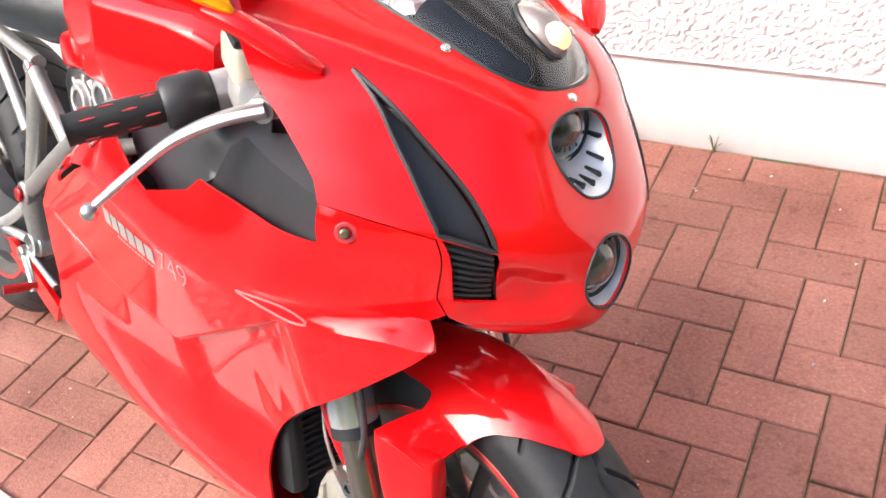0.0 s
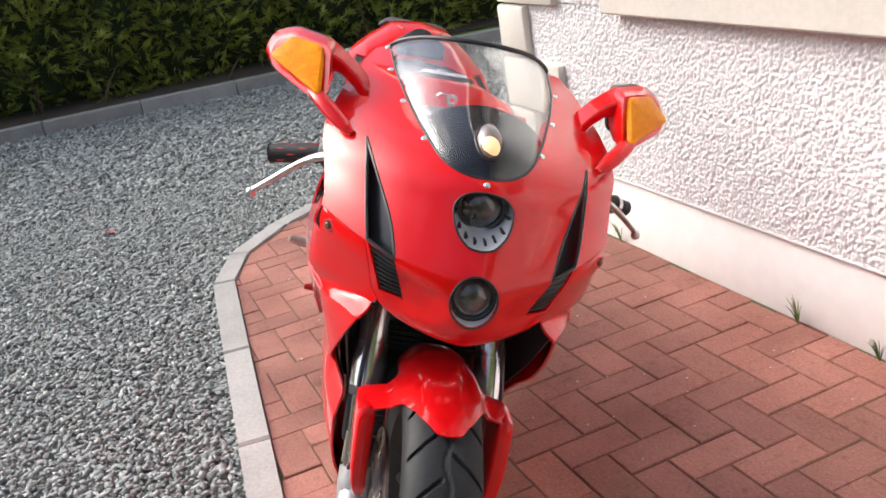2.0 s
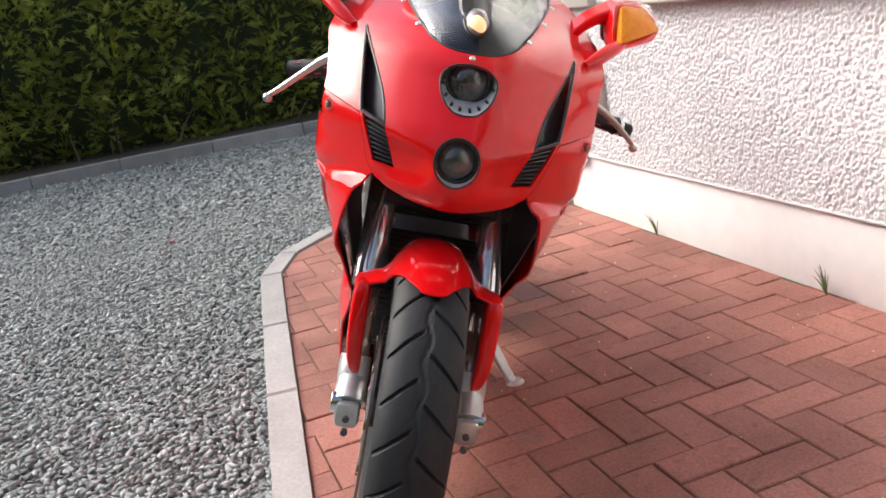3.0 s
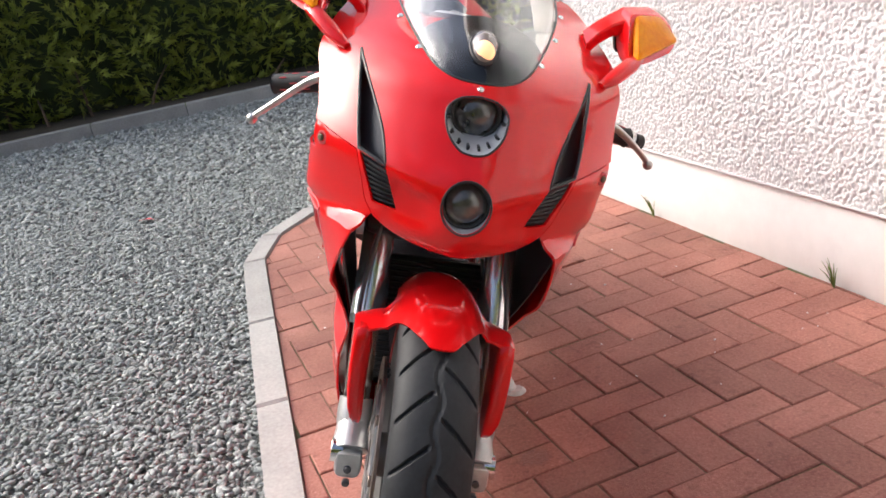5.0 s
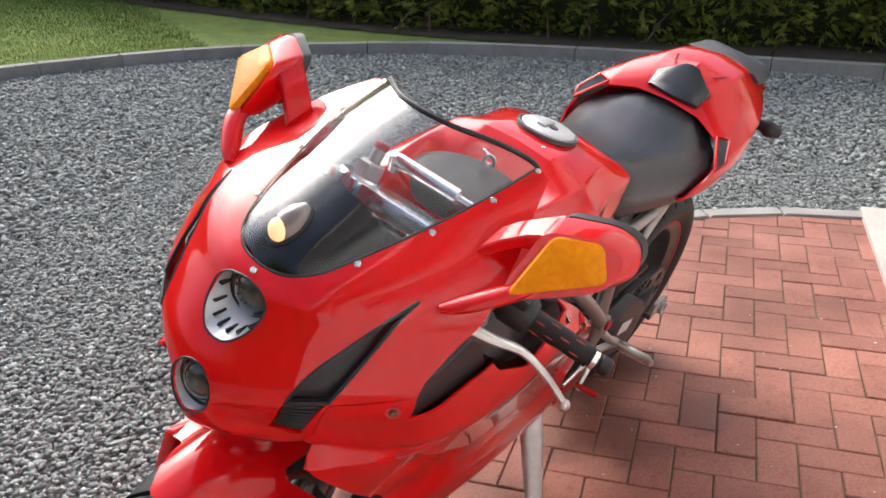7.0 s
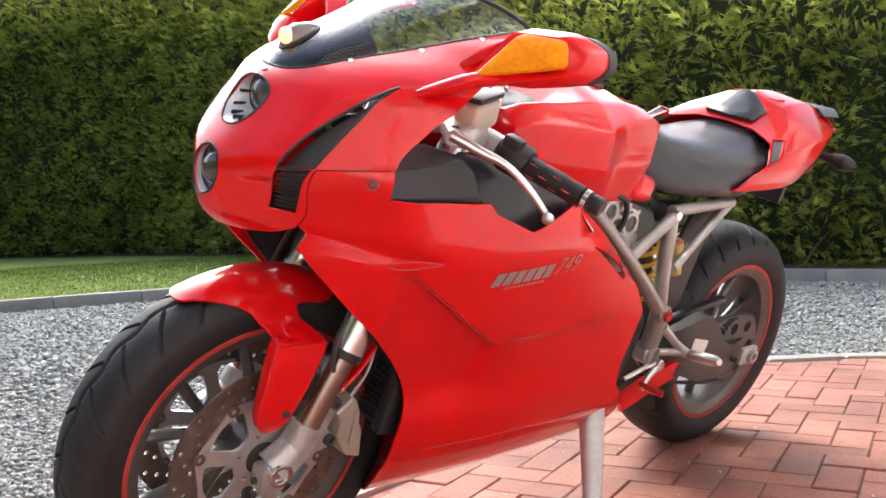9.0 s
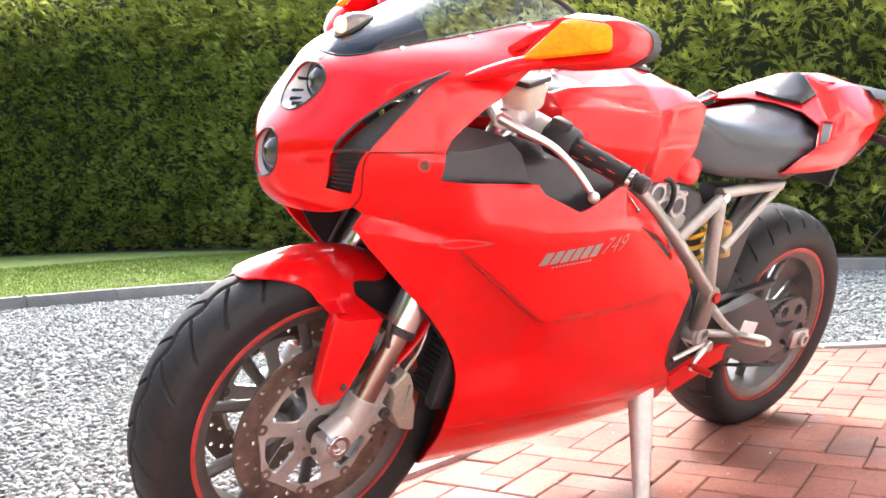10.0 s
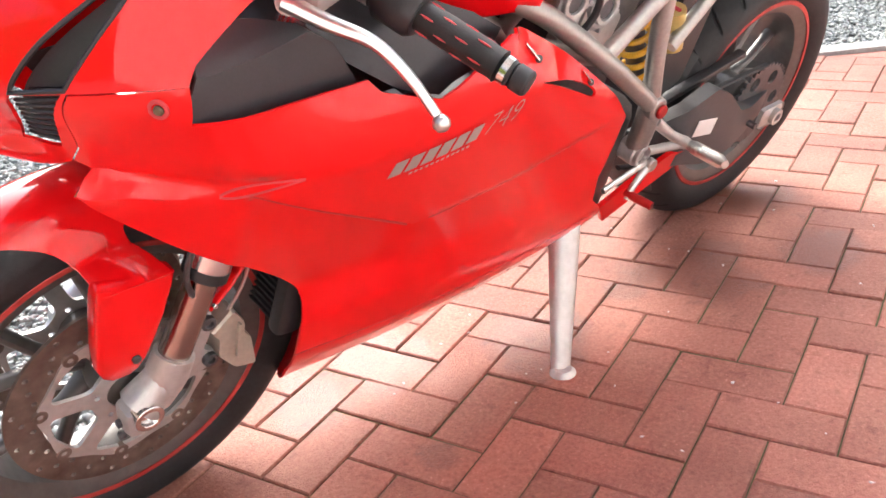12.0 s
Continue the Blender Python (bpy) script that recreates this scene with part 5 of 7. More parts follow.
TAIL = [[(-1.290, 0.0, 0.922), (-1.325, 0.0, 0.957), (-1.372, 0.0, 0.992), (-1.43, 0.0, 1.004), (-1.52, 0.0, 1.004), (-1.60, 0.0, 0.990), (-1.645, 0.0, 0.975)],
        [(-1.287, 0.082, 0.917), (-1.315, 0.084, 0.938), (-1.360, 0.086, 0.962), (-1.42, 0.088, 0.985), (-1.51, 0.082, 0.993), (-1.60, 0.075, 0.980), (-1.645, 0.070, 0.968)],
        [(-1.262, 0.146, 0.899), (-1.285, 0.150, 0.912), (-1.330, 0.153, 0.930), (-1.385, 0.154, 0.942), (-1.47, 0.146, 0.948), (-1.58, 0.122, 0.948), (-1.645, 0.104, 0.944)],
        [(-1.235, 0.190, 0.876), (-1.262, 0.196, 0.886), (-1.32, 0.198, 0.900), (-1.38, 0.194, 0.910), (-1.47, 0.178, 0.920), (-1.58, 0.142, 0.928), (-1.645, 0.116, 0.930)],
        [(-1.165, 0.188, 0.834), (-1.21, 0.196, 0.842), (-1.28, 0.202, 0.850), (-1.36, 0.198, 0.858), (-1.46, 0.178, 0.874), (-1.57, 0.142, 0.898), (-1.645, 0.114, 0.915)],
        [(-1.118, 0.174, 0.790), (-1.17, 0.182, 0.792), (-1.25, 0.188, 0.796), (-1.34, 0.184, 0.804), (-1.45, 0.165, 0.828), (-1.57, 0.132, 0.868), (-1.64, 0.108, 0.898)],
        [(-1.118, 0.160, 0.784), (-1.17, 0.162, 0.784), (-1.25, 0.160, 0.788), (-1.34, 0.150, 0.796), (-1.45, 0.125, 0.822), (-1.57, 0.095, 0.864), (-1.64, 0.08, 0.894)]]
part("tail_cowl", sheet(TAIL, 4, 0.005, (0, 0, 1)), RED, bike, "angular red tail cowl", 24)
part("tail_floor", box((0.34, 0.18, 0.05), (-1.44, 0, 0.845), 0.01, (0, 12, 0)), BLACK, bike)
pad = [(-1.300, 0.066, 0.930), (-1.347, 0.073, 0.956), (-1.366, 0.018, 0.993), (-1.368, 0.0, 0.996), (-1.366, -0.018, 0.993), (-1.347, -0.073, 0.956), (-1.300, -0.066, 0.930), (-1.296, 0.0, 0.927)]
pad = [np.array(q) for q in pad]
c = np.mean(pad, 0)
up_n = np.array((0.72, 0, 0.69))
part("back_pad", loft([[tuple(p - up_n * 0.01) for p in pad], [tuple(p + up_n * 0.007) for p in pad], [tuple(c + (p - c) * 0.94 + up_n * 0.011) for p in pad], [tuple(c + (p - c) * 0.5 + up_n * 0.013) for p in pad]]), VINYL, bike, "black back rest pad", 40)
for s in (1, -1):
    gap = [np.array(q) * np.array((1, s, 1)) for q in ((-1.262, 0.152, 0.901), (-1.266, 0.176, 0.905), (-1.228, 0.197, 0.872), (-1.203, 0.190, 0.858))]
    c = np.mean(gap, 0)
    n = np.array((0.55, 0.45 * s, 0.70))
    g = loft([[tuple(c + (p - c) * k + n * d) for p in gap] for k, d in ((1.05, -0.012), (1.05, 0.005), (0.95, 0.006))])
    part("side_opening", g if s > 0 else (g[0], [q[::-1] for q in g[1]]), ARM_GREY, bike, "dark opening in the cowl arm", 30)
    lip = [tuple(c + (p - c) * 1.16 + n * 0.004) for p in gap]
    part("opening_lip", tube(lip + lip[:1], 0.0042, 6, 1), RED, bike)
    part("cowl_groove", tube([(-1.375, 0.052 * s, 0.990), (-1.40, 0.060 * s, 0.990), (-1.425, 0.066 * s, 0.992)], 0.0022, 6, 3), RED_DULL, bike)
light = part("tail_light", loft([[(x, y * k, 0.94 + (z - 0.94) * k) for y, z in ((0.11, 0.912), (0.118, 0.94), (0.085, 0.972), (-0.085, 0.972), (-0.118, 0.94), (-0.11, 0.912))] for x, k in ((-1.628, 1.0), (-1.655, 0.97), (-1.668, 0.85))]), TAIL_RED, bike, "red tail lamp")
part("tail_cap", loft([[(x, y * k, z) for y, z in ((0.112, 0.968), (0.09, 0.985), (-0.09, 0.985), (-0.112, 0.968))] for x, k in ((-1.56, 1.05), (-1.66, 0.98), (-1.70, 0.8))]), DARK_METAL, bike, "grey trim over the tail lamp")
for s in (1, -1):
    stalk = part("rear_indicator", tube([(-1.585, 0.09 * s, 0.868), (-1.60, 0.15 * s, 0.866), (-1.61, 0.178 * s, 0.862), (-1.622, 0.206 * s, 0.858)], [0.009, 0.013, 0.022, 0.012], 12, 6), BLACK, bike, "black rear indicator")
part("plate_hanger", box((0.015, 0.14, 0.15), (-1.57, 0, 0.79), 0.004, (0, -12, 0)), BLACK, bike, "black rear mudguard")
for s in (1, -1):
    can = tube([(-1.30, 0.052 * s, 0.80), (-1.42, 0.055 * s, 0.815), (-1.62, 0.057 * s, 0.84)], [0.04, 0.046, 0.044], 18, 4)
    part("silencer", can, DARK_METAL, bike, "under-seat silencer")

# trellis frame and subframe
for s in (1, -1):
    for pts, r in (([(-0.27, 0.07, 0.90), (-0.42, 0.125, 0.845), (-0.60, 0.152, 0.772), (-0.80, 0.158, 0.635), (-0.972, 0.158, 0.500)], 0.0165),
                   ([(-0.80, 0.150, 0.637), (-0.945, 0.140, 0.722)], 0.0145),
                   ([(-0.945, 0.138, 0.722), (-0.955, 0.146, 0.60), (-0.978, 0.152, 0.490)], 0.0165),
                   ([(-0.972, 0.155, 0.500), (-0.976, 0.152, 0.45), (-0.980, 0.142, 0.39)], 0.021),
                   ([(-0.945, 0.134, 0.735), (-1.06, 0.132, 0.742), (-1.20, 0.125, 0.748)], 0.0135),
                   ([(-1.20, 0.122, 0.745), (-1.10, 0.130, 0.672), (-1.0, 0.140, 0.60)], 0.0125),
                   ([(-0.42, 0.118, 0.838), (-0.62, 0.105, 0.70)], 0.0145), ([(-0.60, 0.14, 0.77), (-0.62, 0.105, 0.70), (-0.80, 0.145, 0.637)], 0.013)):
        part("frame_tube", tube([(x, y * s, z) for x, y, z in pts], r, 12, 5), FRAME_PAINT, bike, "silver grey trellis frame tube")
    part("frame_lug", disc(0.022, 0.03, (-0.972, 0.160 * s, 0.500), (0, 1, 0)), FRAME_PAINT, bike)
    part("lug_bolt", disc(0.0135, 0.008, (-0.975, 0.178 * s, 0.498), (0, 1, 0), 12), RED_ANOD, bike, "red anodised frame bolt")
    part("pivot_bolt", join(disc(0.025, 0.04, (-0.98, 0.140 * s, 0.393), (0, 1, 0)), ring(0.022, 0.014, 0.012, (-0.98, 0.162 * s, 0.393), (0, 1, 0))), ALLOY, bike, "alloy swingarm pivot")
    part("subframe_bolt", disc(0.012, 0.012, (-0.950, 0.148 * s, 0.728), (0, 1, 0), 12), SCREW, bike)

# engine seen through the frame
engine = new("engine")
engine.parent = bike
tagged(engine, "cast alloy twin engine behind the fairing")
part("crankcase", box((0.40, 0.26, 0.28), (-0.78, 0, 0.38), 0.04, (0, -8, 0)), DARK_METAL, engine)
part("front_cylinder", box((0.28, 0.20, 0.20), (-0.46, 0, 0.42), 0.03, (0, 15, 0)), DARK_METAL, engine)
part("rear_cylinder", box((0.20, 0.19, 0.30), (-0.84, 0, 0.60), 0.03, (0, -14, 0)), DARK_METAL, engine)
part("airbox", box((0.46, 0.22, 0.16), (-0.42, 0, 0.74), 0.04), BLACK, engine)
part("oil_sump", box((0.42, 0.16, 0.10), (-0.66, 0, 0.245), 0.03), DARK_METAL, engine)
for s in (1, -1):
    head = part("cam_cover", join(box((0.075, 0.03, 0.075), (-0.733, 0.104 * s, 0.732), 0.012, (0, -20, 0)), box((0.075, 0.03, 0.075), (-0.812, 0.104 * s, 0.703), 0.012, (0, -20, 0)), box((0.15, 0.026, 0.10), (-0.80, 0.098 * s, 0.655), 0.012, (0, -20, 0))), ALLOY, engine, "ribbed alloy cam cover")
    for x, z in ((-0.733, 0.736), (-0.812, 0.708)):
        part("cam_cap", join(ring(0.026, 0.018, 0.016, (x, 0.122 * s, z), (0, 1, 0)), ring(0.034, 0.027, 0.008, (x, 0.119 * s, z), (0, 1, 0))), ALLOY, head)
        part("cap_disc", disc(0.018, 0.01, (x, 0.121 * s, z), (0, 1, 0), 24), DARK_METAL, head)
        for k in range(6):
            a = k * math.pi / 3 + 0.4
            part("rib", box((0.010, 0.012, 0.018), (x + 0.036 * math.cos(a), 0.116 * s, z + 0.036 * math.sin(a)), 0.003, (0, 90 - math.degrees(a), 0)), ALLOY, head)
part("clutch_hose", tube([(-0.70, 0.12, 0.775), (-0.76, 0.135, 0.765), (-0.776, 0.135, 0.715), (-0.75, 0.12, 0.66)], 0.006, 8, 8), BLACK, engine)

# radiator with fins behind the front wheel
radiator = new("radiator")
radiator.parent = bike
tagged(radiator, "black finned radiator behind the front wheel")
tilt = pose(-0.262, 0, 0.455, 0, -12, 0)
part("core", moved(box((0.03, 0.23, 0.24), bevel=0.006), tilt), BLACK, radiator)
fin = mesh("fin", *box((0.036, 0.225, 0.0035), bevel=0.0008, segments=1), FIN, 0)
for k in range(22):
    ob = new("fin", fin)
    ob.parent = radiator
    ob.matrix_local = tilt @ Matrix.Translation((0.003, 0, -0.11 + k * 0.0105))
for s in (1, -1):
    part("side_tank", moved(box((0.045, 0.03, 0.26), (0, 0.114 * s, 0), 0.01), tilt), BLACK, radiator)
part("oil_cooler", moved(box((0.04, 0.22, 0.10), (0.03, 0, 0.20), 0.008), tilt), BLACK, radiator)
for s in (1, -1):
    part("inner_shield", panel([(-0.03, 0.69), (-0.09, 0.60), (-0.22, 0.46), (-0.26, 0.40), (-0.40, 0.40), (-0.40, 0.72)], lambda x, z: (x, s * (0.125 + 0.05 * max(0, (z - 0.4) / 0.3)), z), (0, s, 0), (), 0.04, 0.003), BLACK, bike, "black inner fairing shield")
part("steering_cover", box((0.16, 0.17, 0.16), (-0.19, 0, 0.72), 0.04, (0, -24, 0)), BLACK, bike)

# fork, yokes and bars
RAKE = math.radians(23.8)
def slab(poly, y0, y1, b, s):
    """A plate of rounded outline in x and z between two depths on one side, its rims bevelled."""
    edge = rounded(poly + poly[:1], 0.006)[1:-1]
    cx, cz = (sum(q[k] for q in edge) / len(edge) for k in (0, 1))
    small = [(cx + (x - cx) * 0.93, cz + (z - cz) * 0.95) for x, z in edge]
    g = loft([[(x, y * s, z) for x, z in line] for line, y in ((small, y0), (edge, y0 + b), (edge, y1 - b), (small, y1))])
    return g if s < 0 else (g[0], [f[::-1] for f in g[1]])


def fork_at(z, y=0.0):
    return (-0.026 - math.tan(RAKE) * (z - AXLE_Z), y, z)
for s in (1, -1):
    fork = new("fork_leg")
    fork.parent = bike
    fork.location = STEER
    tagged(fork, "upside-down fork leg with silver tube and cast foot")
    y = 0.108 * s
    part("outer_tube", tube([fork_at(0.925, y), fork_at(0.60, y), fork_at(0.555, y), fork_at(0.55, y)], [0.0275, 0.0275, 0.0285, 0.026], 20, 1), MACHINED, fork, "silver fork outer tube")
    part("tube_collar", tube([fork_at(0.585, y), fork_at(0.515, y)], 0.0305, 20, 1), MACHINED, fork)
    part("dust_seal", tube([fork_at(0.516, y), fork_at(0.502, y)], 0.031, 20, 1), BLACK, fork, "black dust seal")
    part("inner_tube", tube([fork_at(0.51, y), fork_at(0.36, y)], 0.0225, 20, 1), SLIDER, fork, "bronze-grey slider tube")
    foot = join(tube([fork_at(0.386, y), fork_at(0.35, y), fork_at(0.31, y)], [0.0285, 0.029, 0.020], 16, 4), tube([fork_at(0.355, y), (0.0, y, AXLE_Z)], [0.025, 0.032], 14, 1), box((0.05, 0.045, 0.05), (0.004, y, 0.302), 0.012))
    part("fork_foot", foot, ALLOY, fork, "cast alloy fork foot")
    part("axle_nut", join(ring(0.021, 0.013, 0.02, (0.0, y + 0.021 * s, AXLE_Z), (0, 1, 0), 20), disc(0.013, 0.012, (0, y + 0.018 * s, AXLE_Z), (0, 1, 0), 12)), CHROME, fork)
    for dz in (-0.014, 0.012):
        part("pinch_bolt", disc(0.0065, 0.01, (0.03, y, 0.287 + dz), (1, 0, 0), 10), DARK_METAL, fork)
    # caliper body behind the leg, bolted to a bracket that grows out of the foot
    cal = slab([(-0.098, 0.433), (-0.143, 0.425), (-0.158, 0.395), (-0.155, 0.380), (-0.167, 0.360), (-0.174, 0.302), (-0.139, 0.313), (-0.113, 0.352), (-0.116, 0.385), (-0.108, 0.395)], 0.086, 0.122, 0.004, s)
    caliper = part("brake_caliper", cal, CALIPER, fork, "dull gold-grey brake caliper", 30)
    part("caliper_bridge", slab([(-0.128, 0.408), (-0.150, 0.403), (-0.160, 0.330), (-0.140, 0.335)], 0.119, 0.127, 0.003, s), CALIPER, caliper, angle=30)
    part("caliper_bracket", slab([(-0.058, 0.368), (-0.090, 0.432), (-0.114, 0.432), (-0.108, 0.395), (-0.096, 0.370), (-0.116, 0.354), (-0.110, 0.334), (-0.060, 0.322), (-0.045, 0.335)], 0.097, 0.113, 0.003, s), ALLOY, caliper, "cast alloy bracket", 30)
    for dx, dz in ((-0.104, 0.420), (-0.103, 0.350)):
        part("caliper_bolt", join(ring(0.011, 0.006, 0.012, (dx, 0.115 * s, dz), (0, 1, 0), 18), disc(0.006, 0.008, (dx, 0.113 * s, dz), (0, 1, 0), 6)), DARK_METAL, caliper)
    part("brake_hose", tube([(-0.135, 0.112 * s, 0.42), (-0.165, 0.112 * s, 0.47), (-0.185, 0.10 * s, 0.54), (-0.19, 0.08 * s, 0.62)], 0.0028, 8, 5), LEVER, caliper, "braided brake hose")
    part("fork_cap", join(disc(0.024, 0.03, fork_at(0.945, y), (-math.sin(RAKE), 0, math.cos(RAKE)), 6), disc(0.011, 0.03, fork_at(0.97, y), (-math.sin(RAKE), 0, math.cos(RAKE)), 16)), ALLOY, fork)
    part("damping_knob", disc(0.013, 0.012, fork_at(0.985, y), (-math.sin(RAKE), 0, math.cos(RAKE)), 8), RED_ANOD, fork, "red damping adjuster knob")
    part("brake_hose", tube([(-0.105, 0.112 * s, 0.44), (-0.075, 0.125 * s, 0.52), (-0.10, 0.12 * s, 0.60), (-0.14, 0.10 * s, 0.72)], 0.0042, 8, 8), DARK_METAL, fork)
part("lower_yoke", box((0.075, 0.27, 0.05), fork_at(0.665), 0.014, (0, -24, 0)), BLACK, bike)
yoke = part("top_yoke", join(box((0.095, 0.15, 0.03), fork_at(0.918), 0.004, (0, -24, 0)), *[disc(0.042, 0.036, fork_at(0.918, 0.108 * s), (-math.sin(RAKE), 0, math.cos(RAKE)), 24) for s in (1, -1)],
            *[box((0.07, 0.09, 0.028), fork_at(0.918, 0.07 * s), 0.004, (0, -24, 0)) for s in (1, -1)]), MACHINED, bike, "machined silver top yoke")
for s in (1, -1):
    for d in (-0.022, 0.022):
        q = fork_at(0.925, 0.108 * s + d * s)
        part("yoke_clamp", box((0.055, 0.016, 0.045), (q[0] + 0.028, q[1], q[2] - 0.004), 0.004, (0, -24, 0)), MACHINED, yoke)
    q = fork_at(0.925, 0.108 * s)
    part("clamp_bolt", disc(0.007, 0.012, (q[0] + 0.055, q[1] + 0.022 * s, q[2] + 0.008), (1, 0, 0.4), 10), DARK_METAL, yoke)
    part("yoke_recess", box((0.045, 0.05, 0.004), tuple(np.array(fork_at(0.918, 0.05 * s)) + np.array((0.007, 0, 0.0155))), 0.001, (0, -24, 0)), DARK_METAL, yoke)
part("steering_damper", join(tube([(-0.372, -0.095, 0.947), (-0.368, 0.035, 0.950)], 0.0135, 16, 1), tube([(-0.368, 0.035, 0.950), (-0.365, 0.10, 0.951)], 0.006, 10, 1), disc(0.011, 0.03, (-0.365, 0.10, 0.945), (0, 0, 1)), disc(0.012, 0.03, (-0.372, -0.10, 0.94), (0, 0, 1))), MACHINED, bike, "silver steering damper across the yoke")
part("ignition_key", join(box((0.004, 0.012, 0.03), (-0.49, 0.0, 0.945), 0.001), ring(0.0125, 0.005, 0.004, (-0.497, 0.0, 0.965), (1, 0.3, 0), 16), tube([(-0.497, 0.0, 0.972), (-0.505, -0.02, 0.975), (-0.512, -0.028, 0.968)], 0.0018, 6, 4)), CHROME, bike, "ignition key in its barrel")
part("ignition_barrel", disc(0.022, 0.03, (-0.482, 0, 0.925), (-0.4, 0, 0.9), 20), BLACK, yoke)
cover = []
for k, h in ((1.0, -0.012), (1.0, 0.0), (0.93, 0.008), (0.7, 0.013), (0.2, 0.015)):
    cover.append([(-0.445 + 0.085 * k * math.cos(a), 0.112 * k * math.sin(a), 0.927 + h - 0.12 * 0.085 * k * math.cos(a)) for a in np.linspace(0, 2 * math.pi, 36, endpoint=False)])
part("ignition_cover", loft(cover), BLACK, bike, "black cover round the ignition")
dash = part("instrument_cluster", box((0.085, 0.20, 0.045), (-0.165, 0, 0.945), 0.016, (0, -35, 0)), BLACK, bike, "black instrument cluster behind the windscreen")
for k in range(2):
    part("dial", disc(0.038, 0.006, (-0.182, 0.045 - 0.09 * k, 0.962), (-0.6, 0, 0.8), 24), GLOSS_BLACK, dash)
part("cluster_bracket", join(tube([(-0.06, 0.07, 0.91), (-0.15, 0.06, 0.93), (-0.23, 0.05, 0.93)], 0.007, 8, 4), tube([(-0.06, -0.07, 0.91), (-0.15, -0.06, 0.93), (-0.23, -0.05, 0.93)], 0.007, 8, 4), box((0.05, 0.16, 0.02), (-0.255, 0, 0.885), 0.006)), ALLOY, bike)
for s in (1, -1):
    bar = new("clip_on_bar")
    bar.parent = bike
    tagged(bar, "clip-on handlebar with black rubber grip and silver lever")
    base = Vector(fork_at(0.895, 0.108 * s))
    tip = Vector((-0.362, 0.338 * s, 0.838))
    way = (tip - base).normalized()
    at = lambda d: tuple(base + way * d)
    full = (tip - base).length
    part("clamp", disc(0.036, 0.03, tuple(base), (-math.sin(RAKE), 0, math.cos(RAKE)), 24), ALLOY, bar)
    part("bar_tube", tube([at(0.02), at(full - 0.12)], 0.011, 12, 1), BLACK, bar)
    rubber = part("grip", tube([at(full - 0.145), at(full - 0.138), at(full - 0.13), at(full - 0.07), at(full - 0.012), at(full - 0.006)], [0.021, 0.022, 0.0175, 0.0185, 0.0175, 0.0195], 18, 3), GRIP_RUBBER, bar, "black rubber grip")
    e1 = way.cross(Vector((0, 0, 1))).normalized()
    e2 = e1.cross(way).normalized()
    for k in range(5):
        for j in range(5):
            a = 2 * math.pi * j / 5 + k * 0.62
            p = base + way * (full - 0.118 + k * 0.022) + (e1 * math.cos(a) + e2 * math.sin(a)) * 0.0182
            part("grip_fleck", tube([tuple(p - way * 0.008), tuple(p), tuple(p + way * 0.008)], [0.0005, 0.0014, 0.0005], 5, 2), RED_DULL, rubber)
    if s > 0:
        part("bar_end", join(tube([at(full - 0.004), at(full + 0.01)], 0.0145, 14, 1), tube([at(full + 0.01), at(full + 0.013), at(full + 0.028), at(full + 0.031)], [0.012, 0.0155, 0.0155, 0.013], 16, 1)), BLACK, bar, "black bar end weight")
        part("bar_end_ring", tube([at(full - 0.002), at(full + 0.006)], 0.0165, 16, 1), CHROME, bar)
    spin = Vector((0, 1, 0)).rotation_difference(way).to_matrix().to_4x4()
    part("switch_block", join(tube([at(0.083), at(0.086), at(0.104), at(0.107)], [0.019, 0.0235, 0.0235, 0.020], 18, 1), tube([at(0.107), at(0.110), at(0.127), at(0.129)], [0.020, 0.0265, 0.0265, 0.021], 18, 1), moved(box((0.026, 0.034, 0.022), (0.012, 0, 0.026), bevel=0.006), Matrix.Translation(at(0.108)) @ spin)), BLACK, bar, "black switch block")
    part("switch_button", moved(box((0.012, 0.010, 0.008), (-0.018, 0.004, 0.018), bevel=0.003), Matrix.Translation(at(0.108)) @ spin), RED_DULL, bar)
    part("switch_housing", tube([at(0.088), at(0.096), at(0.135), at(0.142)], [0.024, 0.030, 0.030, 0.025], 18, 1), BLACK, bar, "black switch housing")
    part("throttle_collar", tube([at(full - 0.165), at(full - 0.15)], 0.024, 18, 1), BLACK, bar)
    part("lever_clamp", join(tube([at(0.05), at(0.085)], 0.024, 16, 1), box((0.075, 0.055, 0.04), (-0.225, 0.185 * s, 0.900), 0.012, (0, 0, 25 * s)), tube([(-0.215, 0.15 * s, 0.908), (-0.175, 0.215 * s, 0.90)], [0.018, 0.014], 12, 1)), ALLOY, bar, "cast master cylinder clamp")
    part("lever", tube([(-0.170, 0.212 * s, 0.903), (-0.198, 0.245 * s, 0.889), (-0.232, 0.278 * s, 0.868 + 0.006 * s), (-0.250, 0.316 * s, 0.838 + 0.011 * s), (-0.260, 0.350 * s, 0.809 + 0.012 * s)], [0.0115, 0.0105, 0.0085, 0.0075, 0.0065], 12, 6, 0.75), LEVER, bar, "polished brake lever" if s < 0 else "worn clutch lever")
    bm = bmesh.new()
    bmesh.ops.create_icosphere(bm, subdivisions=2, radius=0.0098)
    part("lever_ball", moved(from_bm(bm), Matrix.Translation((-0.262, 0.355 * s, 0.802 + 0.012 * s))), LEVER, bar)
    part("pivot_screw", disc(0.007, 0.03, (-0.180, 0.205 * s, 0.902), (0, 0, 1), 12), DARK_METAL, bar)
    bottle = part("fluid_reservoir", box((0.070, 0.048, 0.048), (-0.240, 0.184 * s, 0.934), 0.012, (0, 8, 20 * s), (1.10, 1.12), 3), RESERVOIR, bar, "milky fluid reservoir")
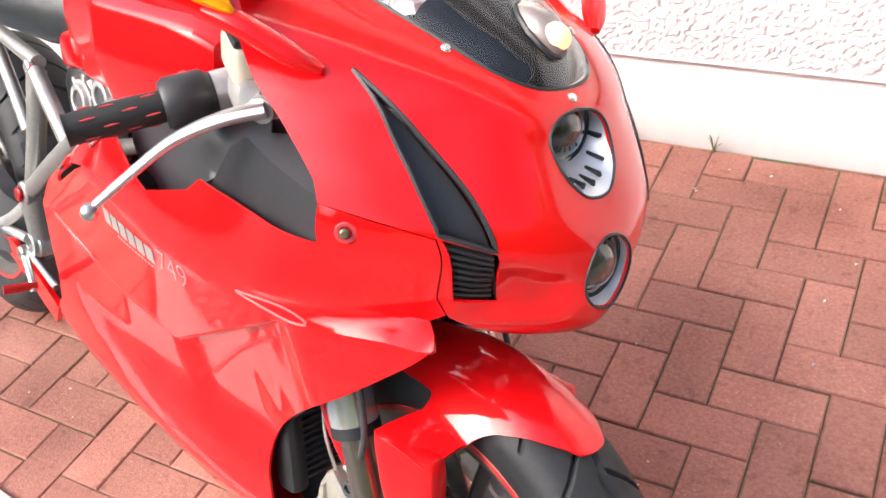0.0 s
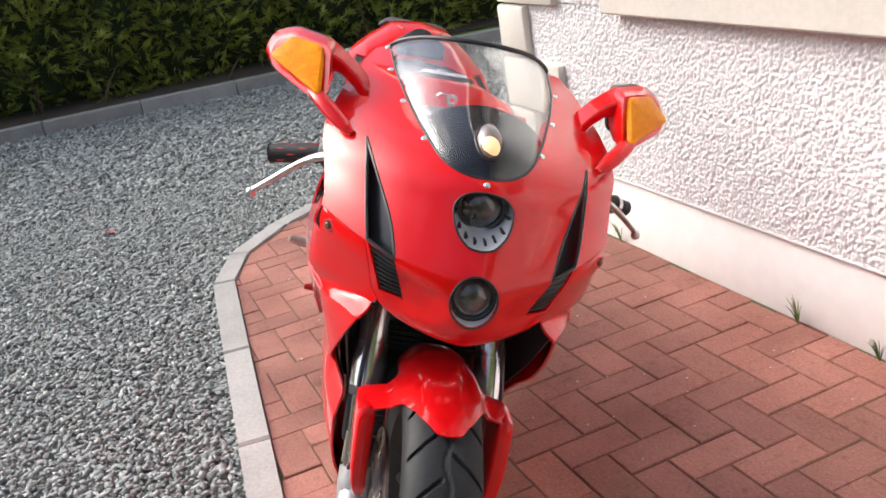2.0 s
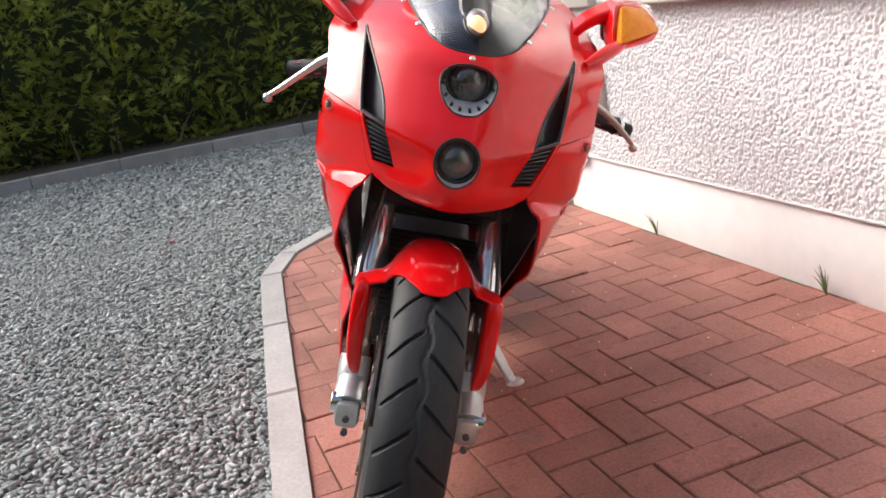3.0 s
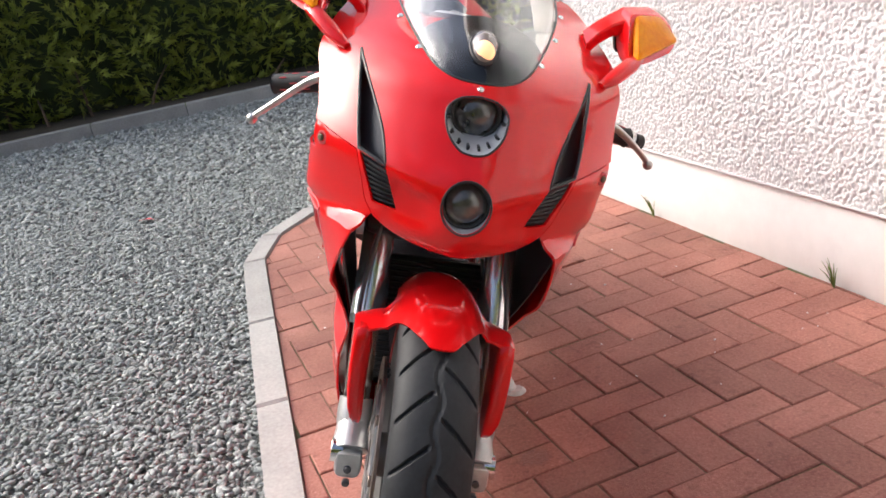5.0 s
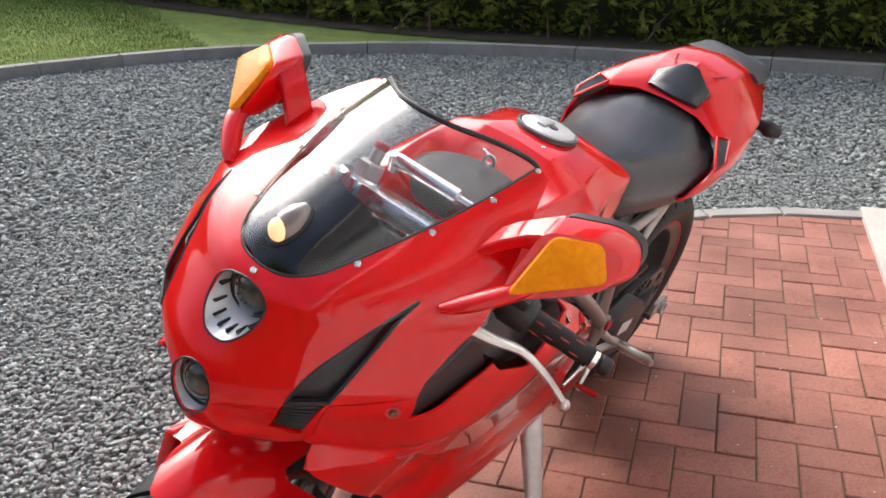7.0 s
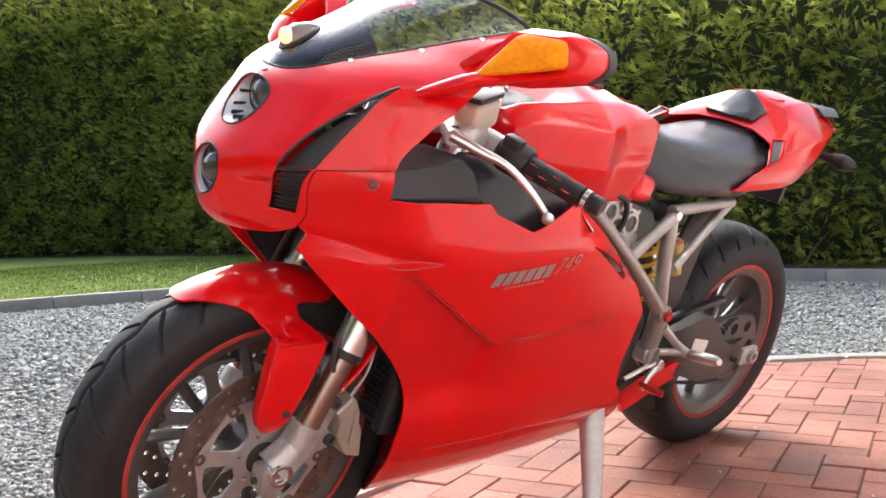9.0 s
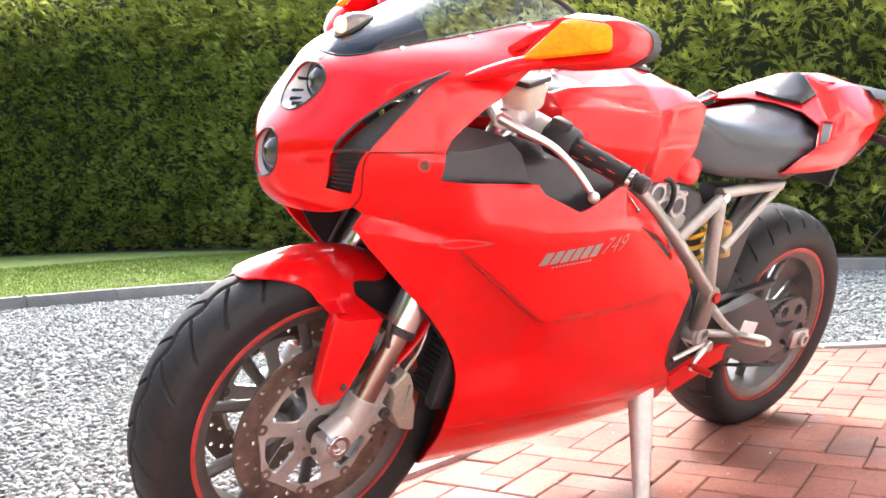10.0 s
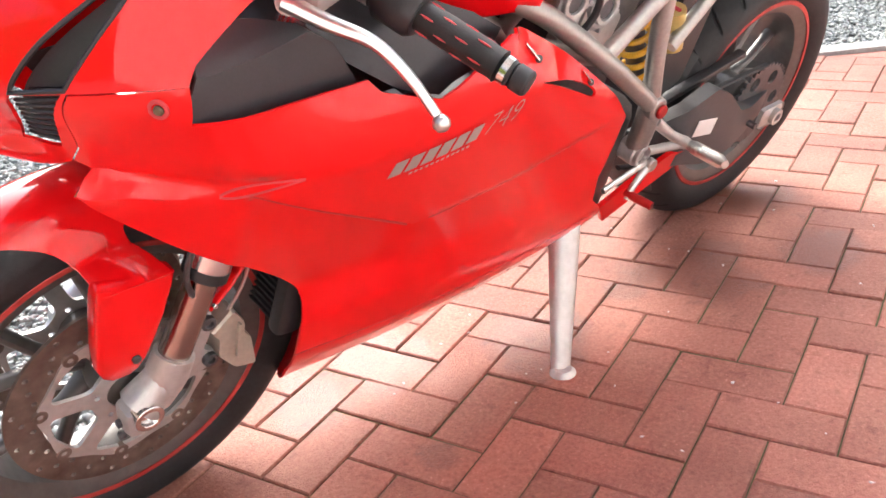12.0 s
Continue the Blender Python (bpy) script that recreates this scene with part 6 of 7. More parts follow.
    part("lid", box((0.080, 0.057, 0.010), (-0.236, 0.184 * s, 0.962), 0.004, (0, 8, 20 * s)), BLACK, bottle, "black screwed lid")
    part("hose", tube([(-0.21, 0.15 * s, 0.905), (-0.18, 0.11 * s, 0.905), (-0.20, 0.05 * s, 0.88), (-0.24, 0.02 * s, 0.80)], 0.0045, 8, 8), BLACK, bar)

# front mudguard: a hood over the tyre with two legs along the fork
def hood(a, y):
    """a: angle from straight up, ahead positive; y across. Round over the tyre, then a flared shoulder."""
    ay = abs(y)
    fall = 0.062 * (min(ay, 0.080) / 0.080) ** 2.6 + 0.45 * max(0.0, ay - 0.080)
    r = 0.320 - 0.002 * math.cos(3 * a) - fall
    return (r * math.sin(a), y, AXLE_Z + r * math.cos(a))


edge_a = [(0.512, 0.0), (0.50, 0.018), (0.45, 0.030), (0.40, 0.041), (0.30, 0.057), (0.25, 0.064), (0.20, 0.073), (0.165, 0.084), (0.152, 0.10), (0.144, 0.119), (0.12, 0.1285), (0.0, 0.130), (-0.12, 0.130), (-0.222, 0.1285), (-0.228, 0.119),
          (-0.16, 0.093), (-0.105, 0.076), (-0.105, 0.069), (-0.16, 0.067), (-0.33, 0.062), (-0.39, 0.040), (-0.40, 0.0)]
line = spline(edge_a, 4)
out2 = [tuple(q) for q in line] + [(a, -y) for a, y in reversed(line[1:-1])]
guard = part("front_mudguard", panel([(a, y) for a, y in out2], lambda a, y: hood(a, y), (0, 0, 1), (), 0.0125, 0.004, [[(0.30, 0.080), (0.0, 0.080)], [(0.30, -0.080), (0.0, -0.080)]]), RED, bike, "glossy red front mudguard", 45)
guard.location = STEER


def leg_ring(z, x0, x1, y0, y1, s, tilt=0.0):
    """A rounded slot-shaped section of the mudguard leg."""
    cx, cy, hx, hy = (x0 + x1) / 2, (y0 + y1) / 2, (x1 - x0) / 2, (y1 - y0) / 2
    pts = []
    for a in np.linspace(0, 2 * math.pi, 28, endpoint=False):
        c, d = math.cos(a), math.sin(a)
        pts.append((cx + hx * math.copysign(abs(c) ** 0.32, c), (cy + hy * math.copysign(abs(d) ** 0.32, d)) * s, z + tilt * hx * c))
    return pts


for s in (1, -1):
    rows = [(0.553, -0.056, 0.031, 0.106, 0.121), (0.549, -0.062, 0.036, 0.100, 0.128), (0.53, -0.056, 0.040, 0.098, 0.130), (0.49, -0.042, 0.046, 0.099, 0.130), (0.45, -0.026, 0.050, 0.099, 0.128),
            (0.42, -0.013, 0.051, 0.098, 0.124), (0.40, -0.004, 0.044, 0.098, 0.118), (0.388, 0.006, 0.034, 0.100, 0.112)]
    g = loft([leg_ring(*q, s, 0.16) for q in rows])
    part("mudguard_leg", g if s < 0 else (g[0], [f[::-1] for f in g[1]]), RED, guard, angle=50)
    stay = part("mudguard_stay", tube([(-0.112, 0.104 * s, 0.434), (-0.140, 0.105 * s, 0.465), (-0.170, 0.104 * s, 0.505), (-0.200, 0.098 * s, 0.56)], [0.009, 0.012, 0.013, 0.013], 12, 5, 0.4), RED, guard, angle=50)
    part("stay_bolt", disc(0.004, 0.006, (-0.118, 0.112 * s, 0.441), (0, 1, 0), 12), SCREW, stay)
    part("mudguard_bolt", disc(0.006, 0.006, (0.002, 0.127 * s, 0.425), (0, 1, 0), 12), DARK_METAL, guard)


# wheels
def tyre(radius, half_w, rim_r, pitch, lean, wavy, seed):
    """A tyre with grooves pressed into its tread."""
    prof = [(rim_r - 0.004, half_w * 0.80), (rim_r + 0.004, half_w * 0.88), (rim_r + 0.022, half_w * 0.985), (rim_r + 0.036, half_w)]
    drop = radius - (rim_r + 0.036)
    for k in range(1, 39):
        a = math.pi / 2 * k / 38
        prof.append((rim_r + 0.036 + drop * math.sin(a), half_w * math.cos(a) ** 0.85 if k < 38 else 0.0))
    half_prof = prof
    prof = half_prof + [(r, -y) for r, y in reversed(half_prof[:-1])]
    n, k_n = 1100, len(prof)
    around = 2 * math.pi * radius
    count = round(around / pitch)
    pr = np.array([p[0] for p in prof])
    py = np.array([p[1] for p in prof])
    th = np.arange(n) / n * 2 * math.pi
    s_len = (th / (2 * math.pi) * count)[:, None]
    across = py[None, :] / half_w
    tread = (pr > rim_r + 0.04)[None, :]
    cut = np.zeros((n, k_n))
    for side in (1, -1):
        off = 0.0 if side > 0 else 0.5
        u = across * side
        phase = (s_len + off + lean * u + 0.12 * u**2) % 1.0
        gap = np.minimum(phase, 1 - phase) * pitch
        cut = np.maximum(cut, np.clip((0.0042 - gap) / 0.0016, 0, 1) * np.clip((u - 0.10) / 0.05, 0, 1) * np.clip((0.94 - u) / 0.08, 0, 1))
    if wavy:
        mid_line = 0.07 * np.sin(s_len * 2 * math.pi)
        cut = np.maximum(cut, np.clip((0.085 - np.abs(across - mid_line)) / 0.06, 0, 1) * 0.6)
    depth = np.where(tread, 0.006 * cut, 0.0)
    rr = pr[None, :] - depth
    verts = np.stack([rr * np.cos(th)[:, None], np.broadcast_to(py[None, :], (n, k_n)), rr * np.sin(th)[:, None]], -1).reshape(-1, 3)
    faces = [(i * k_n + j, (i + 1) % n * k_n + j, (i + 1) % n * k_n + j + 1, i * k_n + j + 1) for i in range(n) for j in range(k_n - 1)]
    return [tuple(v) for v in verts], faces


def wheel(name, at, tyre_r, half_w, rim_r, rim_half, discs, label):
    hub = new(name)
    hub.parent = bike
    hub.location = at
    tagged(hub, label)
    part("tyre", tyre(tyre_r, half_w, rim_r, 0.078, 0.62, half_w < 0.08, 1), RUBBER, hub, "black grooved road tyre", 28)
    b = rim_half
    part("rim", lathe([(rim_r + 0.002, b), (rim_r - 0.004, b + 0.002), (rim_r - 0.016, b - 0.002), (rim_r - 0.032, b - 0.012), (rim_r - 0.036, 0.0), (rim_r - 0.032, -b + 0.012), (rim_r - 0.016, -b + 0.002),
                       (rim_r - 0.004, -b - 0.002), (rim_r + 0.002, -b), (rim_r - 0.022, -b + 0.014), (rim_r - 0.026, 0.0), (rim_r - 0.022, b - 0.014)], 96, True), RIM_GREY, hub, "dark grey cast rim")
    for s in (1, -1):
        part("rim_stripe", lathe([(rim_r + 0.002, (b + 0.0008) * s), (rim_r - 0.001, (b + 0.0035) * s), (rim_r - 0.0085, (b + 0.0026) * s), (rim_r - 0.008, (b + 0.0003) * s)], 96, True), RIM_RED, hub, "red pinstripe on the rim lip")
    part("hub", lathe([(0.014, -0.075), (0.035, -0.07), (0.04, -0.03), (0.034, 0.0), (0.04, 0.03), (0.035, 0.07), (0.014, 0.075)], 28), RIM_GREY, hub)
    for k in range(5):
        a = 2 * math.pi * k / 5 + 0.5
        arms = []
        for d in (-0.30, 0.30):
            p0 = (0.032 * math.cos(a), 0, 0.032 * math.sin(a))
            p1 = (0.10 * math.cos(a + d * 0.55), 0.006, 0.10 * math.sin(a + d * 0.55))
            p2 = ((rim_r - 0.03) * math.cos(a + d), 0, (rim_r - 0.03) * math.sin(a + d))
            arms.append(tube([p0, p1, p2], [0.02, 0.0125, 0.0145], 10, 5, 0.8))
        part("spoke", join(*arms), RIM_GREY, hub)
    for s, r_out, r_in in discs:
        y = 0.072 * s
        holes = []
        count = 48 if r_out > 0.15 else 36
        for k in range(count):
            rr = r_in + (r_out - r_in) * (0.22, 0.5, 0.78)[k % 3]
            a = 2 * math.pi * k / count
            holes.append([(rr * math.cos(a) + 0.0042 * math.cos(t), rr * math.sin(a) + 0.0042 * math.sin(t)) for t in np.linspace(0, 2 * math.pi, 7, endpoint=False)])
        circle = lambda r, n: [(r * math.cos(t), r * math.sin(t)) for t in np.linspace(0, 2 * math.pi, n, endpoint=False)]
        part("brake_disc", panel(circle(r_out, 72), lambda u, v: (u, y, v), (0, s, 0), [circle(r_in, 60)] + holes, 0.012, 0.005), RUST_DISC, hub, "drilled brake disc with brown rust film", 30)
        windows = []
        for k in range(6):
            a = 2 * math.pi * (k + 0.5) / 6 + 0.2
            r1, r2 = 0.050, r_in - 0.009
            windows.append(rounded([(r * math.cos(a + d1), r * math.sin(a + d1)) for r, d1 in ((r1, 0.0), (r1 + 0.006, -0.30), (r2, -0.40), (r2 + 0.002, 0.0), (r2, 0.40), (r1 + 0.006, 0.30), (r1, 0.0))], 0.012, 4)[1:-1])
            b_a = a + math.pi / 6
            windows.append([(0.044 * math.cos(b_a) + 0.0045 * math.cos(t), 0.044 * math.sin(b_a) + 0.0045 * math.sin(t)) for t in np.linspace(0, 2 * math.pi, 8, endpoint=False)])
        lobes = [((r_in + 0.002 + 0.004 * math.cos(8 * (t - 0.2))) * math.cos(t), (r_in + 0.002 + 0.004 * math.cos(8 * (t - 0.2))) * math.sin(t)) for t in np.linspace(0, 2 * math.pi, 96, endpoint=False)]
        part("disc_carrier", panel(lobes, lambda u, v: (u, y + 0.003 * s, v), (0, s, 0), [circle(0.03, 24)] + windows, 0.012, 0.006), ALLOY, hub, "alloy disc carrier", 30)
        for k in range(8):
            a = 2 * math.pi * k / 8 + 0.2
            part("disc_bobbin", ring(0.0105, 0.004, 0.009, ((r_in + 0.001) * math.cos(a), y, (r_in + 0.001) * math.sin(a)), (0, 1, 0), 14), RUST_DISC, hub)
    return hub


wheel("front_wheel", Vector((0, 0, AXLE_Z)) + STEER, 0.308, 0.0625, 0.231, 0.050, ((1, 0.164, 0.118), (-1, 0.164, 0.118)), "front wheel with drilled discs and red rim stripe")
rear = wheel("rear_wheel", (REAR_X, 0, REAR_Z), 0.322, 0.093, 0.227, 0.078, ((-1, 0.125, 0.085),), "rear wheel with red rim stripe")

teeth = [((0.098 + 0.005 * math.cos(40 * t)) * math.cos(t), (0.098 + 0.005 * math.cos(40 * t)) * math.sin(t)) for t in np.linspace(0, 2 * math.pi, 240, endpoint=False)]
cut = [[(0.068 * math.cos(k * math.pi / 3) + 0.017 * math.cos(t), 0.068 * math.sin(k * math.pi / 3) + 0.017 * math.sin(t)) for t in np.linspace(0, 2 * math.pi, 14, endpoint=False)] for k in range(6)]
part("sprocket", panel(teeth, lambda u, v: (u, 0.112, v), (0, 1, 0), cut, 0.02, 0.006), DARK_METAL, rear, "dark toothed chain sprocket", 30)

# swingarm, chain guard, shock and side plates
arm = new("swingarm")
arm.parent = bike
tagged(arm, "dark grey cast swingarm holding the rear wheel")
for s in (1, -1):
    beam = rounded([(-1.02, 0.405), (-1.06, 0.43), (-1.107, 0.455), (-1.185, 0.474), (-1.24, 0.445), (-1.33, 0.372), (-1.40, 0.352), (-1.50, 0.350), (-1.535, 0.335), (-1.535, 0.295), (-1.50, 0.285), (-1.34, 0.272), (-1.22, 0.285), (-1.12, 0.32), (-1.02, 0.33), (-1.0, 0.36)], 0.012, 3)
    part("arm_beam", panel(beam, lambda x, z: (x, (0.164 - 0.25 * max(0, -1.12 - x) ** 2 - 0.5 * max(0, x + 1.1) + 0.08 * min(0, x + 1.32)) * s, z), (0, s, 0), (), 0.03, 0.03), ARM_GREY, arm, "dark grey swingarm beam", 50)
    part("axle_block", join(box((0.085, 0.014, 0.05), (REAR_X + 0.005, 0.154 * s, 0.320), 0.012), ring(0.019, 0.011, 0.02, (REAR_X, 0.162 * s, 0.320), (0, 1, 0))), ALLOY, arm, "alloy chain adjuster block")
    part("adjuster_bolt", disc(0.008, 0.02, (REAR_X + 0.075, 0.156 * s, 0.318), (0, 1, 0), 10), DARK_METAL, arm)
part("chain", join(tube([(REAR_X + 0.01, 0.109, REAR_Z + 0.100), (-1.2, 0.109, 0.418), (-1.0, 0.109, 0.405)], 0.0075, 8, 3, 0.6), tube([(REAR_X + 0.01, 0.109, REAR_Z - 0.100), (-1.2, 0.109, 0.262), (-1.0, 0.109, 0.325)], 0.0075, 8, 3, 0.6)), BLACK, arm, "black drive chain")
part("chain_guard", box((0.30, 0.022, 0.014), (-1.20, 0.100, 0.455), 0.004, (0, 8, 0)), BLACK, arm, "black chain guard")
part("white_label", box((0.068, 0.0015, 0.036), (-1.172, 0.1665, 0.392), 0.0004, (0, -12, 0), segments=1), STICKER, arm, "small white sticker")
part("hugger", panel([(-0.25, 0.0), (-0.25, 0.085), (0.85, 0.085), (0.85, -0.085), (-0.25, -0.085)], lambda a, y: (REAR_X + (0.340 - 0.03 * (abs(y) / 0.085) ** 2) * math.cos(a - 0.25), y, REAR_Z + (0.340 - 0.03 * (abs(y) / 0.085) ** 2) * math.sin(a - 0.25)), (1, 0, 0.5), (), 0.04, 0.003), BLACK, arm, "black rear hugger")
shock = new("rear_shock")
shock.parent = bike
tagged(shock, "rear shock absorber with a yellow coil spring")
a0, a1 = Vector((-0.965, 0.055, 0.70)), Vector((-1.06, 0.055, 0.47))
part("damper_body", tube([tuple(a0), tuple(a0 + (a1 - a0) * 0.35), tuple(a1)], [0.022, 0.02, 0.016], 14, 1), DARK_METAL, shock)
coil = []
w = (a1 - a0).normalized()
e1 = w.cross(Vector((0, 1, 0))).normalized()
e2 = w.cross(e1)
for k in range(0, 120):
    t = k / 119
    ang = t * 2 * math.pi * 6.5
    coil.append(tuple(a0 + (a1 - a0) * (0.12 + 0.8 * t) + (e1 * math.cos(ang) + e2 * math.sin(ang)) * 0.033))
part("coil_spring", tube(coil, 0.0058, 8, 1), SPRING_YELLOW, shock, "yellow coil spring")
part("shock_reservoir", tube([(-1.02, 0.115, 0.655), (-1.045, 0.115, 0.578)], 0.021, 16, 1), BRASS, shock, "brass coloured shock reservoir")
part("regulator_box", box((0.10, 0.05, 0.05), (-1.03, 0.075, 0.715), 0.01), DARK_METAL, bike)
part("red_connector", box((0.025, 0.03, 0.025), (-1.03, 0.115, 0.645), 0.006), RED_DULL, bike)
part("inner_mudguard", panel([(-1.06, 0.45), (-1.03, 0.60), (-1.10, 0.74), (-1.22, 0.76), (-1.16, 0.62), (-1.13, 0.48)], lambda x, z: (x, 0.105, z), (0, 1, 0), (), 0.03, 0.01), BLACK, bike, "black inner mudguard")

# foot pegs, gear lever, stand, belly end pieces
for s in (1, -1):
    rest = new("foot_rest")
    rest.parent = bike
    tagged(rest, "alloy foot rest hanger with knurled peg")
    part("hanger", join(tube([(-0.985, 0.165 * s, 0.468), (-1.04, 0.175 * s, 0.425), (-1.092, 0.180 * s, 0.392)], [0.012, 0.010, 0.013], 10, 4), tube([(-1.092, 0.182 * s, 0.392), (-1.05, 0.176 * s, 0.398), (-0.985, 0.168 * s, 0.405)], 0.009, 10, 3)), ALLOY, rest)
    part("peg", tube([(-1.094, 0.186 * s, 0.392), (-1.088, 0.20 * s, 0.396), (-1.056, 0.276 * s, 0.421), (-1.050, 0.290 * s, 0.425)], [0.009, 0.0125, 0.0125, 0.008], 12, 1), LEVER, rest, "knurled alloy peg")
    knurl = [ring(0.0136, 0.0115, 0.003, (-1.085 + 0.0036 * k, (0.207 + 0.0088 * k) * s, 0.398 + 0.0029 * k), (-0.36, -s, -0.3), 12) for k in range(8)]
    part("peg_ribs", join(*knurl), LEVER, rest)
    part("pedal", join(tube([(-1.0, 0.172 * s, 0.372), (-0.95, 0.182 * s, 0.345), (-0.935, 0.186 * s, 0.325)], [0.009, 0.0065, 0.0055], 10, 4), disc(0.014, 0.014, (-1.0, 0.174 * s, 0.372))), LEVER, rest, "alloy pedal")
    part("toe_peg", tube([(-0.938, 0.176 * s, 0.335), (-0.944, 0.205 * s, 0.334), (-0.950, 0.232 * s, 0.334)], [0.007, 0.009, 0.0085], 10, 1), RED_ANOD, rest, "red toe peg")
    part("link_rod", tube([(-0.995, 0.168 * s, 0.378), (-0.885, 0.164 * s, 0.350)], 0.006, 8, 1), LEVER, rest)
    part("belly_end", panel([(-0.90, 0.30), (-0.97, 0.33), (-1.08, 0.362), (-1.16, 0.345), (-1.12, 0.318), (-1.02, 0.285), (-0.93, 0.252)], lambda x, z: (x, (0.165 - 0.12 * (0.36 - z)) * s, z), (0, s, -0.2), (), 0.02, 0.01), RED, bike, "red belly end piece")

stand = new("side_stand")
stand.parent = bike
tagged(stand, "cast alloy side stand holding the leaning motorcycle")
foot_at = Vector((-0.705, 0.298, 0.098))
top_at = Vector((-0.835, 0.135, 0.275))
part("stand_leg", tube([tuple(top_at), tuple(top_at.lerp(foot_at, 0.35)), tuple(top_at.lerp(foot_at, 0.8)), tuple(foot_at)], [0.031, 0.027, 0.020, 0.018], 14, 4, 0.55), ALLOY, stand)
lean = pose(*foot_at, 17.88, 0, 0)
part("stand_foot", moved(lathe([(0.0005, 0.007), (0.016, 0.009), (0.024, 0.001), (0.025, -0.004), (0.0005, -0.005)], 24), lean @ pose(0, 0.006, 0.004, 90, 0, 0)), ALLOY, stand)


# ---- brick paving in herringbone, laid in sand ----
paving = new("brick_paving")
tagged(paving, "red clay brick paving in a herringbone pattern", "paving", kind="structure")
bed_line = [(float(x), float(y)) for x, y in EDGE] + [(-2.49, 1.56), (3.2, 1.56)]
part("sand_bed", ([(x, y, -0.0048) for x, y in bed_line], [tuple(range(len(bed_line)))[::-1]]), JOINT, paving, "dark mossy joint sand", 0)


def clipped(poly, a, b):
    """The part of a polygon to the right of the line from a to b."""
    out = []
    side = lambda p: (b[0] - a[0]) * (p[1] - a[1]) - (b[1] - a[1]) * (p[0] - a[0])
    for p, q in zip(poly, poly[1:] + poly[:1]):
        sp, sq = side(p), side(q)
        if sp <= 0:
            out.append(p)
        if (sp < 0 < sq) or (sq < 0 < sp):
            t = sp / (sp - sq)
            out.append((p[0] + (q[0] - p[0]) * t, p[1] + (q[1] - p[1]) * t))
    return out


def brick_shape(poly, gap=0.0015, bevel=0.0028):
    """A paver over a convex outline about its middle, with a broken top edge."""
    n = len(poly)
    inset = lambda d: [tuple(np.array(p) * (1 - d / max(0.02, np.linalg.norm(p)))) for p in poly] if n != 4 else [(p[0] - math.copysign(d, p[0]), p[1] - math.copysign(d, p[1])) for p in poly]
    low, mid_r, top = inset(gap), inset(gap), inset(gap + bevel)
    verts = [(*p, -0.03) for p in low] + [(*p, -0.0028) for p in mid_r] + [(*p, 0.0) for p in top]
    faces = [(i, (i + 1) % n, (i + 1) % n + n, i + n) for i in range(n)] + [(i + n, (i + 1) % n + n, (i + 1) % n + 2 * n, i + 2 * n) for i in range(n)] + [tuple(range(2 * n, 3 * n))]
    return verts, faces


long_y = mesh("brick", *brick_shape([(-0.05, -0.1), (0.05, -0.1), (0.05, 0.1), (-0.05, 0.1)]), BRICK, 0)
long_x = mesh("brick", *brick_shape([(-0.1, -0.05), (0.1, -0.05), (0.1, 0.05), (-0.1, 0.05)]), BRICK, 0)
g = np.random.default_rng(17)
X0, Y0 = -0.9, 0.85
singles, rest = [], []
edges2 = [(EDGE[i], EDGE[i + 1]) for i in range(len(EDGE) - 1)]
inside_line = [tuple(q) for q in EDGE] + [(-2.49, 1.70), (3.2, 1.70)]
for k in range(-40, 60):
    for m in range(-14, 15):
        for upright in (False, True):
            u, v = (k + 4 * m, k) if not upright else (k + 4 * m - 1, k)
            du, dv = (2, 1) if not upright else (1, 2)
            x0, y0 = X0 + 0.1 * v, Y0 + 0.1 * u
            rect = [(x0, y0), (x0 + 0.1 * dv, y0), (x0 + 0.1 * dv, y0 + 0.1 * du), (x0, y0 + 0.1 * du)]
            mid = (x0 + 0.05 * dv, y0 + 0.05 * du)
            if not (-2.7 < mid[0] < 3.1 and -0.6 < mid[1] < 1.66):
                continue
            poly, whole = rect, True
            if max(p[1] for p in rect) > 1.557:
                poly, whole = [(x, min(y, 1.557)) for x, y in rect], False
            inn = within(inside_line, rect)
            if not inn.all():
                whole = False
                if not inn.any() and not within(inside_line, [mid])[0]:
                    continue
                for a, b in edges2:
                    lo, hi = min(a[0], b[0]) - 0.25, max(a[0], b[0]) + 0.25
                    if lo < mid[0] < hi or (abs(a[0] - b[0]) < 0.3 and min(a[1], b[1]) - 0.2 < mid[1] < max(a[1], b[1]) + 0.2 and mid[0] < -1.6):
                        poly = clipped(poly, a, b)
                        if len(poly) < 3:
                            break
            if len(poly) < 3:
                continue
            area = 0.5 * abs(sum(p[0] * q[1] - q[0] * p[1] for p, q in zip(poly, poly[1:] + poly[:1])))
            if area < 0.0012:
                continue
            tilt = (float(g.normal(0, 0.006)), float(g.normal(0, 0.006)), float(g.normal(0, 0.0012)))
            near = -1.55 < mid[0] < 0.95 and mid[1] > 0.2
            if whole:
                singles.append((mid, upright, tilt)) if near and len(singles) < 300 else rest.append((poly, mid, tilt))
            else:
                rest.append((poly, mid, tilt))
for mid, upright, tilt in singles:
    ob = new("brick", long_x if upright else long_y)
    ob.parent = paving
    ob.matrix_world = Matrix.Translation((mid[0], mid[1], tilt[2])) @ Euler((tilt[0], tilt[1], 0)).to_matrix().to_4x4()
geos = []
for poly, mid, tilt in rest:
    c = np.mean(np.array(poly), 0)
    local = [(p[0] - c[0], p[1] - c[1]) for p in poly]
    geos.append(moved(brick_shape(local), Matrix.Translation((c[0], c[1], tilt[2])) @ Euler((tilt[0], tilt[1], 0)).to_matrix().to_4x4()))
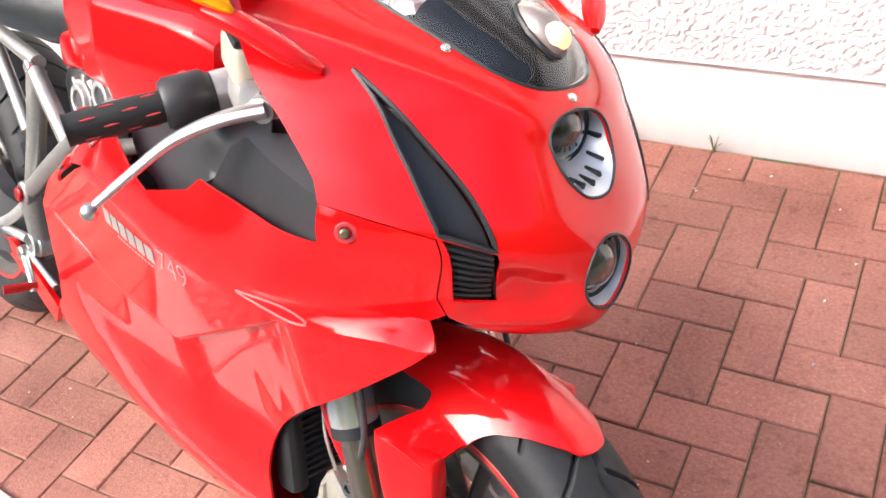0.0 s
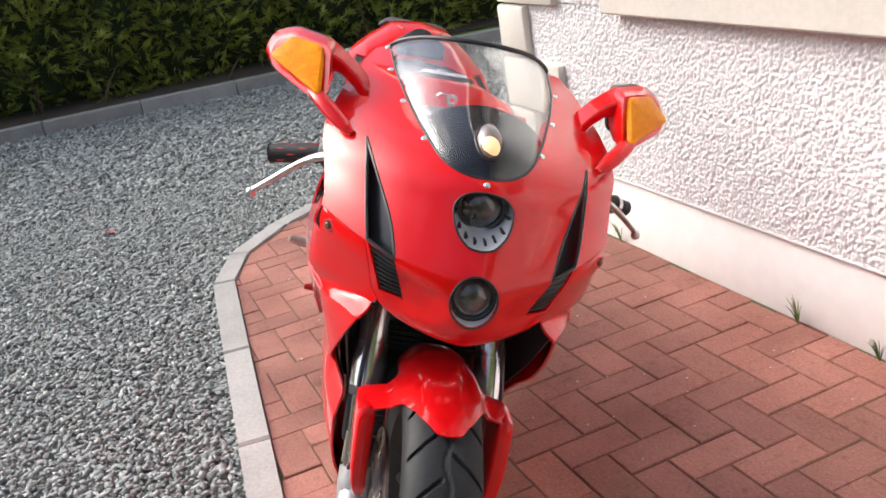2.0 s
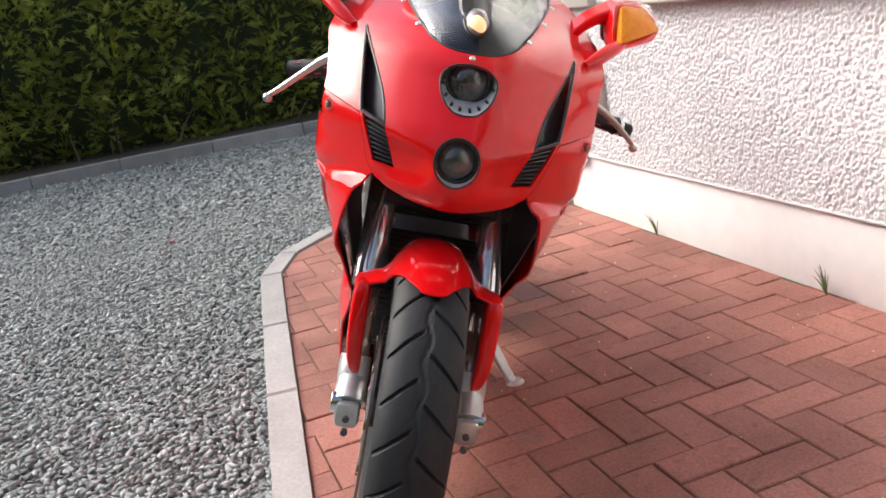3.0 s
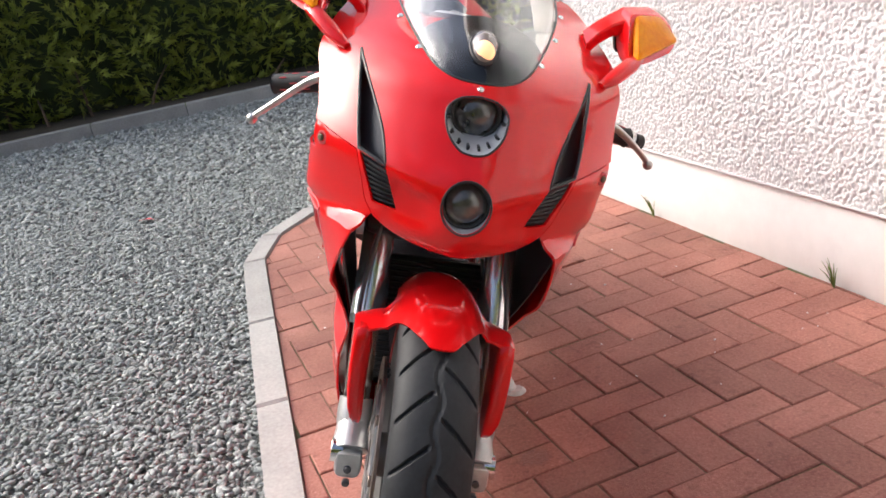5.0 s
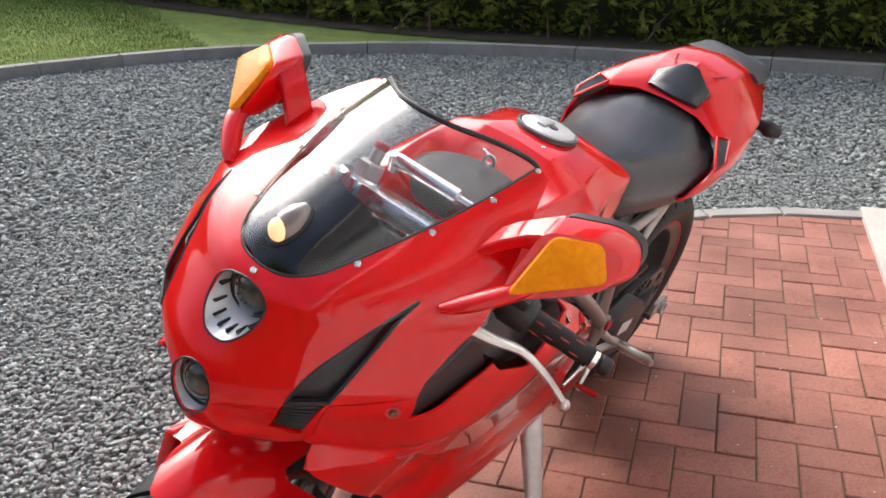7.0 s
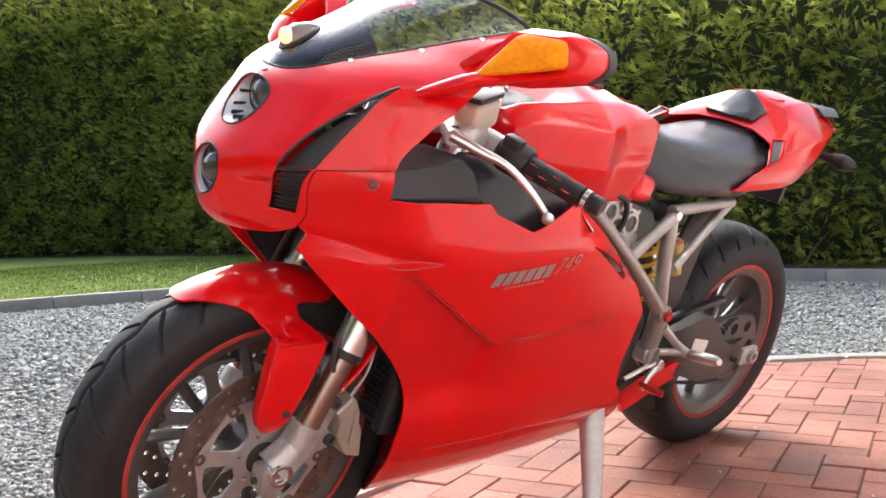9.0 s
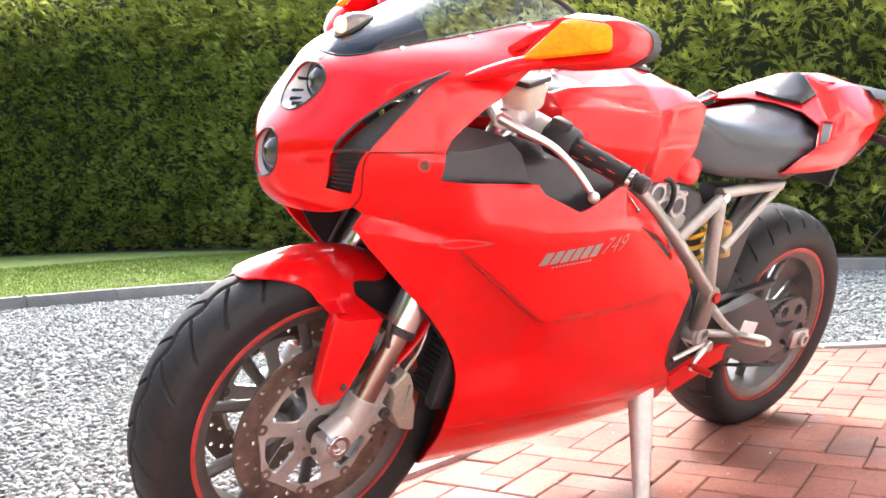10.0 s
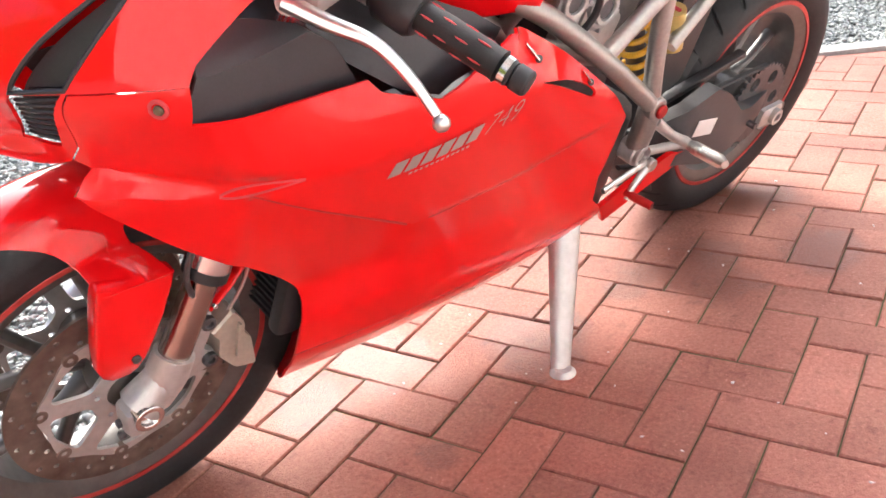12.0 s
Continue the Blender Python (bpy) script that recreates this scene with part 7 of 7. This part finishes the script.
BRICK_REST = material("clay_paver_far", (0.34, 0.118, 0.086), 0.72, vary=0.3, scale=130, bump=0.6, bump_scale=300, second=(0.47, 0.215, 0.160), rand=0.17, blotch=4, island=True, ground=True)
weathered(BRICK_REST)
# same moist stains and painted motorcycle shade as on the near bricks
damp_and_shade(BRICK_REST, WET_AND_SHADE)
tagged(part("more_bricks", join(*geos), BRICK_REST, paving, "red clay bricks", 0), kind="stuff")

# weeds in the joint along the wall
for x, h in ((-0.89, 0.09), (-0.005, 0.095), (0.28, 0.07), (0.505, 0.075)):
    blades = []
    for k in range(9):
        a = g.random() * 2 * math.pi
        r = 0.25 + 0.5 * g.random()
        y = 1.545
        tip = (x + math.cos(a) * h * r * 0.7, y - abs(math.sin(a)) * h * r * 0.6, h * (0.5 + 0.5 * g.random()))
        blades.append(tube([(x, y, -0.004), ((x + tip[0]) / 2, (y + tip[1]) / 2, tip[2] * 0.65), tip], [0.0022, 0.0018, 0.0004], 5, 4, 0.3))
    weed = part("weed", join(*blades), GRASS)
    tagged(weed, "small green grass weed growing at the plinth", "weed", group="weeds at the wall")

# a red leaf on the gravel
leaf = part("leaf", ([(-2.86, -0.20, -0.002), (-2.82, -0.17, 0.008), (-2.80, -0.12, -0.001), (-2.84, -0.145, 0.006)], [(0, 1, 3), (1, 2, 3)]), RED_DULL)
tagged(leaf, "small red fallen leaf lying on the gravel", "leaf")

# loose grit on the bricks and brown leaves on the lawn
g = np.random.default_rng(31)
grit_c = np.stack([-1.6 + 2.5 * g.random(70), 0.25 + 1.25 * g.random(70)], 1)
v, f = stones(grit_c, 0.0022 + 0.0022 * g.random(70) ** 2, 9)
v[:, 2] += 0.0275
ob = new("grit", fast_mesh("grit", v, f, PLINTH))
tagged(ob, "tiny pale grit scattered on the brick paving", "grit", kind="stuff")
count = 420
edge_q = ba[(g.random(count) * (len(ba) * 0.45)).astype(int)]
spot = edge_q + np.array([-0.6, -0.75]) * (0.15 + 4.5 * g.random((count, 1)) ** 1.3) + g.normal(0, 0.5, (count, 2))
turn_a = g.random(count) * 2 * np.pi
e = np.stack([np.cos(turn_a), np.sin(turn_a)], 1) * (0.018 + 0.02 * g.random((count, 1)))
h = np.stack([-e[:, 1], e[:, 0]], 1) * 0.5
z = np.full(count, 0.095)
v = np.stack([np.column_stack([spot - e, z]), np.column_stack([spot + h, z + 0.012]), np.column_stack([spot + e, z]), np.column_stack([spot - h, z + 0.006])], 1).reshape(-1, 3)
ob = new("fallen_leaves", fast_mesh("fallen_leaves", v, np.arange(count * 4).reshape(-1, 4), DRY_LEAF))
tagged(ob, "dry brown leaves fallen on the lawn", "leaves", kind="stuff")
